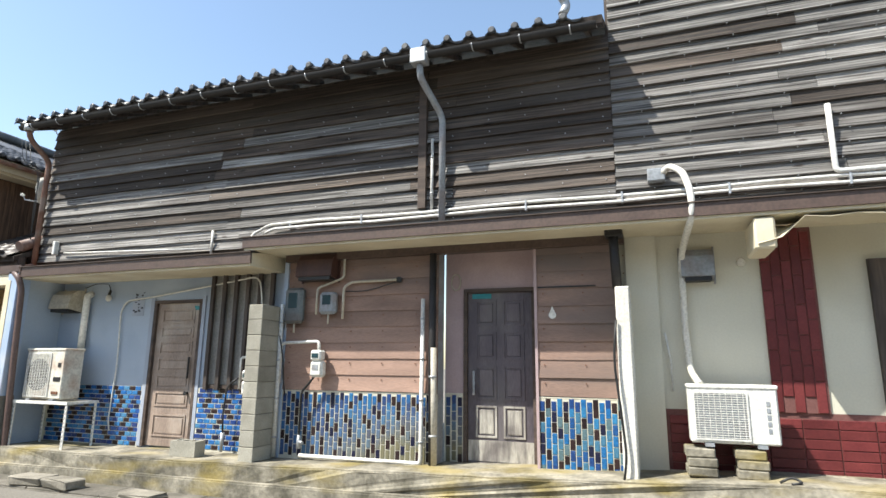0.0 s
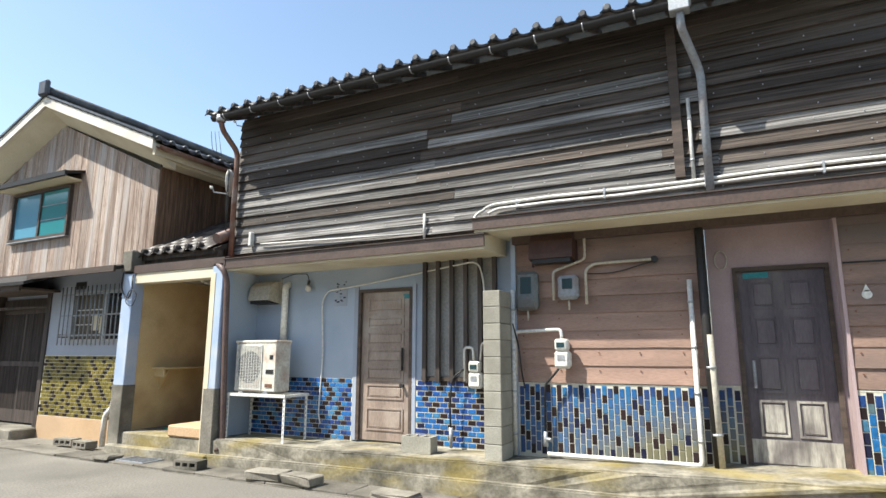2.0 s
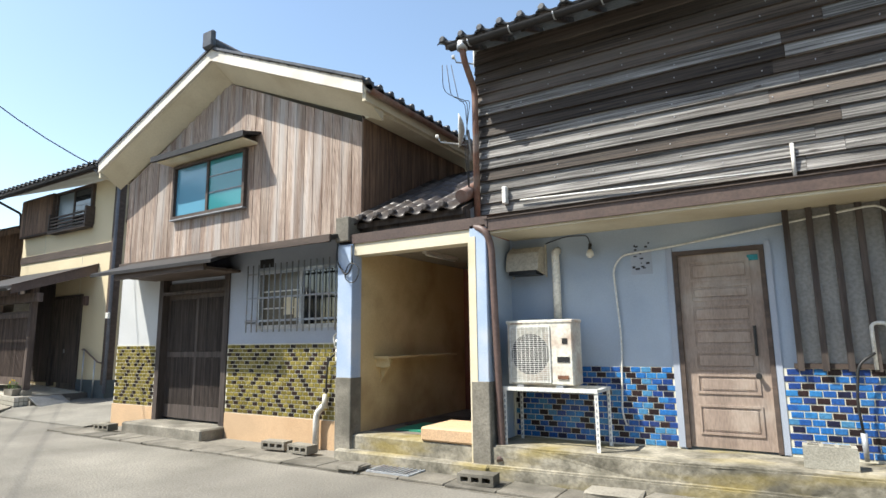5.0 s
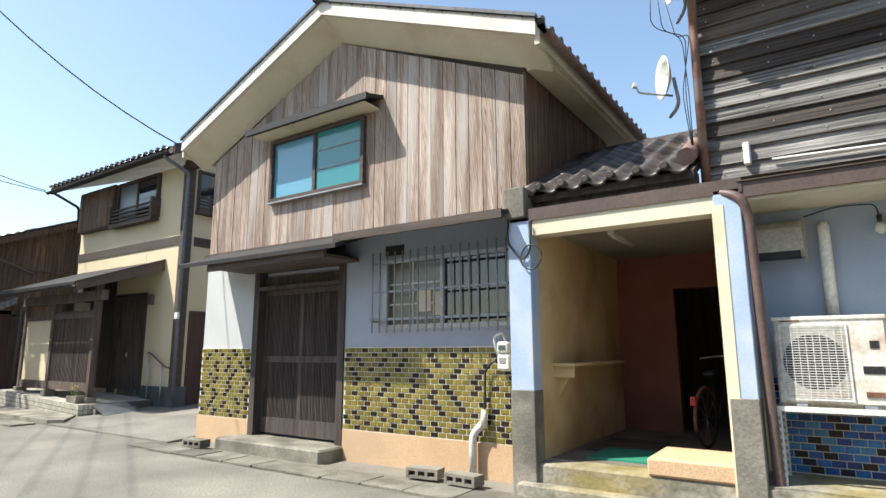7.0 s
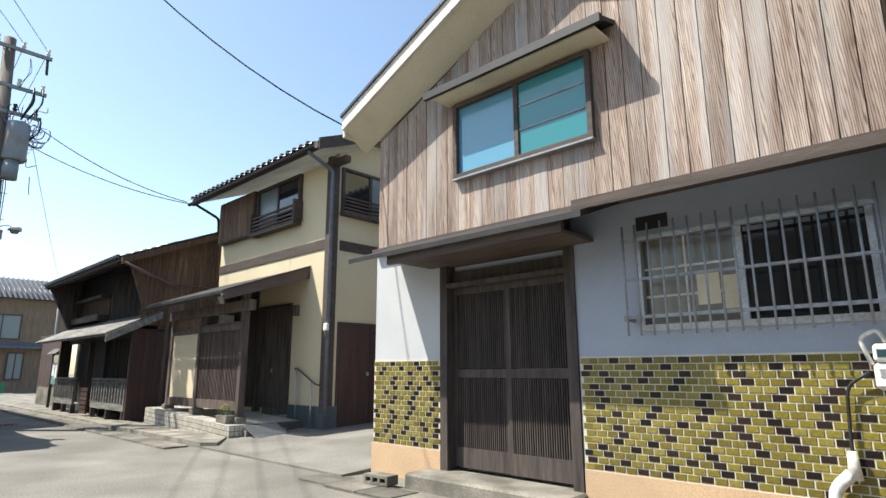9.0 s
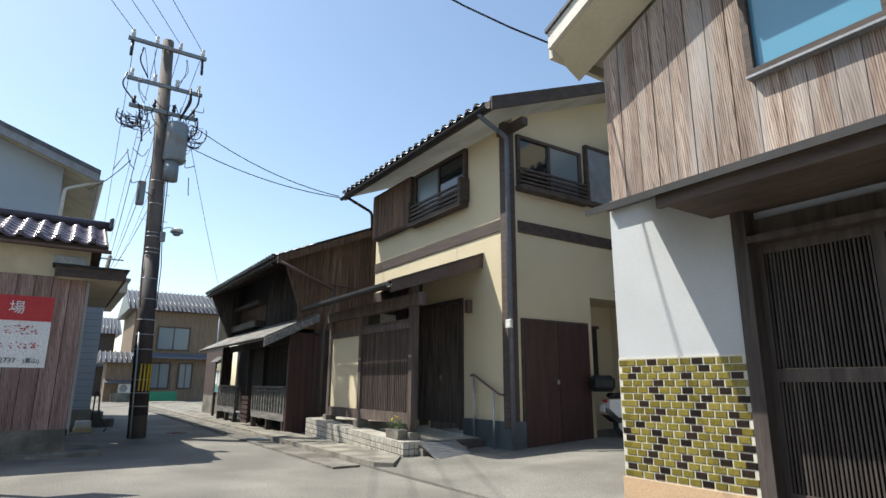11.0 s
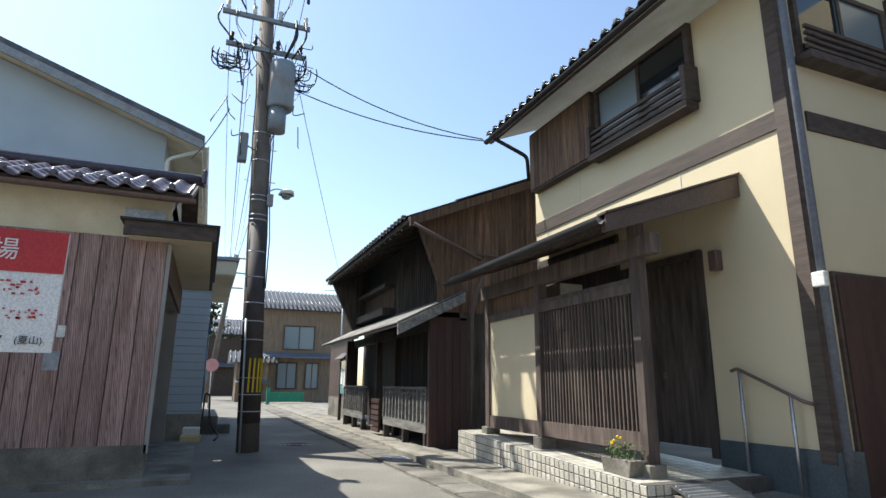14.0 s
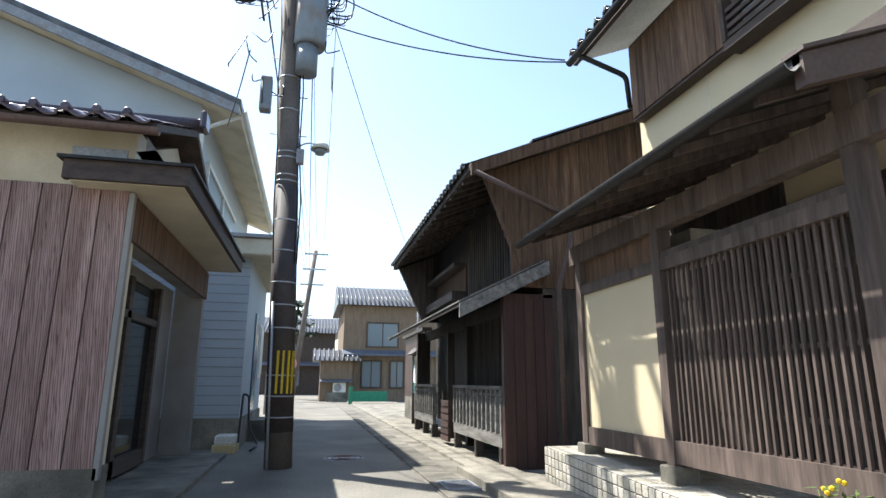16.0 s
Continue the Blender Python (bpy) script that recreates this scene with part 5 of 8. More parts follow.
gp = part("balcony_screen", box(B(), CX1 + 0.02, CX1 + 0.08, 10.62, 12.4, 4.98, 6.15), GREYMETAL, houseC, "grey translucent balcony screen")
part("screen_frame", box(box(box(B(), CX1, CX1 + 0.1, 10.56, 12.42, 6.15, 6.22), CX1, CX1 + 0.1, 10.56, 10.62, 4.92, 6.15), CX1, CX1 + 0.1, 10.56, 12.42, 4.88, 4.98), DARKBEAM, gp)
gd = part("garage_door", box(B(), CX1, CX1 + 0.04, 8.7, 10.42, 0.06, 2.42), DARKBEAM, houseC, "dark brown panelled side door")
for y in (8.74, 9.58):
    part("leaf", box(B(), CX1 + 0.04, CX1 + 0.055, y, y + 0.81, 0.1, 2.38), REDBROWN, gd)
part("latch", box(B(), CX1 + 0.055, CX1 + 0.07, 9.5, 9.56, 1.25, 1.33), STEEL, gd)
sw = part("window", box(B(), -21.65, -21.63, 10.9, 11.7, 1.45, 2.45), RAINGLASS, houseC, "small dark window in the recess")
part("window_frame", box(box(B(), -21.65, -21.6, 10.85, 11.75, 2.45, 2.51), -21.65, -21.6, 10.85, 11.75, 1.39, 1.45), DARKBEAM, sw)
# wing at the back
part("back_wall", box(B(), -21.65, -16.0, 12.2, 12.5, 0.0, 7.9), CREAMWALL, houseC, "cream stucco back wing")
part("trim_band", box(B(), -20.72, -16.0, 12.17, 12.2, 4.08, 4.33), DARKBEAM, houseC)
bwn = part("window", box(B(), -20.5, -18.4, 12.17, 12.19, 4.95, 6.1), CURTAINGLASS, houseC, "curtained upstairs window")
part("window_frame", box(box(box(B(), -20.58, -18.3, 12.12, 12.2, 6.1, 6.18), -20.58, -18.3, 12.12, 12.2, 4.87, 4.95), -19.5, -19.42, 12.12, 12.2, 4.95, 6.1), DARKBEAM, bwn)
bw2 = part("window", box(B(), -20.45, -17.0, 12.17, 12.19, 1.3, 2.9), RAINGLASS, houseC, "wide dark ground-floor window")
part("window_frame", box(box(box(B(), -20.5, -17.0, 12.12, 12.2, 2.9, 2.97), -20.5, -17.0, 12.12, 12.2, 1.22, 1.3), -19.8, -19.74, 12.12, 12.2, 1.3, 2.9), DARKBEAM, bw2)
part("pane", box(B(), -20.4, -19.8, 12.14, 12.16, 1.32, 2.86), CURTAINGLASS, bw2)
pw = part("pent_roof", prism(B(), [(11.3, 3.1), (12.2, 3.45), (12.2, 3.52), (11.3, 3.17)], "x", -20.8, -16.0), BLACKPVC, houseC)
rb2 = part("roof", prism(B(), [(11.35, 6.5), (14.5, 7.8), (14.5, 7.9), (11.35, 6.6)], "x", -20.3, -15.8), OFFWHITE, houseC)
tiled_roof(rb2, KAWARA, -20.3, -16.0, (0, 11.32, 6.6), None, 1.2, 22, limit=120)
eave_caps(rb2, KAWARA, -20.3, -16.0, (0, 11.3, 6.62), r=0.06)
gutter(rb2, [(-20.3, 11.24, 6.5), (-15.9, 11.24, 6.5)], 0.06)

# tiled porch platform
def slope_z(x):
    return 0.3 + (-21.6 - x) * 0.042


bm = prism(B(), [(-25.95, 0.0), (-21.45, 0.0), (-21.45, slope_z(-21.45)), (-25.95, slope_z(-25.95))], "y", 6.72, 8.41)
plat = thing("porch_platform", "raised porch platform faced with square off-white tiles", "platform")
part("core", bm, TILEJOINT, plat)
me = tile_mesh("tile", 0.088, 0.088, 0.006, WHITETILE)
sp = []
for c in range(45):
    for r in range(4):
        x = -25.95 + 0.05 + 0.1 * c
        z = slope_z(x) - 0.05 - 0.1 * r
        if z > -0.04:
            sp.append(Matrix.Translation((x, 6.72, z)))
pieces("tile", me, sp, plat)
me2 = tile_mesh("tile", 0.088, 0.088, 0.006, WHITETILE, "x")
pieces("tile", me2, [Matrix.Translation((-21.45, 6.77 + 0.1 * c, slope_z(-21.45) - 0.05 - 0.1 * r)) for c in range(10) for r in range(3)], plat)
me3 = tile_mesh("floor_tile", 0.141, 0.141, 0.006, WHITETILE, "z")
ang = math.degrees(math.atan(0.042))
pieces("floor_tile", me3, [pose(-25.9 + 0.075 + 0.15 * c, 6.72 + 0.075 + 0.15 * r, slope_z(-25.9 + 0.075 + 0.15 * c), 0, ang, 0) for c in range(29) for r in range(11)], plat, 320)
kb = solid("kerb", prism(B(), [(-27.3, 5.98), (-21.0, 5.95), (-20.75, 6.15), (-21.5, 6.7), (-27.3, 6.7)], "z", -0.1, 0.1), CONCRETE, "worn concrete kerb before the porch", "kerb", "structure")
# porch roof and lattice
PR = lambda y: 2.86 + (y - 6.25) * 0.36
porch = thing("porch", "lean-to timber porch with dark metal roof, slatted screen and cream panel", "porch")
part("roof", prism(B(), [(6.42, PR(6.42)), (8.4, PR(8.4)), (8.4, PR(8.4) + 0.07), (6.42, PR(6.42) + 0.07)], "x", -25.7, -21.47), BLACKPVC, porch)
part("barge_board", prism(B(), [(6.42, PR(6.42) - 0.14), (8.4, PR(8.4) - 0.2), (8.4, PR(8.4) + 0.06), (6.42, PR(6.42) + 0.05)], "x", -21.52, -21.45), BROWNPAINT, porch)
part("barge_cap", prism(B(), [(6.4, PR(6.4) + 0.06), (8.4, PR(8.4) + 0.07), (8.4, PR(8.4) + 0.095), (6.4, PR(6.4) + 0.085)], "x", -21.57, -21.42), BROWNPAINT, porch)
for i in range(10):
    x = -25.6 + i * 0.41
    part("rafter", prism(B(), [(6.5, PR(6.5) - 0.07), (8.37, PR(8.37) - 0.07), (8.37, PR(8.37)), (6.5, PR(6.5))], "x", x, x + 0.05), PORCHWOOD, porch)
gutter(porch, [(-25.7, 6.36, 2.89), (-21.47, 6.36, 2.91)], 0.055)
part("front_beam", box(B(), -25.6, -21.45, 6.98, 7.12, 2.62, 2.84), PORCHWOOD, porch)
part("wall_post", box(B(), -21.82, -21.7, 6.99, 7.13, slope_z(-21.6), 3.05), PORCHWOOD, porch)
part("post_foot", box(B(), -21.87, -21.65, 6.95, 7.17, slope_z(-21.6), slope_z(-21.6) + 0.14, 0.01), CONCRETE, porch)
part("post", box(B(), -23.86, -23.74, 6.98, 7.12, 0.5, 2.62), PORCHWOOD, porch)
part("post", box(B(), -25.45, -25.33, 6.98, 7.12, 0.55, 2.62), PORCHWOOD, porch)
part("panel", box(B(), -25.33, -23.86, 7.02, 7.08, 0.75, 2.23), CREAMWALL, porch, "cream plaster screen panel")
part("upper_panel", box(B(), -25.33, -23.86, 7.06, 7.08, 2.34, 2.62), OLDBOARD, porch)
part("rail", box(box(B(), -25.45, -21.82, 6.99, 7.11, 2.23, 2.34), -25.45, -21.82, 6.99, 7.11, 0.56, 0.75), PORCHWOOD, porch)
part("foot_stone", box(box(B(), -23.9, -23.68, 6.93, 7.17, 0.38, 0.54, 0.01), -25.5, -25.3, 6.93, 7.17, 0.44, 0.57, 0.01), CONCRETE, porch)
bm = box(B(), -0.011, 0.011, 7.02, 7.045, 0.75, 2.23)
me = mesh_of("slat", bm, PORCHWOOD)
pieces("slat", me, [Vector((-23.68 + 0.0685 * i, 0, 0)) for i in range(27)], porch)
for z in (0.98, 1.45, 1.92):
    part("cross_rail", box(B(), -23.74, -21.82, 7.05, 7.07, z, z + 0.035), PORCHWOOD, porch)
part("lintel", box(B(), -23.74, -21.82, 7.0, 7.1, 2.34, 2.4), PORCHWOOD, porch)
bl_ = part("porch_boarding", box(B(), -25.95, -23.68, 8.38, 8.405, 0.5, 3.5), BLACKWOOD, porch, "dark boarded wall inside the porch")
boards_up(bl_, -25.94, -23.7, 8.38, 0.55, 3.45, 0.18, DARKWOOD, "board", 0.018)
part("stub_box", box(B(), -24.6, -23.95, 7.5, 7.9, 2.42, 2.72, 0.01), BEIGEPVC, porch, "beige boxed end inside the porch")
# front door in shade
fd = part("front_door", box(B(), -23.55, -22.2, 8.44, 8.5, 0.5, 2.86), BLACKWOOD, houseC, "very dark front door")
part("door_frame", box(box(box(B(), -23.66, -23.55, 8.36, 8.52, 0.4, 2.92), -22.2, -22.1, 8.36, 8.52, 0.4, 2.92), -23.55, -22.2, 8.36, 8.52, 2.84, 2.92), BLACKWOOD, fd)
part("lock", box(B(), -22.98, -22.93, 8.42, 8.44, 1.32, 1.42), STEEL, fd)
wl = thing("wall_lamp", "small brown box lamp beside the front door", "lamp")
part("lamp_body", box(B(), -21.93, -21.8, 8.3, 8.41, 2.6, 2.85, 0.01), BROWNPVC, wl)
hr = thing("handrail", "slim metal handrail beside the porch steps", "handrail")
part("rail", tube(B(), bend([(-21.78, 8.33, 1.40), (-21.7, 8.33, 1.43), (-20.9, 8.3, 1.08), (-20.84, 8.36, 1.06)], 0.05), 0.02, 8), BROWNPVC, hr)
for x, y, t in ((-21.66, 8.32, 1.4), (-21.05, 8.3, 1.14)):
    part("upright", tube(B(), [(x, y, 0.12), (x, y, t)], 0.018, 8), STEEL, hr)
rp = thing("ramp", "ribbed aluminium ramp plates leading to the porch", "ramp")
part("plate", prism(B(), [(7.0, 0.05), (7.9, 0.05), (7.9, 0.2), (7.0, 0.2)], "x", -21.45, -21.3), CONCRETE, rp)
bm = prism(B(), [(-21.44, 0.27), (-20.85, 0.06), (-20.85, 0.085), (-21.44, 0.295)], "y", 7.0, 7.75)
part("plate", bm, STEEL, rp)
bm = B()
for i in range(11):
    x = -21.4 + i * 0.052
    z = 0.295 - (x + 21.44) * 0.356
    box(bm, x, x + 0.012, 7.02, 7.73, z - 0.01, z + 0.006)
part("ribs", bm, GALV, rp)
pl = thing("planter", "concrete trough planter with green leaves and yellow flowers", "planter", at=(-21.98, 6.88, slope_z(-21.98)))
part("trough", prism(B(), [(-0.2, 0.0), (0.2, 0.0), (0.24, 0.16), (-0.24, 0.16)], "y", -0.1, 0.1), CONCRETE, pl)
bm = B()
random.seed(5)
for i in range(90):
    p = Vector((random.uniform(-0.22, 0.22), random.uniform(-0.11, 0.11), random.uniform(0.16, 0.33)))
    a, l = random.uniform(0, 6.28), random.uniform(0.03, 0.06)
    d = Vector((math.cos(a), math.sin(a), random.uniform(-0.2, 0.6))) * l
    s = d.cross(Vector((0, 0, 1))).normalized() * l * 0.4
    bm.faces.new([bm.verts.new(q) for q in (p, p + d * 0.5 + s, p + d, p + d * 0.5 - s)])
for i in range(14):
    x, y = random.uniform(-0.2, 0.2), random.uniform(-0.08, 0.08)
    tube(bm, [(x, y, 0.14), (x + random.uniform(-0.04, 0.04), y, random.uniform(0.22, 0.34))], 0.004, 4)
part("leaves", bm, LEAF, pl)
bm = B()
for i in range(5):
    bmesh.ops.create_icosphere(bm, subdivisions=1, radius=0.018, matrix=Matrix.Translation((random.uniform(-0.2, 0.0), random.uniform(-0.08, 0.08), random.uniform(0.3, 0.38))))
part("flowers", bm, FLOWER, pl)

# scooter
sc = thing("scooter", "blue and ivory scooter with black top box by the wall", "scooter", at=(-20.13, 11.2, 0.3), turn=66)
for x in (-0.42, 0.62):
    w = part("wheel", tube(B(), [(x + 0.17 * math.cos(a), 0, 0.22 + 0.17 * math.sin(a)) for a in (2 * math.pi * k / 20 for k in range(21))], 0.05, 8, False), RUBBER, sc)
    part("rim", tube(B(), [(x, -0.03, 0.22), (x, 0.03, 0.22)], 0.13, 16), STEEL, w)
part("rear_body", prism(B(), [(-0.78, 0.52), (-0.6, 0.36), (-0.1, 0.34), (0.05, 0.5), (-0.05, 0.7), (-0.75, 0.68)], "y", -0.17, 0.17), SCOOTWHITE, sc)
for y in (-0.185, 0.17):
    part("side_panel", prism(B(), [(-0.42, 0.36), (-0.1, 0.36), (0.04, 0.5), (-0.04, 0.66), (-0.28, 0.62)], "y", y, y + 0.015), SCOOTBLUE, sc)
part("lower_body", prism(B(), [(-0.8, 0.4), (-0.62, 0.26), (0.3, 0.24), (0.3, 0.33), (-0.6, 0.38)], "y", -0.16, 0.16), BLACKPLASTIC, sc)
part("footboard", box(B(), -0.1, 0.4, -0.16, 0.16, 0.28, 0.36, 0.02), BLACKPLASTIC, sc)
part("leg_shield", prism(B(), [(0.32, 0.3), (0.42, 0.3), (0.62, 0.95), (0.5, 0.98)], "y", -0.21, 0.21), SCOOTWHITE, sc)
part("mudguard", prism(B(), [(0.4, 0.38), (0.85, 0.36), (0.78, 0.5), (0.56, 0.56)], "y", -0.08, 0.08), SCOOTWHITE, sc)
part("seat", box(B(), -0.7, 0.02, -0.14, 0.14, 0.7, 0.8, 0.04), BLACKPLASTIC, sc)
part("top_box", box(B(), -1.02, -0.62, -0.22, 0.22, 0.82, 1.12, 0.08), BLACKPLASTIC, sc)
part("fork", tube(B(), [(0.62, 0, 0.24), (0.5, 0, 0.98)], 0.035, 8), STEEL, sc)
part("handlebar", tube(B(), bend([(0.38, -0.33, 1.06), (0.5, -0.1, 1.0), (0.5, 0.1, 1.0), (0.38, 0.33, 1.06)], 0.08), 0.016, 6), BLACKPLASTIC, sc)
for y in (-0.26, 0.26):
    part("mirror", tube(B(), [(0.44, y, 1.03), (0.47, y, 1.28), (0.43, y, 1.3)], [0.008, 0.008, 0.055], 10), STEEL, sc)
part("headlight", tube(B(), [(0.5, 0, 0.98), (0.62, 0, 1.0)], [0.09, 0.07], 12), STEEL, sc)
part("number_plate", box(B(), -0.85, -0.83, -0.1, 0.1, 0.46, 0.58), SIGNWHITE, sc)
part("tail_light", box(B(), -0.8, -0.76, -0.08, 0.08, 0.62, 0.68, 0.01), REDPAINT, sc)
for i, (x, yb) in enumerate(((-19.2, 11.8), (-18.3, 11.8))):
    bn = thing("storage_bin", "grey plastic storage bin by the back wall", "bin", at=(x, yb, 0.33), turn=0)
    part("bin_body", prism(B(), [(-0.34, 0), (0.34, 0), (0.4, 0.75), (-0.4, 0.75)], "y", -0.28, 0.28), GREYMETAL, bn)
    part("lid", box(B(), -0.43, 0.43, -0.31, 0.31, 0.75, 0.82, 0.02), GREYMETAL, bn)

# ---------------------------------------------------------------- black timber house
houseD = thing("house", "old blackened timber townhouse with deep eaves and slatted fronts", "house")
DX0, DX1 = -34.6, -27.1
DR = lambda y: 4.25 + (y - 6.05) * 0.42
part("wall", box(B(), DX0, DX1 - 0.2, 7.25, 7.5, 0.3, DR(7.25) - 0.01), BLACKWOOD, houseD)
part("side_wall", prism(B(), [(7.5, 0.0), (12.0, 0.0), (12.0, DR(12.0) - 0.01), (7.5, DR(7.5) - 0.01)], "x", DX0, DX0 + 0.2), BLACKWOOD, houseD)
part("back_wall", box(B(), DX0 + 0.2, DX1 - 0.2, 11.8, 12.0, 0.0, DR(11.8) - 0.01), BLACKWOOD, houseD)
gs = part("side_wall", prism(B(), [(7.25, 0.0), (12.0, 0.0), (12.0, DR(12.0) - 0.01), (7.25, DR(7.25) - 0.01)], "x", -27.3, DX1), BLACKWOOD, houseD)
boards_up(gs, 6.75, 11.0, DX1, 2.6, lambda y: DR(y) - 0.06, 0.17, OLDBOARD, axis="x")
part("side_wing", prism(B(), [(6.35, DR(6.35) - 0.05), (7.3, DR(7.3) - 0.05), (7.3, 2.75), (6.95, 2.75)], "x", -27.2, DX1 + 0.04), OLDBOARD, houseD, "weathered side wing board")
rfD = part("roof", prism(B(), [(6.05, DR(6.05)), (12.0, DR(12.0)), (12.0, DR(12.0) + 0.1), (6.05, DR(6.05) + 0.1)], "x", DX0 - 0.2, DX1 + 0.35), BLACKWOOD, houseD)
tiled_roof(rfD, KAWARA, DX0 - 0.2, DX1 + 0.4, (0, 6.02, DR(6.05) + 0.11), None, 1.6, math.degrees(math.atan(0.42)), w=0.24, limit=200)
eave_caps(rfD, KAWARA, DX0 - 0.2, DX1 + 0.4, (0, 6.0, DR(6.05) + 0.1), w=0.24, r=0.05)
part("roof_cover", prism(B(), [(7.0, DR(7.0) + 0.12), (12.0, DR(12.0) + 0.12), (12.0, DR(12) + 0.15), (7.0, DR(7) + 0.15)], "x", DX0, DX1 + 0.38), KAWARA, rfD)
part("barge_board", prism(B(), [(6.05, DR(6.05) - 0.1), (12, DR(12) - 0.1), (12, DR(12) + 0.1), (6.05, DR(6.05) + 0.08)], "x", DX1 + 0.33, DX1 + 0.38), OLDBOARD, rfD)
for i in range(19):
    x = DX0 + 0.1 + i * 0.4
    part("rafter", prism(B(), [(6.06, DR(6.06) - 0.07), (7.3, DR(7.3) - 0.07), (7.3, DR(7.3)), (6.06, DR(6.06))], "x", x, x + 0.05), BLACKWOOD, rfD)
# upper lattice
for i in range(26):
    x = -30.9 + i * 0.14
    part("slat", box(B(), x, x + 0.05, 7.14, 7.24, 2.95, 4.4), BLACKWOOD, houseD)
part("window", box(B(), -31.0, -27.3, 7.235, 7.245, 2.95, 4.2), RAINGLASS, houseD)
part("side_bracket", prism(B(), [(6.15, DR(6.15) - 0.01), (7.3, DR(7.3) - 0.01), (7.3, 2.8), (6.85, 2.8)], "x", -34.6, -34.45), BLACKWOOD, houseD)
part("upper_bay", box(box(B(), -34.4, -31.4, 6.9, 7.25, 3.0, 3.2), -34.4, -31.4, 6.95, 7.25, 3.75, 3.85), DARKWOOD, houseD)
part("board_field", box(B(), -34.4, -31.4, 7.22, 7.25, 3.2, 3.75), OLDBOARD, houseD)
# lower pent roof
LR = lambda y: 2.28 + (y - 5.95) * 0.5
lp = part("pent_roof", prism(B(), [(5.95, LR(5.95)), (7.25, LR(7.25)), (7.25, LR(7.25) + 0.06), (5.95, LR(5.95) + 0.06)], "x", DX0, -27.0), BLACKWOOD, houseD)
for i in range(8):
    x = DX0 + 0.02 + i * 0.95
    part("roof_board", prism(B(), [(5.93, LR(5.93) + 0.065), (7.25, LR(7.25) + 0.065), (7.25, LR(7.25) + 0.085), (5.93, LR(5.93) + 0.085)], "x", x, x + 0.93), DRYWOOD, lp)
part("barge_board", prism(B(), [(5.93, LR(5.93) - 0.16), (7.3, LR(7.3) - 0.16), (7.3, LR(7.3) + 0.04), (5.93, LR(5.93) + 0.04)], "x", -27.0, -26.94), DRYWOOD, lp)
part("side_screen", box(B(), -27.2, -27.1, 6.62, 7.4, 0.05, 2.5), REDBROWN, houseD, "red-brown boarded side screen")
for i in range(5):
    part("screen_board", box(B(), -27.1, -27.085, 6.63 + i * 0.155, 6.775 + i * 0.155, 0.06, 2.45), REDBROWN, houseD)
part("back_screen", box(B(), -27.25, -27.12, 7.4, 8.45, 0.0, 2.9), BLACKWOOD, houseD)
part("lower_post", box(B(), -30.3, -30.15, 6.9, 7.05, 0.05, 2.5), BLACKWOOD, houseD)
part("lower_post", box(B(), -31.9, -31.75, 6.9, 7.05, 0.05, 2.5), BLACKWOOD, houseD)
part("lower_post", box(B(), DX0, DX0 + 0.16, 6.7, 7.05, 0.05, 2.5), BLACKWOOD, houseD)
part("lower_beam", box(B(), DX0, -27.2, 6.9, 7.05, 2.3, 2.5), BLACKWOOD, houseD)
part("entrance_recess", box(B(), -31.75, -30.3, 7.9, 8.0, 0.05, 2.4), BLACKWOOD, houseD)
bm = box(B(), -0.014, 0.014, 7.0, 7.03, 0.95, 2.3)
me = mesh_of("slat", bm, BLACKWOOD)
pieces("slat", me, [Vector((-30.1 + 0.07 * i, 0, 0)) for i in range(41)], houseD)


def guard(x0, x1, n, label):
    g = thing("bench_guard", label, "guard rail")
    part("top_rail", box(B(), x0, x1, 6.6, 6.72, 1.12, 1.17), DRYWOOD, g)
    part("mid_rail", box(B(), x0, x1, 6.63, 6.69, 1.02, 1.06), DRYWOOD, g)
    part("bottom_rail", box(B(), x0, x1, 6.62, 6.7, 0.32, 0.5), DRYWOOD, g)
    for i in range(n):
        x = x0 + (x1 - x0 - 0.06) * i / (n - 1)
        part("baluster", box(B(), x, x + 0.055, 6.61, 6.68, 0.5, 1.12), DRYWOOD, g)
    part("backing", box(B(), x0, x1, 6.69, 6.72, 0.5, 1.02), DRYWOOD, g)
    for x in (x0 + 0.05, (x0 + x1) / 2, x1 - 0.15):
        part("foot", box(B(), x, x + 0.1, 6.62, 6.75, 0.05, 0.32), DARKWOOD, g)


guard(-30.1, -27.25, 13, "weathered slatted wooden guard before the dark lattice")
guard(-34.3, -32.0, 11, "weathered slatted wooden guard before the dark lattice")
bx = thing("bench", "stack of red-brown slatted boards beside the entrance", "bench")
for i in range(6):
    part("slat", box(B(), -30.9, -30.25, 6.55, 6.6, 0.12 + i * 0.13, 0.22 + i * 0.13), REDBROWN, bx)
dp = thing("downpipe", "brown gutter arm and downpipe on the dark house", "downpipe")
part("arm", tube(B(), [(-26.7, 6.1, 4.2), (-26.85, 7.6, 3.65)], 0.04, 8), BROWNPVC, dp)
part("pipe", tube(B(), bend([(-26.85, 7.6, 3.66), (-26.85, 7.62, 3.3), (-26.9, 7.42, 2.6), (-26.9, 7.42, 0.1)], 0.08), 0.035, 8), BROWNPVC, dp)
part("support", tube(B(), [(-27.0, 7.3, 3.8), (-26.95, 9.2, 3.75)], 0.02, 6), BROWNPVC, dp)

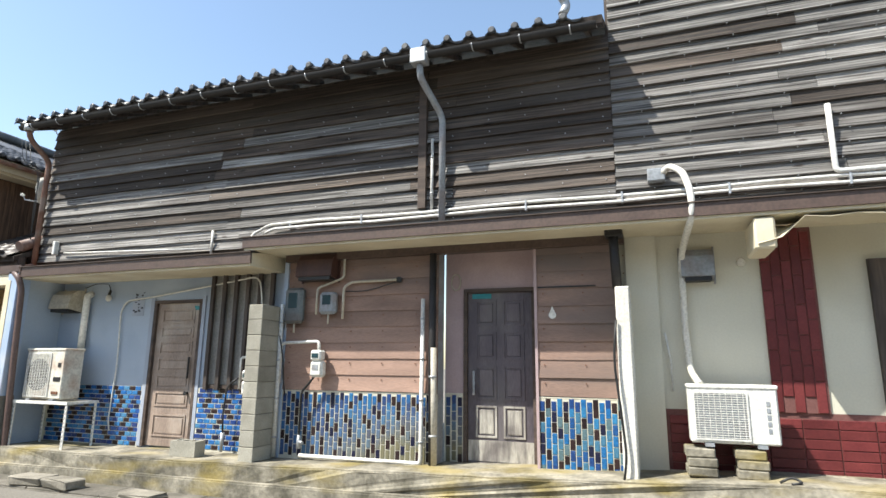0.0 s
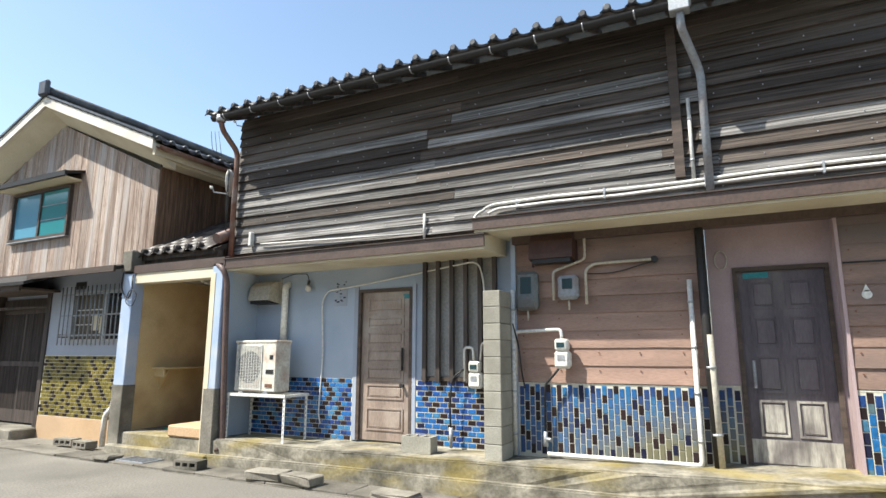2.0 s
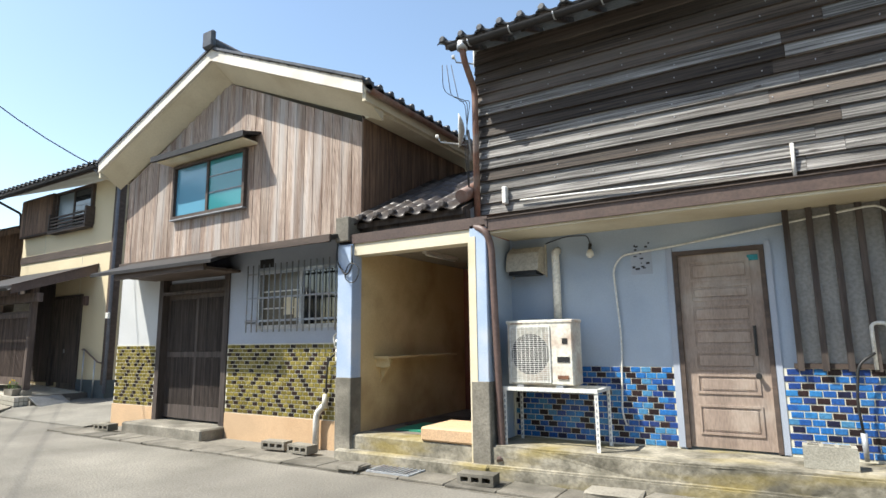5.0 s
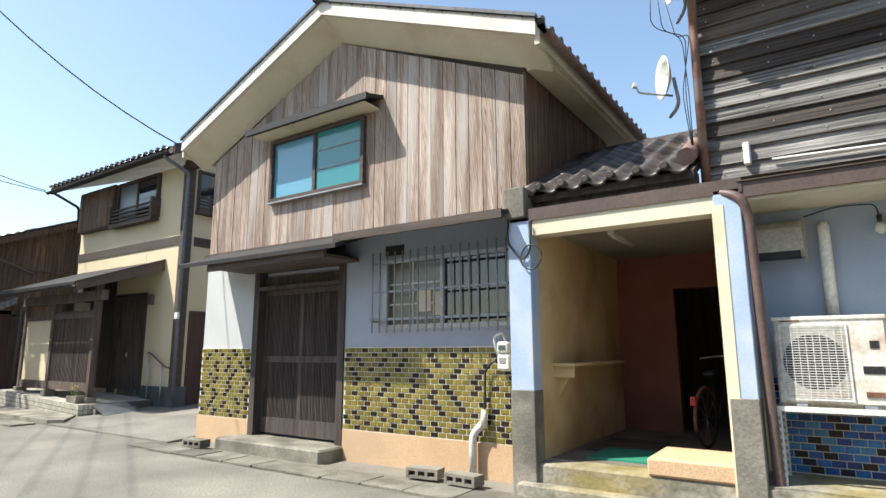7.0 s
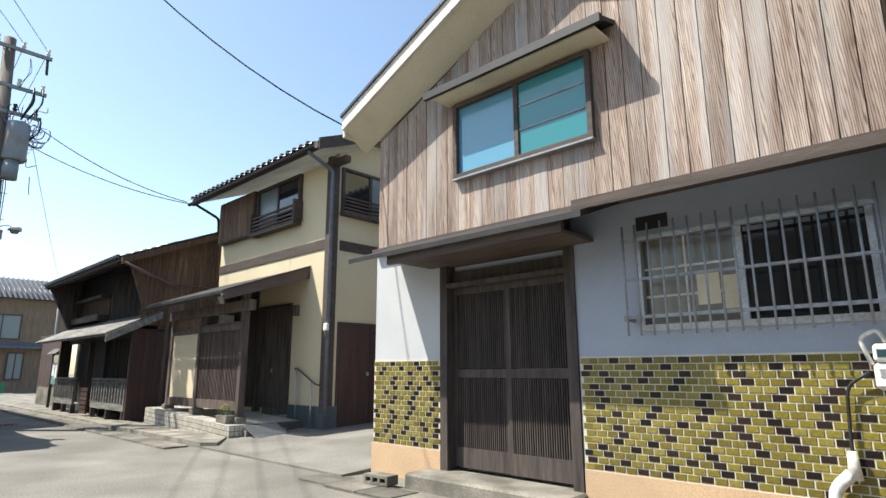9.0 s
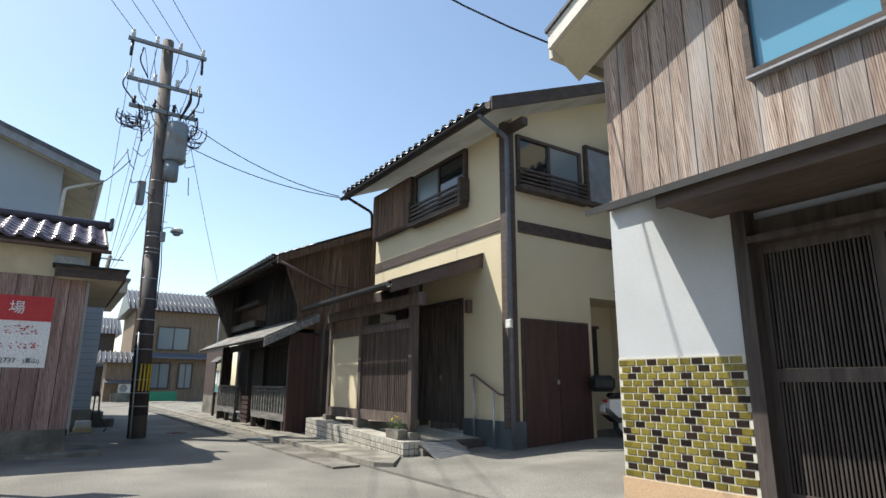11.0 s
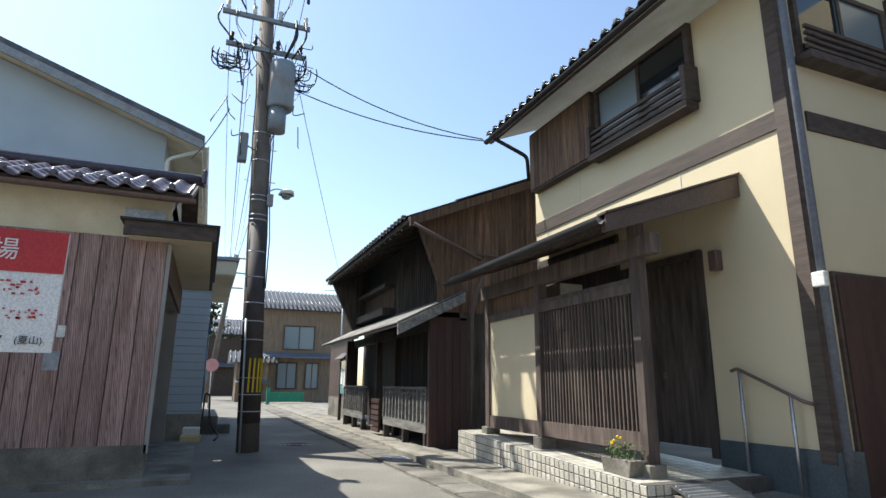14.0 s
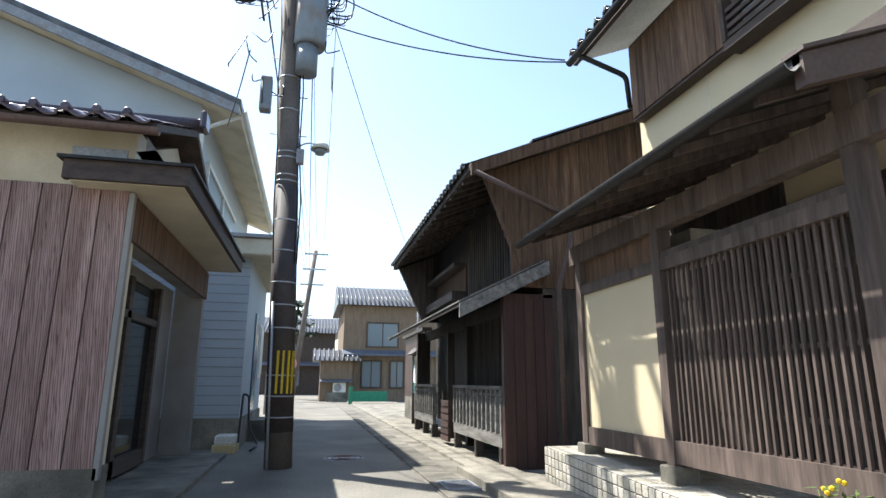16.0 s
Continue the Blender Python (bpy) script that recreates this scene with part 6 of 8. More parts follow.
# ---------------------------------------------------------------- beyond the dark house
fz = solid("wall_street", box(B(), -39.5, -36.0, 7.2, 7.35, 0.0, 0.75), CONCRETE, "low concrete wall under a timber fence", "wall", "structure")
fc = thing("fence", "tall dark red-brown boarded fence", "fence")
boards_up(fc, -39.5, -36.0, 7.25, 0.75, 2.7, 0.3, REDBROWN, "board", 0.05)
part("cap", box(B(), -39.6, -35.9, 7.1, 7.4, 2.7, 2.8), DARKWOOD, fc)
nb = thing("notice_board", "roofed wooden notice board with pale papers", "notice board")
part("panel", box(B(), -36.2, -35.3, 6.9, 6.95, 0.9, 1.95), TEALGLASS, nb)
part("roof", prism(B(), [(6.7, 2.0), (7.15, 2.0), (6.92, 2.2)], "x", -36.35, -35.15), CLAP, nb)
for x in (-36.25, -35.3):
    part("post", box(B(), x, x + 0.07, 6.88, 6.97, 0.0, 2.05), DARKWOOD, nb)
part("paper", box(box(B(), -36.1, -35.8, 6.893, 6.899, 1.2, 1.7), -35.7, -35.4, 6.893, 6.899, 1.1, 1.65), SIGNWHITE, nb)


def far_house(x0, x1, y0, y1, h, wall_mat, label, roof_mat=KAWARA, turn_gable=False):
    f = thing("house", label, "house", "houses at the end of the street")
    part("wall", box(B(), x0, x1, y0, y1, 0, h), wall_mat, f)
    ym = (y0 + y1) / 2
    if turn_gable:
        part("roof", prism(B(), [(y0 - 0.5, h - 0.1), (y1 + 0.5, h - 0.1), (ym, h + (y1 - y0) * 0.25)], "x", x0 - 0.4, x1 + 0.4), roof_mat, f)
    else:
        xm = (x0 + x1) / 2
        part("roof", prism(B(), [(x0 - 0.6, h - 0.1), (x1 + 0.6, h - 0.1), (xm, h + (x1 - x0) * 0.22)], "y", y0 - 0.5, y1 + 0.5), roof_mat, f)
        bm = B()
        for i in range(int((y1 - y0 + 1) / 0.3)):
            y = y0 - 0.4 + i * 0.3
            tube(bm, [(x1 + 0.6, y, h - 0.05), (xm, y, h + (x1 - x0) * 0.22 + 0.05)], 0.06, 5)
        tagged(part("roof_rolls", bm, roof_mat, f), kind="stuff")
    bm = B()
    for i in range(int((y1 - y0) / 0.32)):
        y = y0 + 0.1 + i * 0.32
        box(bm, x1, x1 + 0.025, y, y + 0.05, 0.3, h - 0.1)
    tagged(part("batten_rest", bm, wall_mat, f), kind="stuff")
    for za, zb, ya, yb in ((0.56, 0.8, 1.6, 3.6), (0.14, 0.4, 1.3, 2.5), (0.14, 0.4, 3.2, 4.0)):
        if y0 + yb > y1 - 0.2:
            continue
        w = part("window", box(B(), x1, x1 + 0.03, y0 + ya, y0 + yb, h * za, h * zb), FARGLASS, f)
        part("window_frame", box(box(box(box(box(B(), x1, x1 + 0.09, y0 + ya - 0.08, y0 + ya, h * za - 0.08, h * zb + 0.08), x1, x1 + 0.09, y0 + yb, y0 + yb + 0.08, h * za - 0.08, h * zb + 0.08), x1, x1 + 0.09, y0 + ya, y0 + yb, h * za - 0.08, h * za), x1, x1 + 0.09, y0 + ya, y0 + yb, h * zb, h * zb + 0.08), x1 + 0.03, x1 + 0.06, y0 + (ya + yb) / 2 - 0.03, y0 + (ya + yb) / 2 + 0.03, h * za, h * zb), DARKBEAM, w)
    part("pent_roof", prism(B(), [(x1, h * 0.5), (x1 + 0.7, h * 0.455), (x1 + 0.7, h * 0.47), (x1, h * 0.52)], "y", y0, y1), BLUEPIPE, f)
    return f


far_house(-66, -58, 6.0, 12.5, 6.3, FARWOOD, "boarded two-storey house with grey tiled roof")
far_house(-84, -76, -1.0, 6.2, 5.8, DARKBEAM, "distant dark timber house with grey tiled roof")
far_house(-60, -57, 4.6, 6.6, 2.6, FARWOOD, "low boarded lean-to at the bend")
rs = thing("round_sign", "faded pink round road sign on a post", "sign")
part("disc", tube(B(), [(-48.0, 3.0, 2.05), (-47.97, 3.0, 2.05)], 0.32, 24), FADEDPINK, rs)
part("post", tube(B(), [(-48.03, 3.0, 0.0), (-48.03, 3.0, 2.35)], 0.03, 8), GALV, rs)
bwall = thing("yard_wall", "grey rendered yard wall at the street side", "wall")
part("render_face", box(B(), -47.2, -42.6, 2.3, 2.5, 0.0, 1.5), JAMB, bwall)
part("coping", box(B(), -47.25, -42.55, 2.26, 2.54, 1.5, 1.58), CONCRETE, bwall)
nt = thing("net_fence", "low green net barrier on a post", "net")
part("net", box(B(), -52.0, -51.95, 6.3, 8.2, 0.15, 0.7), GREENNET, nt)
part("post", box(B(), -52.05, -51.9, 6.1, 6.3, 0, 0.95), GREENNET, nt)
acf = thing("air_conditioner", "distant beige outdoor air conditioning unit", "air conditioner")
part("casing", box(B(), -57.0, -56.6, 5.4, 6.2, 0.55, 1.15, 0.02), IVORYCLEAN, acf)
part("grille", tube(B(), [(-56.6, 5.7, 0.85), (-56.58, 5.7, 0.85)], 0.24, 16), GREYMETAL, acf)
part("stand", box(B(), -57.2, -56.4, 5.0, 6.3, 0.0, 0.55), CONCRETE, acf)
av = thing("antenna_mast", "thin metal antenna mast behind the fence", "antenna")
part("mast", tube(B(), [(-40.5, 7.8, 0), (-40.5, 7.8, 5.0)], 0.035, 6), GALV, av)
part("cross_bar", tube(B(), [(-40.5, 7.0, 5.0), (-40.5, 8.6, 5.0)], 0.02, 6), GALV, av)

# ---------------------------------------------------------------- left-hand houses
houseE = thing("house", "single-storey house with grained reddish boards and plum roof tiles", "house")
EX, EY = -25.22, 2.07
part("wall", box(B(), EX - 0.3, EX, -8.0, EY, 0.3, 3.75), CREAMPAINT, houseE)
part("base", box(B(), EX - 0.3, EX + 0.03, -8.0, EY + 0.03, 0.0, 0.45), CONCRETE, houseE)
eb = part("boarding", box(B(), EX, EX + 0.005, -8.0, EY, 0.45, 3.1), DARKBEAM, houseE)
boards_up(eb, -6.0, EY, EX + 0.005, 0.45, 3.1, 0.26, LHBOARD, axis="x", depth=0.018, gap=0.007)
part("corner_trim", box(B(), EX - 0.05, EX + 0.03, EY, EY + 0.05, 0.35, 3.05), JAMB, houseE)
part("street_wall", box(box(B(), -29.8, -29.6, EY - 0.45, EY, 0.0, 3.8), -29.6, EX - 0.3, EY - 0.2, EY, 2.6, 3.8), JAMB, houseE)
part("recess_wall", box(B(), -29.6, EX - 0.3, 1.45, 1.6, 0.0, 2.7), JAMB, houseE)
ed = part("door", box(B(), -28.3, -25.65, 1.6, 1.64, 0.15, 2.5), RAINGLASS, houseE, "dark glazed sliding door in a recess")
part("door_frame", box(box(box(box(box(B(), -28.42, -28.3, 1.6, 1.72, 0.1, 2.55), -25.65, -25.55, 1.6, 1.72, 0.1, 2.55), -27.05, -26.9, 1.6, 1.71, 0.1, 2.5), -28.3, -25.65, 1.6, 1.71, 1.98, 2.07), -28.3, -25.65, 1.6, 1.71, 0.1, 0.3), DARKBEAM, ed)
part("fascia_board", box(B(), -29.75, EX, EY - 0.02, EY + 0.04, 2.6, 3.05), OLDBOARD, houseE)
ec = part("corner_canopy", box(B(), -29.6, EX + 0.25, 1.6, EY + 0.55, 3.07, 3.14), SOFFIT, houseE)
part("fascia", box(box(B(), EX + 0.22, EX + 0.3, 1.55, EY + 0.6, 3.08, 3.27), -29.6, EX + 0.22, EY + 0.54, EY + 0.6, 3.08, 3.27), DARKBEAM, ec)
part("cover", box(B(), -29.65, EX + 0.34, 1.5, EY + 0.64, 3.27, 3.3), BLACKPVC, ec)
part("vent", box(B(), EX, EX + 0.03, 1.5, 2.0, 3.36, 3.5), GALV, houseE)
part("street_gable", prism(B(), [(EX, 3.5), (EX - 1.6, 4.2), (EX - 3.2, 3.5)], "y", EY - 0.15, EY), CREAMPAINT, houseE)
ER = lambda x: 3.66 + (EX + 0.3 - x) * 0.4
re_ = part("roof", prism(B(), [(EX + 0.3, 3.62), (EX - 1.5, 4.34), (EX - 3.6, 3.5), (EX - 3.6, 3.58), (EX - 1.5, 4.43), (EX + 0.3, 3.7)], "y", -8.0, EY + 0.25), DARKBEAM, houseE)
tiled_roof(re_, KAWARAPURPLE, -8.0, EY + 0.3, (EX + 0.34, 0, 3.7), None, 1.95, 21.8, face=90, limit=300, row=0.27)
eave_caps(re_, KAWARAPURPLE, -8.0, EY + 0.3, (EX + 0.36, 0, 3.72), face=90)
part("ridge", tube(B(), [(EX - 1.5, -8, 4.5), (EX - 1.5, EY + 0.3, 4.5)], 0.1, 10), KAWARAPURPLE, houseE)
part("ridge_end", box(B(), EX - 1.64, EX - 1.36, EY + 0.28, EY + 0.36, 4.42, 4.68, 0.03), KAWARAPURPLE, houseE)
gutter(houseE, [(EX + 0.4, -8.0, 3.62), (EX + 0.4, EY + 0.3, 3.6)], 0.06, BROWNPVC)
part("switch_box", box(B(), EX + 0.02, EX + 0.05, 0.95, 1.04, 1.75, 1.9, 0.008), IVORYCLEAN, houseE)
part("meter_plate", box(B(), EX + 0.02, EX + 0.035, 0.85, 1.02, 1.35, 1.58), GREYMETAL, houseE)
solid("pavement", box(B(), -29.8, -24.9, 1.0, 2.65, -0.1, 0.06), CONCRETE, "dark concrete threshold before the recessed door", "pavement", "structure")

houseF = thing("house", "tall pale siding house with dark roof and low porch", "house")
FG = lambda y: 7.05 + (2.1 - y) * 0.365
part("wall", prism(B(), [(-10.0, 0.0), (1.25, 0.0), (1.25, FG(1.25) - 0.1), (-6.0, FG(-6.0) - 0.1), (-10.0, FG(-6.0) - 1.5)], "x", -42.0, -31.9), WHSIDING, houseF, "pale blue-grey siding gable")
part("roof", prism(B(), [(2.1, 6.95), (-6.0, FG(-6.0) - 0.05), (-6.0, FG(-6.0) + 0.08), (2.12, 7.08)], "x", -42.4, -31.35), CREAMPAINT, houseF)
part("roof_cover", prism(B(), [(2.15, 7.06), (-6.0, FG(-6.0) + 0.08), (-6.0, FG(-6.0) + 0.2), (2.15, 7.2)], "x", -42.4, -31.3), KAWARA, houseF)
part("verge_board", prism(B(), [(2.12, 6.85), (-6.0, FG(-6.0) - 0.15), (-6.0, FG(-6.0) + 0.06), (2.12, 7.06)], "x", -31.35, -31.28), GREYMETAL, houseF)
gutter(houseF, [(-42.0, 2.2, 7.0), (-31.4, 2.2, 7.0)], 0.07, IVORYCLEAN)
part("downpipe", tube(B(), bend([(-31.6, 2.15, 6.95), (-31.7, 1.35, 6.6), (-31.8, 1.3, 4.2)], 0.1), 0.045, 8), IVORYCLEAN, houseF)
fw = part("window", box(B(), -38.0, -33.0, 1.25, 1.28, 4.6, 6.2), FROSTGLASS, houseF)
part("window_frame", box(box(box(box(B(), -38.1, -32.9, 1.25, 1.34, 6.2, 6.3), -38.1, -32.9, 1.25, 1.34, 4.5, 4.6), -33.0, -32.9, 1.25, 1.34, 4.6, 6.2), -35.5, -35.4, 1.25, 1.34, 4.6, 6.2), IVORYCLEAN, fw)
ann = part("porch_block", box(B(), -35.2, -30.9, -3.0, 2.68, 0.55, 3.6), WHSIDING, houseF, "low siding porch block")
part("porch_roof", box(B(), -35.6, -30.55, -3.0, 3.15, 3.6, 3.95, 0.03), SOFFIT, ann)
part("porch_roof_edge", box(B(), -35.65, -30.5, -3.0, 3.2, 3.95, 4.02), GREYMETAL, ann)
part("porch_base", box(B(), -35.25, -30.85, -3.0, 2.72, 0.0, 0.55), CONCRETE, ann)
bm = B()
for i in range(17):
    box(bm, -30.9, -30.893, -3.0, 2.68, 0.6 + i * 0.175, 0.615 + i * 0.175)
part("siding_lines", bm, GREYMETAL, ann)
part("side_door", box(B(), -33.4, -32.6, 2.68, 2.71, 0.6, 2.7), SCOOTBLUE, ann, "blue side door")
part("side_window", box(box(B(), -34.8, -34.0, 2.68, 2.72, 1.4, 2.5), -34.9, -33.9, 2.68, 2.7, 1.3, 2.6), IVORYCLEAN, ann)
fs = thing("door_steps", "two small concrete steps by the side door", "steps")
part("step", box(B(), -33.6, -32.4, 2.7, 3.1, 0.0, 0.42, 0.01), CONCRETE, fs)
part("step", box(B(), -33.5, -32.5, 3.1, 3.4, 0.0, 0.22, 0.01), CONCRETE, fs)
cr = thing("crate", "pale plastic crates stacked by the porch wall", "crate", at=(-30.4, 2.55, 0))
part("crate_body", box(B(), -0.25, 0.25, -0.2, 0.2, 0.0, 0.14, 0.01), YELLOWWALL, cr)
part("crate_top", box(B(), -0.2, 0.2, -0.17, 0.17, 0.14, 0.3, 0.02), IVORYCLEAN, cr)
hs_ = thing("garden_hose", "dark hose looped over a tap", "hose")
part("loop", tube(B(), bend([(-30.6, 2.72, 0.05), (-30.62, 2.74, 0.5), (-30.7, 2.75, 1.0), (-30.75, 2.85, 0.95), (-30.72, 2.88, 0.4), (-30.5, 3.1, 0.1), (-30.0, 3.0, 0.06)], 0.15), 0.02, 6), BLACKPLASTIC, hs_)

# parking sign
sg = thing("parking_sign", "white and red parking sign board on a rusty post", "sign")
part("board", box(B(), -21.7, -21.67, -0.2, 1.66, 1.42, 2.3), SIGNWHITE, sg)
part("red_field", box(B(), -21.667, -21.662, -0.2, 1.66, 1.99, 2.3), REDPAINT, sg, "red upper field")
part("post", box(B(), -21.78, -21.7, 1.02, 1.12, 0.0, 2.25), RUST, sg)


def letters(text, size, y, z, material, parent, name="lettering"):
    c = bpy.data.curves.new(name, "FONT")
    c.body, c.size, c.extrude, c.align_x, c.align_y = text, size, 0.002, "RIGHT", "CENTER"
    tmp = bpy.data.objects.new(name, c)
    scene.collection.objects.link(tmp)
    bpy.context.view_layer.update()
    me = bpy.data.meshes.new_from_object(tmp.evaluated_get(bpy.context.evaluated_depsgraph_get()))
    bpy.data.objects.remove(tmp)
    me.materials.append(material)
    ob = new(name, me)
    ob.parent = parent
    ob.matrix_basis = pose(-21.658, y, z, 90, 0, 90)
    return ob


letters("車　場", 0.17, 1.37, 2.14, SIGNWHITE, sg)
letters("0776-81-2737", 0.085, 1.36, 1.5, SIGNBLACK, sg)
letters("先", 0.08, 0.87, 1.5, SIGNBLACK, sg)
letters("(夏山)", 0.065, 1.6, 1.5, SIGNBLACK, sg)
bm = B()
random.seed(9)
for r in (1.87, 1.69):
    for i in range(110):
        y = random.uniform(0.0, 1.56)
        z = r + random.uniform(-0.05, 0.045)
        box(bm, -21.665, -21.66, y, y + random.uniform(0.008, 0.03), z, z + random.uniform(0.006, 0.018))
part("faded_print", bm, REDPAINT, sg, "broken faded red print")
lw = thing("low_wall", "low mossy concrete wall end beside the parking lot", "wall")
part("block", box(B(), -21.9, -21.4, -1.5, 1.25, 0.0, 0.28, 0.02), MOSSY, lw)

# ---------------------------------------------------------------- utility pole
up = thing("utility_pole", "dark weathered concrete utility pole with transformer and crossarms", "utility pole")
PX, PY = -28.3, 3.55
def pp(z):
    return PX - 0.012 * z, PY - 0.036 * z


part("shaft", tube(B(), [(*pp(0), 0), (*pp(4.4), 4.4), (*pp(10.2), 10.2)], [0.2, 0.18, 0.14], 16), POLE, up)
part("sleeve", tube(B(), [(*pp(0.5), 0.5), (*pp(4.3), 4.3)], [0.206, 0.188], 16), POLEWRAP, up, "dark wrap with fixing bands")
for z in (0.7, 1.0, 1.3, 2.0, 2.35, 2.7, 3.2, 3.7, 4.35, 4.45, 4.75, 4.85, 5.6, 6.2):
    part("band", tube(B(), [(*pp(z), z), (*pp(z), z + 0.02)], 0.215 - 0.006 * z, 16), GALV, up)
bm = box(B(), -0.012, 0.012, -0.016, 0.016, 0, 0.62)
me = mesh_of("guard_strip", bm, YELLOWPLATE)
for k in range(4):
    a = radians(-15 + k * 22)
    ob = new("guard_strip", me)
    ob.parent = up
    ob.matrix_basis = pose(pp(1.1)[0] + 0.205 * math.cos(a), pp(1.1)[1] + 0.205 * math.sin(a), 1.05, 0, 0, math.degrees(a))
part("conduit", tube(B(), [(PX + 0.16, PY - 0.15, 0), (pp(2.4)[0] + 0.16, pp(2.4)[1] - 0.14, 2.4)], 0.022, 6), GALV, up)
for z, w in ((9.85, 0.95), (8.75, 0.9), (8.02, 0.8)):
    x, y = pp(z)
    arm = part("crossarm", box(B(), x + 0.12, x + 0.2, y - w, y + w, z, z + 0.09), TRAFO, up)
    for k in range(4):
        yy = y - w + 0.1 + k * (2 * w - 0.2) / 3
        part("insulator", tube(B(), [(x + 0.16, yy, z + 0.09), (x + 0.16, yy, z + 0.16), (x + 0.16, yy, z + 0.2), (x + 0.16, yy, z + 0.3)], [0.02, 0.06, 0.035, 0.05], 8), OFFWHITE if z > 8.5 else BLACKPLASTIC, arm)
        if k in (0, 3) and z > 9:
            part("insulator", tube(B(), [(x + 0.16, yy, z), (x + 0.3, yy, z - 0.5)], 0.035, 8), BLACKPLASTIC, arm)
x, y = pp(7.3)
tr = part("transformer", tube(B(), [(x + 0.2, y + 0.34, 6.75), (x + 0.2, y + 0.34, 6.8), (x + 0.2, y + 0.34, 7.75), (x + 0.2, y + 0.34, 7.8)], [0.24, 0.27, 0.27, 0.24], 20), TRAFO, up, "pale grey drum transformer")
part("lower_drum", tube(B(), [(x + 0.2, y + 0.3, 6.25), (x + 0.2, y + 0.3, 6.75)], 0.18, 16), TRAFO, tr)
part("switch_box", box(B(), x + 0.1, x + 0.3, y - 0.4, y - 0.22, 5.5, 6.1, 0.02), TRAFO, up)
bm = B()
random.seed(3)
for i in range(44):
    cy, cz = ((-0.66, 7.72), (0.72, 7.5), (-0.62, 7.65), (0.66, 7.75))[i % 4]
    c = Vector((pp(cz)[0] + random.uniform(0.1, 0.35), pp(cz)[1] + cy + random.uniform(-0.2, 0.2), cz + random.uniform(-0.2, 0.15)))
    ra, rb_, t0, t1 = random.uniform(0.08, 0.28), random.uniform(0.1, 0.3), random.uniform(2.6, 3.6), random.uniform(5.2, 7.4)
    tube(bm, [c + Vector((0.04 * math.sin(3 * a), ra * math.cos(a), rb_ * math.sin(a))) for a in (t0 + (t1 - t0) * k / 12 for k in range(13))], random.choice((0.006, 0.008, 0.013)), 5)
for i in range(16):
    yy = random.choice((-0.85, -0.6, -0.35, 0.4, 0.62, 0.8)) + random.uniform(-0.06, 0.06)
    z = random.choice((9.7, 8.9, 8.1))
    x = pp(z)[0] + 0.22
    tube(bm, bend([(x, pp(z)[1] + yy, z), (x + 0.05, pp(z)[1] + yy + random.uniform(-0.1, 0.1), z - 0.4), (x, pp(z)[1] + yy * 0.7, z - random.uniform(0.6, 1.0))], 0.15), random.choice((0.008, 0.02)), 5)
for i in range(30):
    z = random.uniform(7.6, 8.4) if i % 3 else random.uniform(6.0, 7.5)
    a = Vector((pp(z)[0] + random.uniform(0.1, 0.3), pp(z)[1] + random.uniform(-0.75, 0.75), z))
    b = a + Vector((random.uniform(-0.1, 0.2), random.uniform(-0.4, 0.4), random.uniform(-0.6, 0.2)))
    m_ = (a + b) / 2 + Vector((0.05, random.uniform(-0.15, 0.15), -random.uniform(0.1, 0.4)))
    tube(bm, bend([a, m_, b], 0.3, 5), 0.011, 5)
for k, dy in enumerate((-0.17, 0.17, 0.21)):
    tube(bm, [(pp(z)[0] + 0.12, pp(z)[1] + dy + 0.02 * math.sin(z * 3 + k), z) for z in (3.0, 4, 5, 6, 7, 8)], 0.012, 5)
tagged(part("lead_tangle", bm, BLACKPLASTIC, up), kind="stuff")
part("step_bolt", tube(tube(tube(B(), [(pp(5.2)[0], pp(5.2)[1] - 0.3, 5.2), (pp(5.2)[0], pp(5.2)[1] + 0.3, 5.2)], 0.01, 5), [(pp(5.9)[0], pp(5.9)[1] - 0.3, 5.9), (pp(5.9)[0], pp(5.9)[1] + 0.3, 5.9)], 0.01, 5), [(pp(6.6)[0], pp(6.6)[1] - 0.3, 6.6), (pp(6.6)[0], pp(6.6)[1] + 0.3, 6.6)], 0.01, 5), GALV, up)
sl = thing("street_lamp", "small street lamp with a pale hood on an arm", "street lamp")
x, y = pp(4.95)
part("arm", tube(B(), bend([(x + 0.1, y + 0.15, 4.95), (x + 0.12, y + 0.3, 5.05), (x + 0.14, y + 0.5, 5.02)], 0.08), 0.014, 6), GALV, sl)
part("hood", tube(B(), [(x + 0.14, y + 0.5, 5.06), (x + 0.14, y + 0.52, 5.0), (x + 0.14, y + 0.52, 4.93)], [0.03, 0.14, 0.16], 14), OFFWHITE, sl)
part("lens", tube(B(), [(x + 0.14, y + 0.52, 4.93), (x + 0.14, y + 0.52, 4.85)], [0.12, 0.07], 14), FROSTGLASS, sl)
part("box", box(B(), x + 0.1, x + 0.2, y + 0.15, y + 0.27, 4.65, 4.9, 0.01), GREYMETAL, sl)

pole2 = thing("utility_pole", "distant leaning utility pole with crossarms", "utility pole")
part("shaft", tube(B(), [(-56, 2.9, 0), (-56.5, 3.9, 9.5)], [0.2, 0.13], 10), POLE, pole2)
for z in (7.2, 8.2, 9.2):
    part("crossarm", box(B(), -56.4, -56.3, 3.0 + (z - 7) * 0.1, 4.5 + (z - 7) * 0.1, z, z + 0.1), GALV, pole2)

# wires
def wire(pts, label, r=0.012):
    w = thing("cable", label, "cable")
    part("strand", tube(B(), pts, r, 5), BLACKPLASTIC, w)


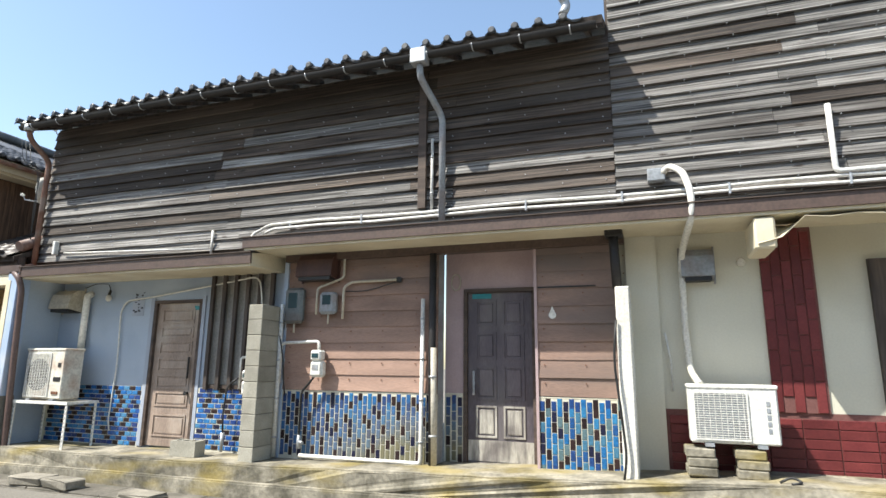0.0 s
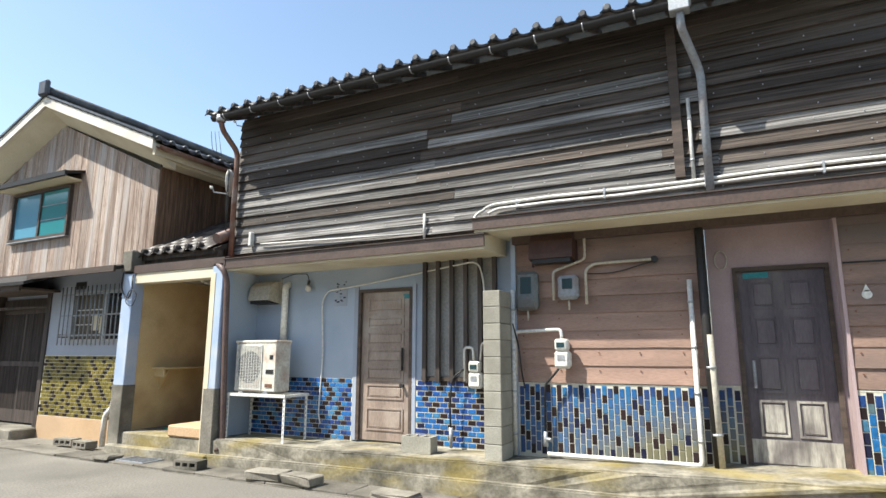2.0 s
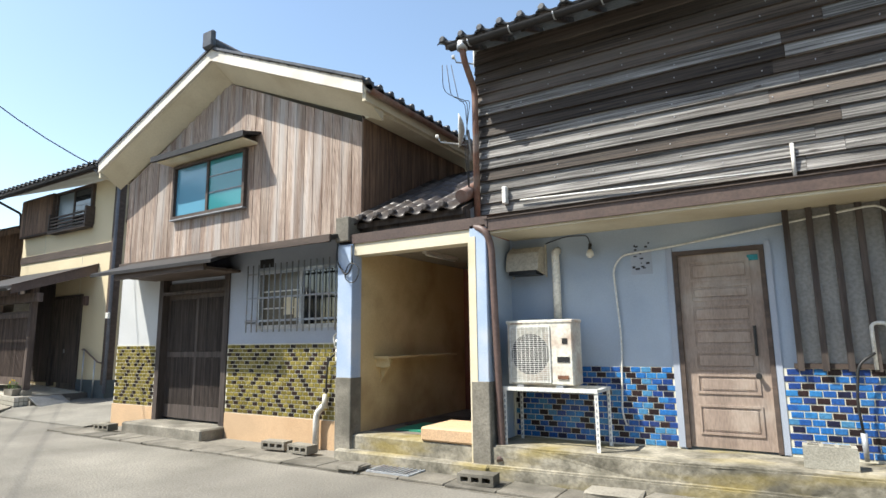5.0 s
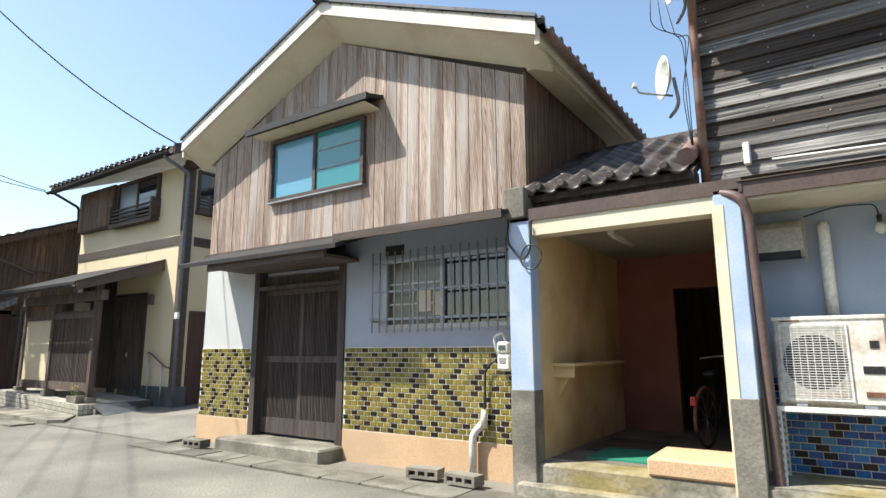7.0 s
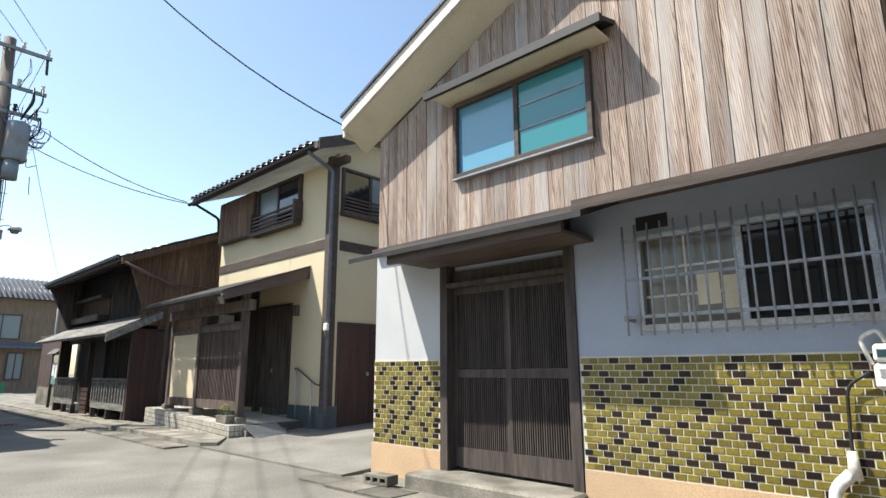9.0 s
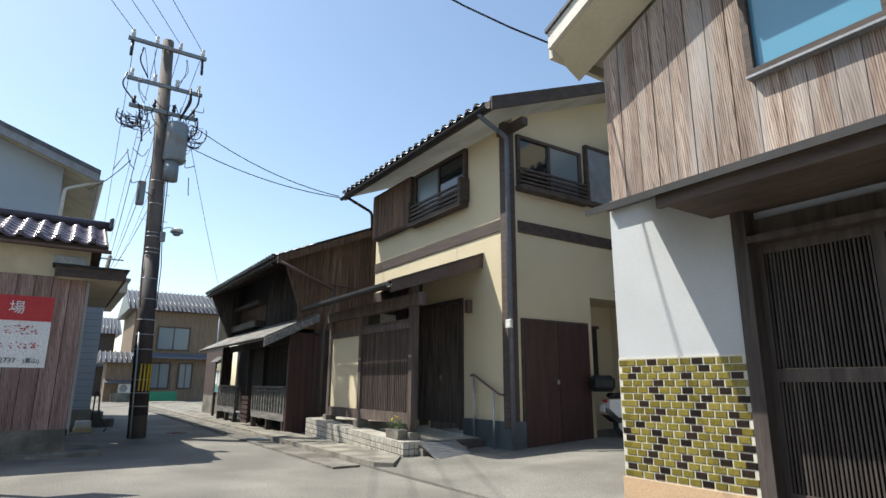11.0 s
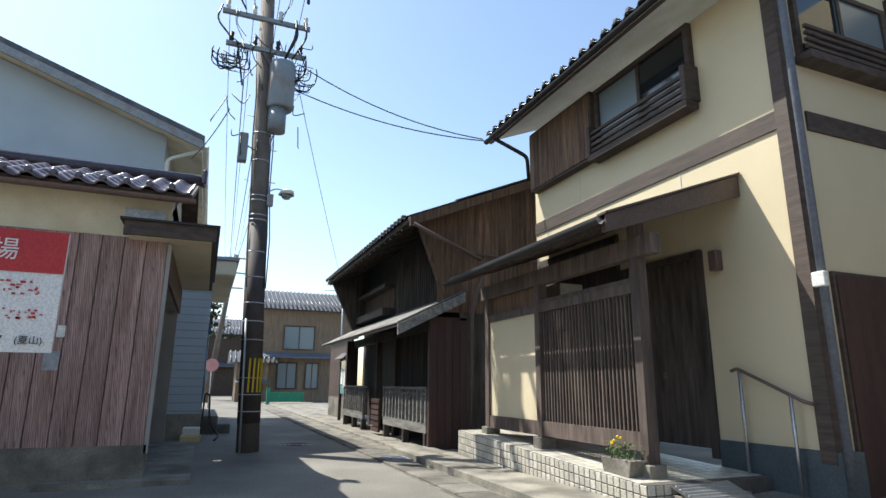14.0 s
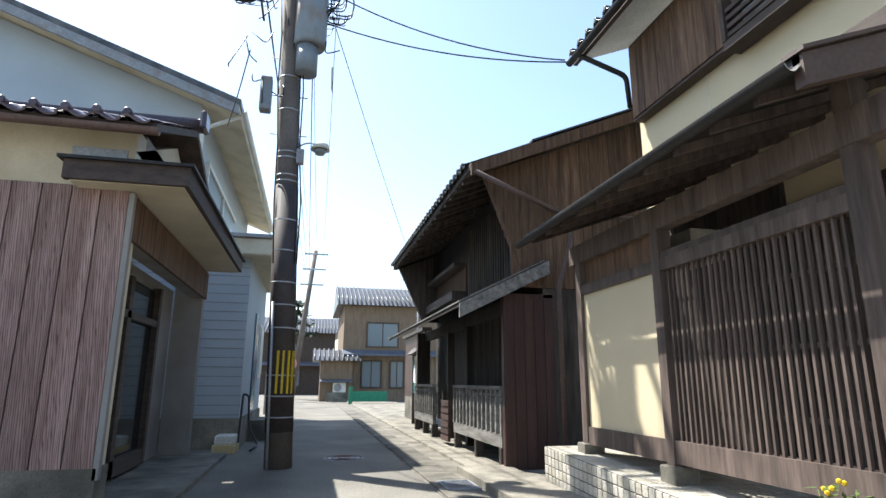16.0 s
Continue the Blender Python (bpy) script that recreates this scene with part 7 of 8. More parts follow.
A8 = (pp(8.0)[0] + 0.16, pp(8.0)[1], 8.1)
wire(sag((A8[0], A8[1] + 0.7, 7.9), (-26.62, 7.55, 6.14), 0.25), "black service cable from the pole to the cream house")
wire(sag((A8[0], A8[1] + 0.6, 7.3), (-26.6, 7.58, 6.1), 0.2), "black service cable from the pole to the cream house")
wire(sag((-16.98, 6.05, 5.0), (-21.4, 0.3, 12.2), 0.95), "black service cable rising from the gabled house")
wire(sag((A8[0], A8[1] - 0.6, 6.6), (-31.4, 1.9, 6.6), 0.1), "black service cable to the pale house")
wire(sag((A8[0] - 0.2, A8[1] + 0.7, 7.6), (-40.5, 7.8, 5.0), 0.1), "thin cable down to the antenna mast", 0.008)
for k, dy in enumerate((-0.8, -0.25, 0.3, 0.85)):
    wire(sag((PX, pp(9.9)[1] + dy, 10.1), (8.0, -15.0 + dy, 10.6), 0.7), "high power line along the street", 0.009)
    wire(sag((PX, pp(9.9)[1] + dy, 10.1), (-56.4, 3.8 + dy * 0.7, 9.2), 0.6), "high power line along the street", 0.009)
for k in range(3):
    wire(sag((PX, pp(7.9)[1] - 0.4 + 0.4 * k, 7.6 - 0.3 * k), (-56.3, 3.6, 7.2 + 0.2 * k), 0.5), "communication cable along the street", 0.012)

# far pine
pn = thing("pine_tree", "distant dark pine with layered crown", "tree")
part("trunk", tube(B(), [(-62, 2.6, 0), (-62.2, 2.5, 3.5), (-61.8, 2.9, 6.5)], [0.25, 0.2, 0.08], 8), DARKWOOD, pn)
bm = B()
random.seed(12)
for i in range(420):
    lay = random.choice((4.6, 5.3, 6.0, 6.7))
    r = random.uniform(0, 1.9 - (lay - 4.6) * 0.5)
    a = random.uniform(0, 6.28)
    p = Vector((-62 + r * math.cos(a), 2.7 + r * math.sin(a), lay + random.uniform(-0.18, 0.18)))
    d = Vector((random.uniform(-1, 1), random.uniform(-1, 1), random.uniform(-0.2, 0.7))).normalized() * 0.3
    s = d.cross(Vector((0.3, 0.2, 1))).normalized() * 0.12
    bm.faces.new([bm.verts.new(q) for q in (p - d, p + s, p + d, p - s)])
part("crown", bm, PINE, pn)
# plain houses that close the place behind the walk
for x0, x1, y0, y1, h in ((-4, 9, -16, -9, 5.5), (-17, -6, -17, -10, 6)):
    far = thing("house", "plain timber house across the empty lot", "house")
    part("wall", box(B(), x0, x1, y0, y1, 0, h), FARWOOD, far)
    part("roof", prism(B(), [(y0 - 0.6, h - 0.1), (y1 + 0.6, h - 0.1), ((y0 + y1) / 2, h + 1.7)], "x", x0 - 0.4, x1 + 0.4), KAWARA, far)

# ---------------------------------------------------------------- things on the house fronts
def outdoor_unit(x, y, z, w, h, d, label, body):
    """An air conditioner's outdoor unit, front towards -y, standing at z."""
    u = thing("air_conditioner", label, "air conditioner", at=(x, y, z))
    part("casing", box(B(), 0, w, 0, d, 0.03, h, 0.015), body, u)
    part("top_lid", box(B(), -0.008, w + 0.008, -0.01, d + 0.005, h - 0.03, h + 0.006, 0.008), body, u)
    gw = w * 0.62
    part("fan_well", box(B(), 0.05, 0.03 + gw, -0.006, 0.0, 0.07, h - 0.07) if body is IVORYCLEAN else tube(B(), [(0.04 + gw / 2, 0.0, h / 2), (0.04 + gw / 2, -0.004, h / 2)], min(gw, h - 0.12) / 2 - 0.015, 28), GREYMETAL if body is IVORYCLEAN else BLACKPLASTIC, u)
    g = part("grille", box(box(box(box(B(), 0.04, 0.04 + gw, -0.014, -0.004, 0.06, 0.075), 0.04, 0.04 + gw, -0.014, -0.004, h - 0.075, h - 0.06), 0.04, 0.055, -0.014, -0.004, 0.075, h - 0.075), 0.025 + gw, 0.04 + gw, -0.014, -0.004, 0.075, h - 0.075), IVORYCLEAN, u)
    bm = box(B(), 0.05, 0.035 + gw, -0.016, -0.01, -0.003, 0.003)
    me = mesh_of("grille_bar", bm, IVORYCLEAN)
    n = int((h - 0.15) / 0.021)
    for i in range(n):
        ob = new("grille_bar", me)
        ob.parent = u
        ob.matrix_basis = Matrix.Translation((0, 0, 0.085 + i * (h - 0.17) / (n - 1)))
    bm = box(B(), -0.0025, 0.0025, -0.018, -0.014, 0.075, h - 0.075)
    me = mesh_of("grille_rib", bm, IVORYCLEAN)
    for i in range(9):
        ob = new("grille_rib", me)
        ob.parent = u
        ob.matrix_basis = Matrix.Translation((0.08 + i * (gw - 0.08) / 8, 0, 0))
    for k in (0.12, w - 0.2):
        part("foot", box(B(), k, k + 0.08, -0.02, d + 0.02, 0.0, 0.03), GREYMETAL, u)
    return u


u1 = outdoor_unit(-8.17, 6.18, 0.98, 0.78, 0.74, 0.3, "ivory outdoor air conditioning unit with rust stains on a steel stand", IVORY)
part("service_panel", box(box(B(), 0.60, 0.74, -0.006, 0.0, 0.28, 0.34), 0.66, 0.72, -0.006, 0.0, 0.48, 0.54), BLACKPLASTIC, u1)
part("rust_streak", box(box(B(), 0.05, 0.2, -0.008, 0.0, 0.705, 0.72), 0.6, 0.72, -0.012, 0.0, 0.1, 0.14), RUST, u1)
stn = thing("steel_stand", "white slotted steel angle stand", "stand")
for x in (-8.2, -7.16):
    for y in (6.1, 6.55):
        bm = box(box(B(), x, x + 0.04, y, y + 0.006, 0.34, 0.95), x, x + 0.006, y, y + 0.04, 0.34, 0.95)
        leg = part("leg", bm, IVORYCLEAN, stn)
        bm = B()
        for i in range(9):
            box(bm, x + 0.013, x + 0.027, y - 0.002, y + 0.001, 0.4 + i * 0.06, 0.43 + i * 0.06)
        part("slots", bm, GREYMETAL, leg)
part("rail_front", box(B(), -8.2, -7.12, 6.09, 6.13, 0.95, 0.99), IVORYCLEAN, stn)
part("rail_back", box(B(), -8.2, -7.12, 6.55, 6.59, 0.95, 0.99), IVORYCLEAN, stn)
part("rail_side", box(B(), -8.2, -8.16, 6.13, 6.55, 0.95, 0.985), IVORYCLEAN, stn)
part("rail_side", box(B(), -7.16, -7.12, 6.13, 6.55, 0.95, 0.985), IVORYCLEAN, stn)
u2 = outdoor_unit(0.82, 6.28, 0.82, 0.76, 0.56, 0.28, "white outdoor air conditioning unit on stacked yellow-stained blocks", IVORYCLEAN)
bm = B()
for i, z in enumerate((0.14, 0.2, 0.26, 0.32, 0.38)):
    box(bm, 0.66, 0.69, -0.006, 0.0, z, z + 0.04)
part("lettering", bm, GREYMETAL, u2)
for x in (0.9, 1.33):
    for k in range(3):
        bl = thing("paving_block", "yellow lichen-stained concrete block under the unit", "block", "blocks under the white unit", at=(x + random.uniform(-0.015, 0.015), 6.42, PLINTH(1.1) + 0.008 + k * 0.086), turn=random.uniform(-3, 3))
        part("block_body", box(B(), -0.13, 0.13, -0.16, 0.16, 0, 0.084, 0.012), MOSSY, bl)


def cowl(x, y, z, w, h, d, label, material):
    c = thing("vent_hood", label, "vent hood", at=(x, y, z))
    bm = prism(B(), [(0, 0), (0, h), (-d * 0.45, h * 0.98), (-d * 0.85, h * 0.75), (-d, h * 0.3), (-d, h * 0.12)], "x", 0, w)
    part("hood", bm, material, c)
    part("opening", box(B(), 0.03, w - 0.03, -d + 0.02, -0.01, -0.01, 0.06), BLACKPLASTIC, c)
    part("flange", box(box(B(), -0.02, 0.0, -0.02, 0.0, -0.03, h + 0.03), w, w + 0.02, -0.02, 0.0, -0.03, h + 0.03), material, c)


cowl(-8.3, 6.74, 2.3, 0.42, 0.34, 0.26, "large beige kitchen vent hood on the blue wall", BEIGEPVC)
cowl(0.86, 6.76, 2.44, 0.32, 0.34, 0.17, "square grey vent hood on the pale wall", GREYMETAL)
cowl(-3.75, 6.58, 2.6, 0.52, 0.34, 0.2, "rusty brown vent hood under the canopy", REDBROWN)


def meter(x, y, z, w, h, label, round_base=False):
    m = thing("electricity_meter", label, "meter", at=(x, y, z))
    part("meter_case", box(B(), 0, w, -0.11, 0, 0, h, 0.035), METERGREY if h > 0.4 else GREYMETAL, m)
    part("meter_window", box(B(), w * 0.25, w * 0.75, -0.116, -0.11, h * 0.42, h * 0.85, 0.004), METERGLASS, m)
    part("conduit", tube(B(), [(w * 0.5, -0.05, -0.12), (w * 0.5, -0.05, 0.0)], 0.012, 6), BEIGEPVC, m)


meter(-3.95, 6.56, 2.05, 0.27, 0.46, "grey electricity meter with dark glass window")
meter(-3.44, 6.565, 2.16, 0.24, 0.28, "small pale blue-grey meter box")


def gas_meter(x, y, z, label):
    g = thing("gas_meter", label, "gas meter", at=(x, y, z))
    part("meter_body", box(B(), -0.09, 0.09, -0.12, 0.0, 0.0, 0.2, 0.03), IVORYCLEAN, g)
    part("meter_head", box(B(), -0.08, 0.07, -0.13, -0.01, 0.2, 0.33, 0.02), IVORYCLEAN, g)
    part("dial_window", box(B(), -0.055, 0.035, -0.136, -0.13, 0.235, 0.29), METERGLASS, g)
    part("label_plate", box(B(), -0.05, 0.03, -0.125, -0.12, 0.09, 0.15), GREYMETAL, g)
    return g


gas_meter(-3.4, 6.53, 1.38, "ivory gas meter on the salmon wall")
gas_meter(-4.55, 6.7, 1.12, "ivory gas meter beside the barred window")
gas_meter(-10.86, 6.44, 1.22, "ivory gas meter on the olive tiles")


def pipe(pts, r, material, label, category="pipe", clips=0, name="pipe", round_=0.05):
    p = thing(name, label, category)
    part("run", tube(B(), bend(pts, round_), r, 8), material, p)
    a, b = Vector(pts[0]), Vector(pts[1])
    for i in range(clips):
        c = a.lerp(b, (i + 0.5) / clips)
        part("clip", tube(B(), [c - (b - a).normalized() * 0.012, c + (b - a).normalized() * 0.012], r + 0.006, 8), GALV, p)
    return p


pipe([(-3.42, 6.5, 1.7), (-3.42, 6.5, 1.82), (-3.98, 6.5, 1.8), (-3.98, 6.5, 1.3)], 0.02, WHITEPVC, "white gas pipe above the meter")
pipe([(-3.44, 6.47, 1.4), (-3.52, 6.47, 1.3), (-3.62, 6.47, 1.2), (-3.64, 6.5, 0.65)], 0.014, BLACKPLASTIC, "black gas hose below the meter", "hose")
v1 = thing("gas_valve", "small grey gas valve at the foot of the tiles", "valve")
part("valve_body", tube(B(), [(-3.64, 6.5, 0.52), (-3.64, 6.5, 0.68)], [0.03, 0.022], 10), GALV, v1)
part("tap", tube(B(), [(-3.64, 6.5, 0.6), (-3.56, 6.46, 0.6)], 0.018, 8), GALV, v1)
pipe([(-2.03, 6.52, 2.32), (-2.03, 6.52, 0.44), (-3.62, 6.5, 0.44)], 0.026, WHITEPVC, "white plastic pipe down and along the tiled wall", clips=4)
pipe([(-1.9, 6.5, 2.86), (-1.9, 6.5, 1.75), (-1.88, 6.5, 0.42)], 0.045, BLACKPVC, "dark grey drainpipe beside the pink door recess")
pipe([(-1.89, 6.5, 1.74), (-1.87, 6.5, 0.42)], 0.048, BEIGEPVC, "lower beige drainpipe length", clips=2)
pipe([(-4.0, 6.5, 2.3), (-4.0, 6.5, 0.4)], 0.028, WHITEPVC, "white pipe in the corner beside the block pillar", clips=4)
pipe([(-4.0, 6.48, 1.9), (-3.92, 6.47, 1.6), (-3.9, 6.47, 1.35), (-3.86, 6.47, 1.15)], 0.01, BLACKPLASTIC, "thin black cable hanging by the meters", "cable", round_=0.15)
pipe([(-3.5, 6.52, 2.16), (-3.5, 6.52, 2.5), (-3.12, 6.52, 2.62), (-3.12, 6.52, 2.98), (-3.6, 6.5, 3.0)], 0.016, BEIGEPVC, "beige conduit round the meter boxes")
pipe([(-3.12, 6.53, 2.1), (-3.12, 6.53, 2.5), (-3.02, 6.53, 2.56), (-2.4, 6.54, 2.57)], 0.016, BEIGEPVC, "beige conduit along the salmon siding")
pipe([(-3.1, 6.54, 2.45), (-2.8, 6.545, 2.44), (-2.5, 6.545, 2.52), (-2.36, 6.545, 2.55)], 0.007, BLACKPLASTIC, "thin cable on the salmon siding", "cable", round_=0.2)
vt = thing("wall_vent", "small round dark vent in the siding", "vent")
part("ring", tube(B(), [(-2.37, 6.575, 2.57), (-2.37, 6.55, 2.57)], 0.04, 12), BLACKPLASTIC, vt)
pipe([(-4.72, 6.66, 1.2), (-4.72, 6.66, 1.62), (-4.6, 6.66, 1.62), (-4.58, 6.64, 1.45)], 0.018, WHITEPVC, "white gas pipe beside the barred window")
pipe([(-4.5, 6.66, 1.45), (-4.48, 6.66, 1.68), (-4.34, 6.66, 1.66), (-4.34, 6.66, 0.42)], 0.016, WHITEPVC, "white gas pipe beside the barred window")
pipe([(-4.72, 6.64, 1.35), (-4.86, 6.6, 1.25), (-4.9, 6.6, 0.9), (-4.88, 6.6, 0.62)], 0.012, BLACKPLASTIC, "black gas hose to the valve by the door", "hose", round_=0.1)
v2 = thing("gas_valve", "small grey gas valve beside the door", "valve")
part("valve_body", tube(B(), [(-4.88, 6.6, 0.4), (-4.88, 6.6, 0.64)], [0.02, 0.028], 10), GALV, v2)
pipe([(-7.72, 6.66, 1.72), (-7.72, 6.66, 2.55), (-7.72, 6.74, 2.58)], 0.05, IVORYCLEAN, "ivory pipe cover above the air conditioner", round_=0.06)
pipe([(-7.0, 6.71, 0.56), (-7.04, 6.71, 0.7), (-7.0, 6.71, 1.5), (-7.05, 6.71, 2.3), (-6.95, 6.71, 2.45), (-6.4, 6.71, 2.5), (-5.4, 6.7, 2.62), (-4.5, 6.64, 2.72), (-4.42, 6.62, 2.4), (-4.42, 6.62, 1.7)], 0.011, IVORYCLEAN, "slack white cable across the blue wall", "cable", round_=0.2)
blb = thing("bulb_holder", "small bare lamp holder hanging on the blue wall", "lamp")
part("holder", tube(B(), [(-7.3, 6.7, 2.62), (-7.3, 6.68, 2.55)], 0.02, 8), BLACKPLASTIC, blb)
part("bulb", tube(B(), [(-7.3, 6.68, 2.55), (-7.3, 6.68, 2.52), (-7.3, 6.68, 2.48), (-7.3, 6.68, 2.45)], [0.02, 0.04, 0.045, 0.015], 10), OFFWHITE, blb)
pipe([(-7.3, 6.7, 2.62), (-7.32, 6.68, 2.72), (-7.6, 6.7, 2.74), (-7.86, 6.72, 2.68)], 0.006, BLACKPLASTIC, "thin black lamp cord under the canopy", "cable", round_=0.1)
nbk = thing("concrete_block", "hollow grey concrete block standing by the brown door", "block", at=(-5.16, 6.3, 0.372))
part("block_body", box(box(box(box(box(box(B(), -0.2, 0.2, -0.09, -0.06, 0, 0.19), -0.2, 0.2, 0.06, 0.09, 0, 0.19), -0.2, -0.16, -0.06, 0.06, 0, 0.19), 0.16, 0.2, -0.06, 0.06, 0, 0.19), -0.075, -0.04, -0.06, 0.06, 0, 0.19), 0.04, 0.075, -0.06, 0.06, 0, 0.19), BLOCK, nbk)
rub = thing("notice", "torn paper notice with dark marks on the blue wall", "notice")
part("paper", box(B(), -6.85, -6.62, 6.736, 6.739, 2.22, 2.5), BLUEGREY, rub)
bm = B()
random.seed(21)
for i in range(16):
    x, z = random.uniform(-6.84, -6.64), random.uniform(2.26, 2.6)
    box(bm, x, x + random.uniform(0.01, 0.04), 6.731, 6.735, z, z + random.uniform(0.01, 0.025))
part("marks", bm, SIGNBLACK, rub)

# white conduits along the clapboards
for k, (dz, x0) in enumerate(((0.0, -4.3), (-0.06, -4.24))):
    pts = [(x0, 6.34, 3.3 + dz), (x0 + 0.1, 6.38, 3.36 + dz)] + [(x0 + 0.1 + (6.0 - x0) * i / 14, 6.41, 3.37 + dz + 0.012 * math.sin(i * 1.7 + k)) for i in range(1, 15)]
    c = pipe(pts, 0.019, WHITEPVC, "long white conduit strapped along the clapboards", "conduit", round_=0.05)
    for i in range(9):
        part("strap", box(B(), -3.9 + i * 1.05, -3.88 + i * 1.05, 6.385, 6.48, 3.34 + dz, 3.4 + dz), GALV, c)
pipe([(-4.28, 6.34, 3.3), (-4.4, 6.28, 3.22), (-4.36, 6.2, 3.05), (-4.2, 6.15, 3.0)], 0.02, WHITEPVC, "white conduit curling round the canopy end", "conduit", round_=0.1)
pipe([(-1.9, 6.42, 4.3), (-1.9, 6.42, 3.36)], 0.02, WHITEPVC, "white upright conduit beside the downpipe", "conduit", clips=2)
pipe([(2.3, 6.4, 4.12), (2.3, 6.4, 3.42), (5.9, 6.4, 3.42)], 0.028, WHITEPVC, "white conduit with an upright end", "conduit")
pipe([(-5.18, 6.42, 3.36), (-5.18, 6.42, 3.0)], 0.018, WHITEPVC, "short white pipe stub on the clapboards")
pipe([(-8.05, 6.42, 3.2), (-5.2, 6.4, 3.1)], 0.012, WHITEPVC, "thin white conduit along the canopy top", "conduit")
brk = thing("insulator_stub", "small white bracket on the clapboards", "bracket")
part("bracket_body", box(B(), -8.28, -8.22, 6.38, 6.46, 3.18, 3.4, 0.01), IVORYCLEAN, brk)
wr = pipe([(0.72, 6.4, 3.55), (0.8, 6.34, 3.62), (0.92, 6.2, 3.5), (0.97, 6.0, 3.2), (0.95, 5.98, 2.95), (0.9, 6.3, 2.82), (0.87, 6.66, 2.7), (0.86, 6.68, 2.0), (0.88, 6.68, 1.5), (0.95, 6.5, 1.38)], 0.035, OFFWHITE, "tape-wrapped white refrigerant pipe over the canopy", round_=0.12)
bxs = thing("junction_box", "dark junction box where the pipe enters the boards", "box")
part("box_body", box(B(), 0.58, 0.76, 6.36, 6.47, 3.48, 3.62, 0.01), GREYMETAL, bxs)
pipe([(0.66, 6.72, 1.9), (0.7, 6.72, 1.6), (0.7, 6.72, 1.3)], 0.01, WHITEPVC, "thin white pipe on the pale wall")
rl = thing("wall_rosette", "round empty lamp base on the pale wall", "lamp base")
part("base_disc", tube(B(), [(1.45, 6.76, 2.63), (1.45, 6.72, 2.63)], [0.05, 0.035], 12), OFFWHITE, rl)
pipe([(0.2, 6.12, 2.0), (0.16, 6.1, 1.6), (0.2, 6.1, 1.2), (0.24, 6.1, 0.7), (0.2, 6.1, 0.46)], 0.012, BLACKPLASTIC, "black cable down the white post", "cable", round_=0.2)
# torn awning
aw = thing("awning", "torn faded awning sheet under the canopy", "awning")
bm = B()
random.seed(31)
rows = []
for i in range(22):
    x = 1.5 + i * 0.2
    droop = 0.26 if i == 0 else (0.22 if i == 1 else random.uniform(0.03, 0.1))
    rows.append([bm.verts.new((x, 6.0 + 0.5 * t + random.uniform(-0.02, 0.02), 2.93 - droop * (1 - t) + random.uniform(-0.01, 0.01))) for t in (0, 0.33, 0.66, 1)])
for a, b in zip(rows, rows[1:]):
    for k in range(3):
        bm.faces.new((a[k], a[k + 1], b[k + 1], b[k]))
aws = part("sheet", bm, SOFFIT, aw)
aws.modifiers.new("thick", "SOLIDIFY").thickness = 0.006
part("roll", box(B(), 1.48, 1.66, 6.0, 6.55, 2.62, 2.92, 0.02), SOFFIT, aw)

# dish, corner clutter
def dish(x, y, z, r, label, turn):
    d = thing("satellite_dish", label, "satellite dish", at=(x, y, z), turn=turn)
    bm = B()
    rings = [[bm.verts.new((q * r * math.cos(a), -0.12 * r + 0.35 * r * q * q - 0.2 * r, q * r * math.sin(a))) for a in (2 * math.pi * k / 20 for k in range(20))] for q in (0.05, 0.4, 0.75, 1.0)]
    for a, b in zip(rings, rings[1:]):
        for k in range(20):
            bm.faces.new((a[k], a[(k + 1) % 20], b[(k + 1) % 20], b[k])).smooth = True
    bm.faces.new(rings[0])
    ob = part("reflector", bm, IVORYCLEAN, d)
    ob.modifiers.new("thick", "SOLIDIFY").thickness = 0.008
    part("arm", tube(B(), [(0, -0.1, -r * 0.9), (0, r * 1.1, -r * 0.7), (0, r * 1.25, -r * 0.4)], 0.012, 6), GALV, d)
    part("feed", box(B(), -0.03, 0.03, r * 1.2, r * 1.4, -r * 0.45, -r * 0.25, 0.008), IVORYCLEAN, d)
    part("mast", tube(B(), bend([(0, -0.12, 0), (0, -0.16, -r * 1.2), (0.1, -0.16, -r * 1.4), (0.3, -0.16, -r * 1.4)], 0.05), 0.02, 8), GALV, d)


dish(-9.0, 6.6, 4.35, 0.23, "pale satellite dish on a bent arm at the house corner", 120)
dish(-8.9, 6.9, 5.62, 0.23, "pale satellite dish above the tiled eave", 120)
bm = B()
random.seed(44)
cbl = thing("cable", "tangle of thin black cables at the house corner", "cable")
for i in range(3):
    tube(bm, bend([(-8.95 + 0.05 * i, 6.1 + 0.03 * i, 5.08), (-9.0 + 0.12 * i, 6.2, 4.75 - 0.1 * i), (-8.72 + 0.04 * i, 6.28, 4.6), (-8.7 - 0.03 * i, 6.32, 4.0), (-8.7, 6.32, 3.3)], 0.12), 0.005, 5)
part("strand", bm, BLACKPLASTIC, cbl)
cb2 = thing("cable", "coil of black cable hanging on the blue post", "cable")
bm = tube(B(), [(-10.3 + 0.12 * math.cos(a), 5.93 + 0.01 * math.sin(a * 3), 2.42 + 0.13 * math.sin(a)) for a in (2 * math.pi * k / 18 for k in range(19))], 0.008, 5)
tube(bm, bend([(-10.56, 5.94, 2.85), (-10.58, 5.93, 2.6), (-10.4, 5.93, 2.38), (-10.3, 5.93, 2.5), (-10.32, 5.94, 2.8)], 0.1), 0.012, 5)
part("loop", bm, BLACKPLASTIC, cb2)
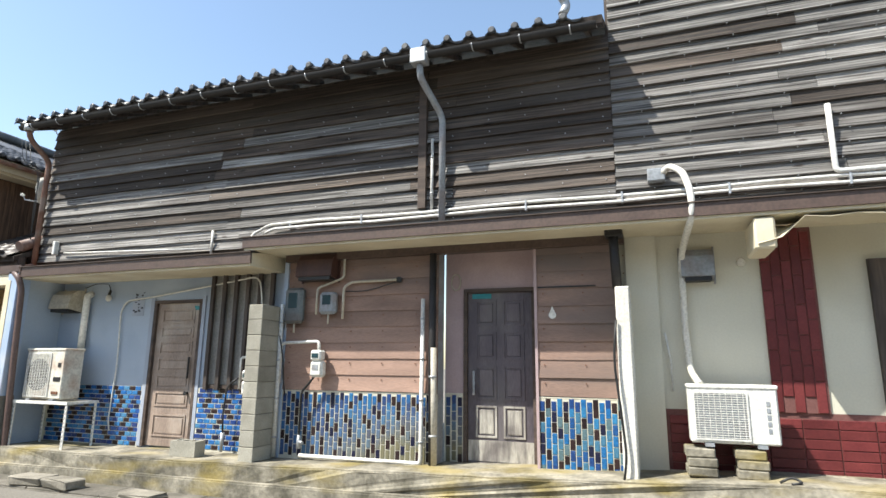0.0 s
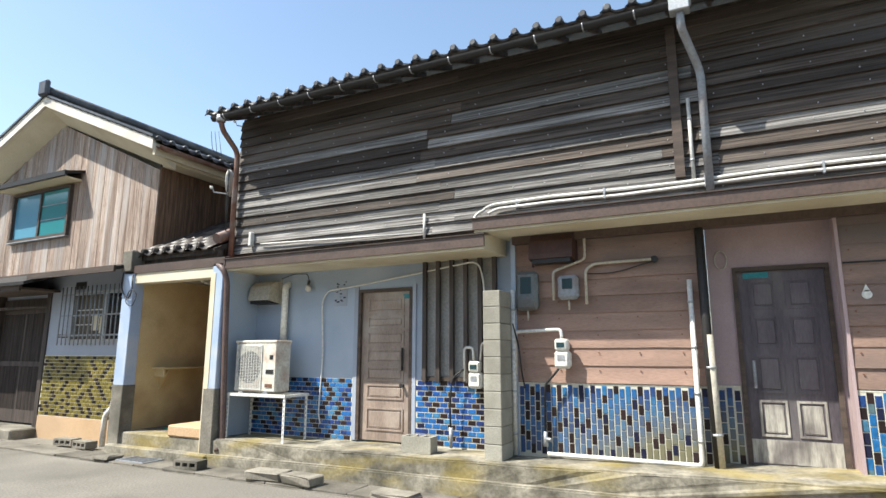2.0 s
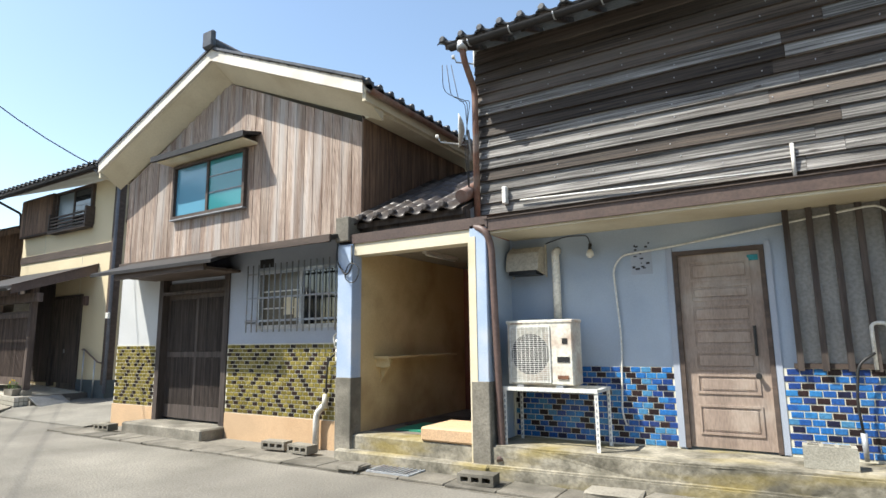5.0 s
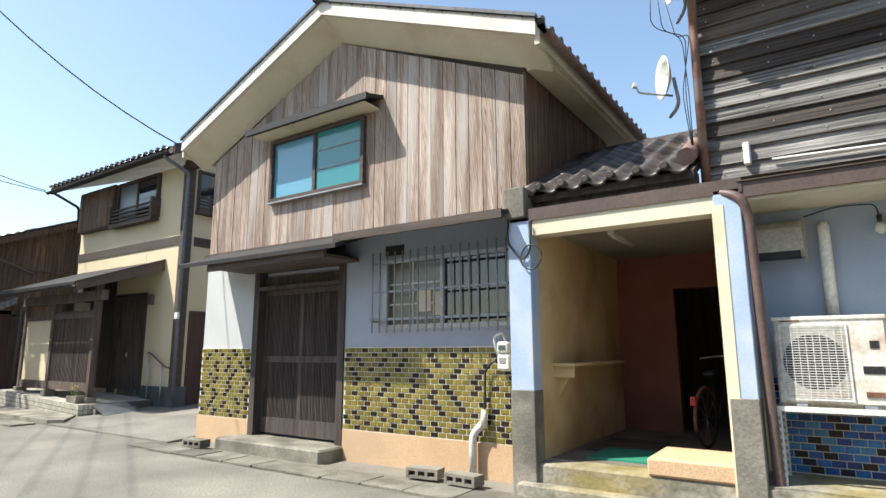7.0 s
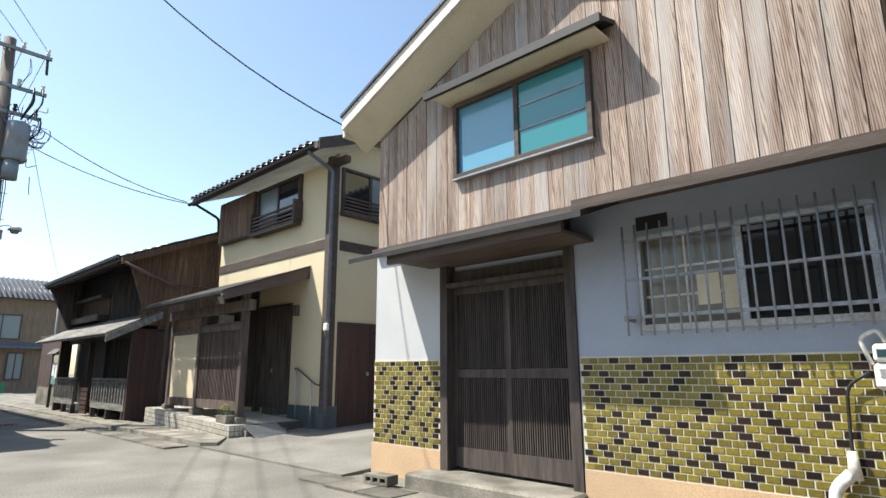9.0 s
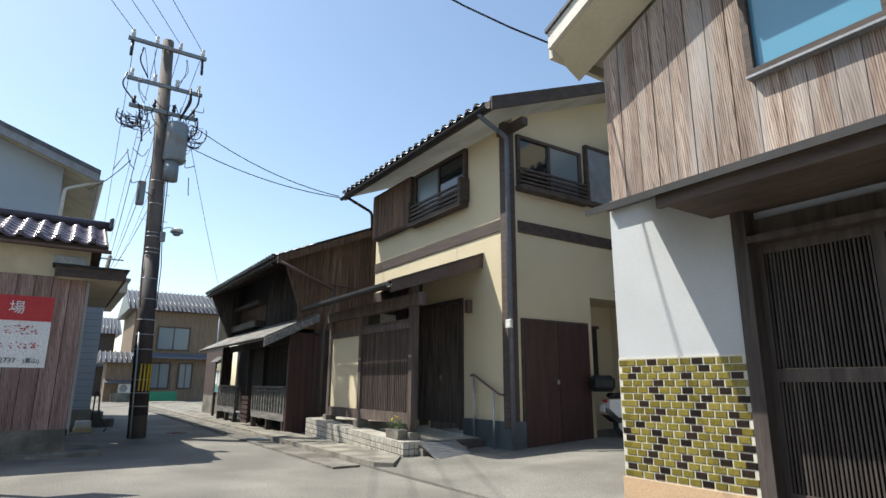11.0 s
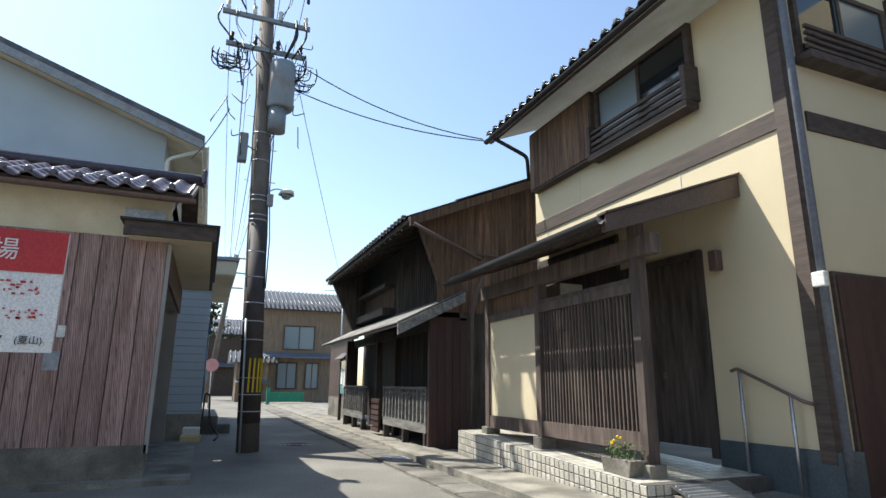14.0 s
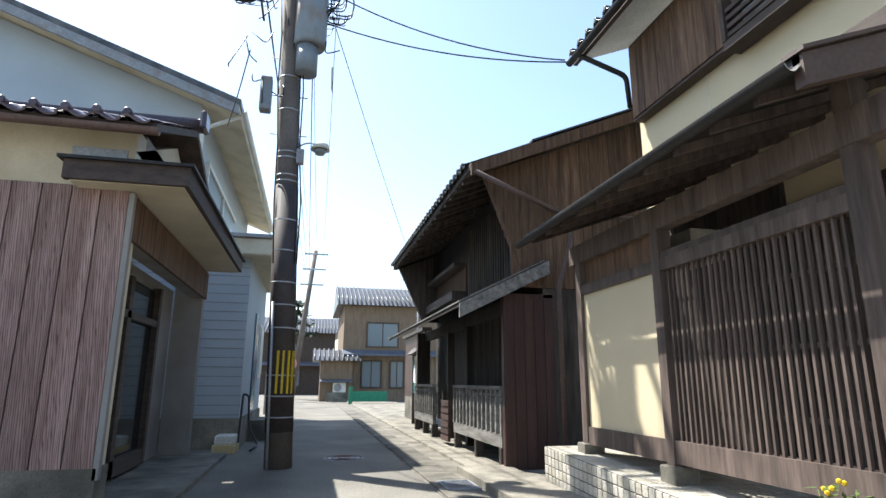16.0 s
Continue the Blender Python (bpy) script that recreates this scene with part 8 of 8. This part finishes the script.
# things along the gutter
pipe([(-11.3, 6.36, 0.0), (-11.3, 6.36, 0.5), (-11.18, 6.38, 0.62)], 0.045, WHITEPVC, "white standpipe at the foot of the olive tiles", round_=0.1)
pipe([(-11.16, 6.4, 0.62), (-11.16, 6.4, 0.85), (-11.14, 6.4, 1.25), (-10.98, 6.38, 1.35)], 0.013, BLACKPLASTIC, "black gas hose up to the meter", "hose", round_=0.1)
v3 = thing("gas_valve", "pale gas valve above the standpipe", "valve")
part("valve_body", tube(B(), [(-11.16, 6.38, 0.58), (-11.16, 6.38, 0.78)], [0.05, 0.03], 10), OFFWHITE, v3)
pipe([(-10.96, 6.38, 1.4), (-11.02, 6.38, 1.6), (-10.9, 6.38, 1.66), (-10.86, 6.38, 1.56)], 0.016, WHITEPVC, "white pipe loop above the gas meter")


def hollow_block(x, y, turn, label, tilt=0.0, name="concrete_block"):
    b = thing(name, label, "block", "blocks along the gutter", at=(x, y, 0.034), turn=turn)
    bm = box(box(B(), -0.2, 0.2, -0.095, 0.095, 0.0, 0.03), -0.2, 0.2, -0.095, 0.095, 0.08, 0.11)
    for k in (-0.2, -0.08, 0.04, 0.165):
        box(bm, k, k + 0.035, -0.095, 0.095, 0.03, 0.08)
    part("block_body", bm, CONCRETE, b)


for x, y, t in ((-8.28, 5.62, 6), (-11.75, 6.05, 8), (-11.2, 6.0, -4), (-15.9, 5.9, 5)):
    hollow_block(x, y, t, "weathered hollow concrete block lying by the gutter")
for x, y, w, t in ((-6.85, 5.58, 0.5, 4), (-6.32, 5.56, 0.46, -6), (-5.0, 5.5, 0.5, -2), (-9.9, 5.55, 0.3, 3)):
    s_ = thing("concrete_slab", "broken grey concrete slab lying by the gutter", "slab", at=(x, y, 0.034), turn=t)
    bm = box(B(), -w / 2, w / 2, -0.13, 0.13, 0, 0.11 if -7 < x < -6 else 0.06, 0.015)
    for v in bm.verts:
        v.co += Vector((random.uniform(-0.02, 0.02), random.uniform(-0.02, 0.02), 0))
    part("slab_body", bm, CONCRETE, s_)
st1 = thing("sticker", "small white drop-shaped sticker on the salmon boards", "sticker")
part("face", tube(B(), [(-0.5, 6.575, 2.1), (-0.5, 6.57, 2.1)], 0.042, 14), IVORYCLEAN, st1)
part("tip", prism(B(), [(-0.53, 2.13), (-0.47, 2.13), (-0.5, 2.2)], "y", 6.57, 6.575), IVORYCLEAN, st1)
coil = thing("wire_coil", "loop of pale wire hung on the pink wall", "wire")
part("loop", tube(B(), [(-1.72 + 0.06 * math.cos(a), 6.84 + 0.006 * math.sin(3 * a), 2.55 + 0.1 * math.sin(a)) for a in (4 * math.pi * k / 30 for k in range(31))], 0.008, 5), BEIGEPVC, coil)
slot = thing("slot_vent", "dark slot strip on the salmon boards", "vent")
part("strip", box(B(), -0.66, -0.02, 6.565, 6.58, 2.405, 2.42), BLACKPLASTIC, slot)
elb = thing("roof_elbow", "pale elbow pipe from the upper roof ending over the tiled eave", "downpipe")
part("elbow", tube(B(), bend([(-0.3, 5.8, 6.1), (-0.3, 5.85, 5.75), (-0.15, 6.0, 5.5), (-0.2, 5.95, 5.36)], 0.1), 0.05, 10), GALV, elb)
mt = thing("metal_strip", "loose dark cable end lying on the plinth", "cable")
part("strand", tube(B(), bend([(1.5, 6.1, 0.57), (1.6, 6.12, 0.62), (1.68, 6.08, 0.58), (1.58, 6.04, 0.57)], 0.05), 0.012, 6), BLACKPLASTIC, mt)
pipe([(-8.56, 6.5, 0.5), (-8.56, 6.5, 0.95), (-8.5, 6.62, 1.0)], 0.04, WHITEPVC, "short white pipe standing in the passage")
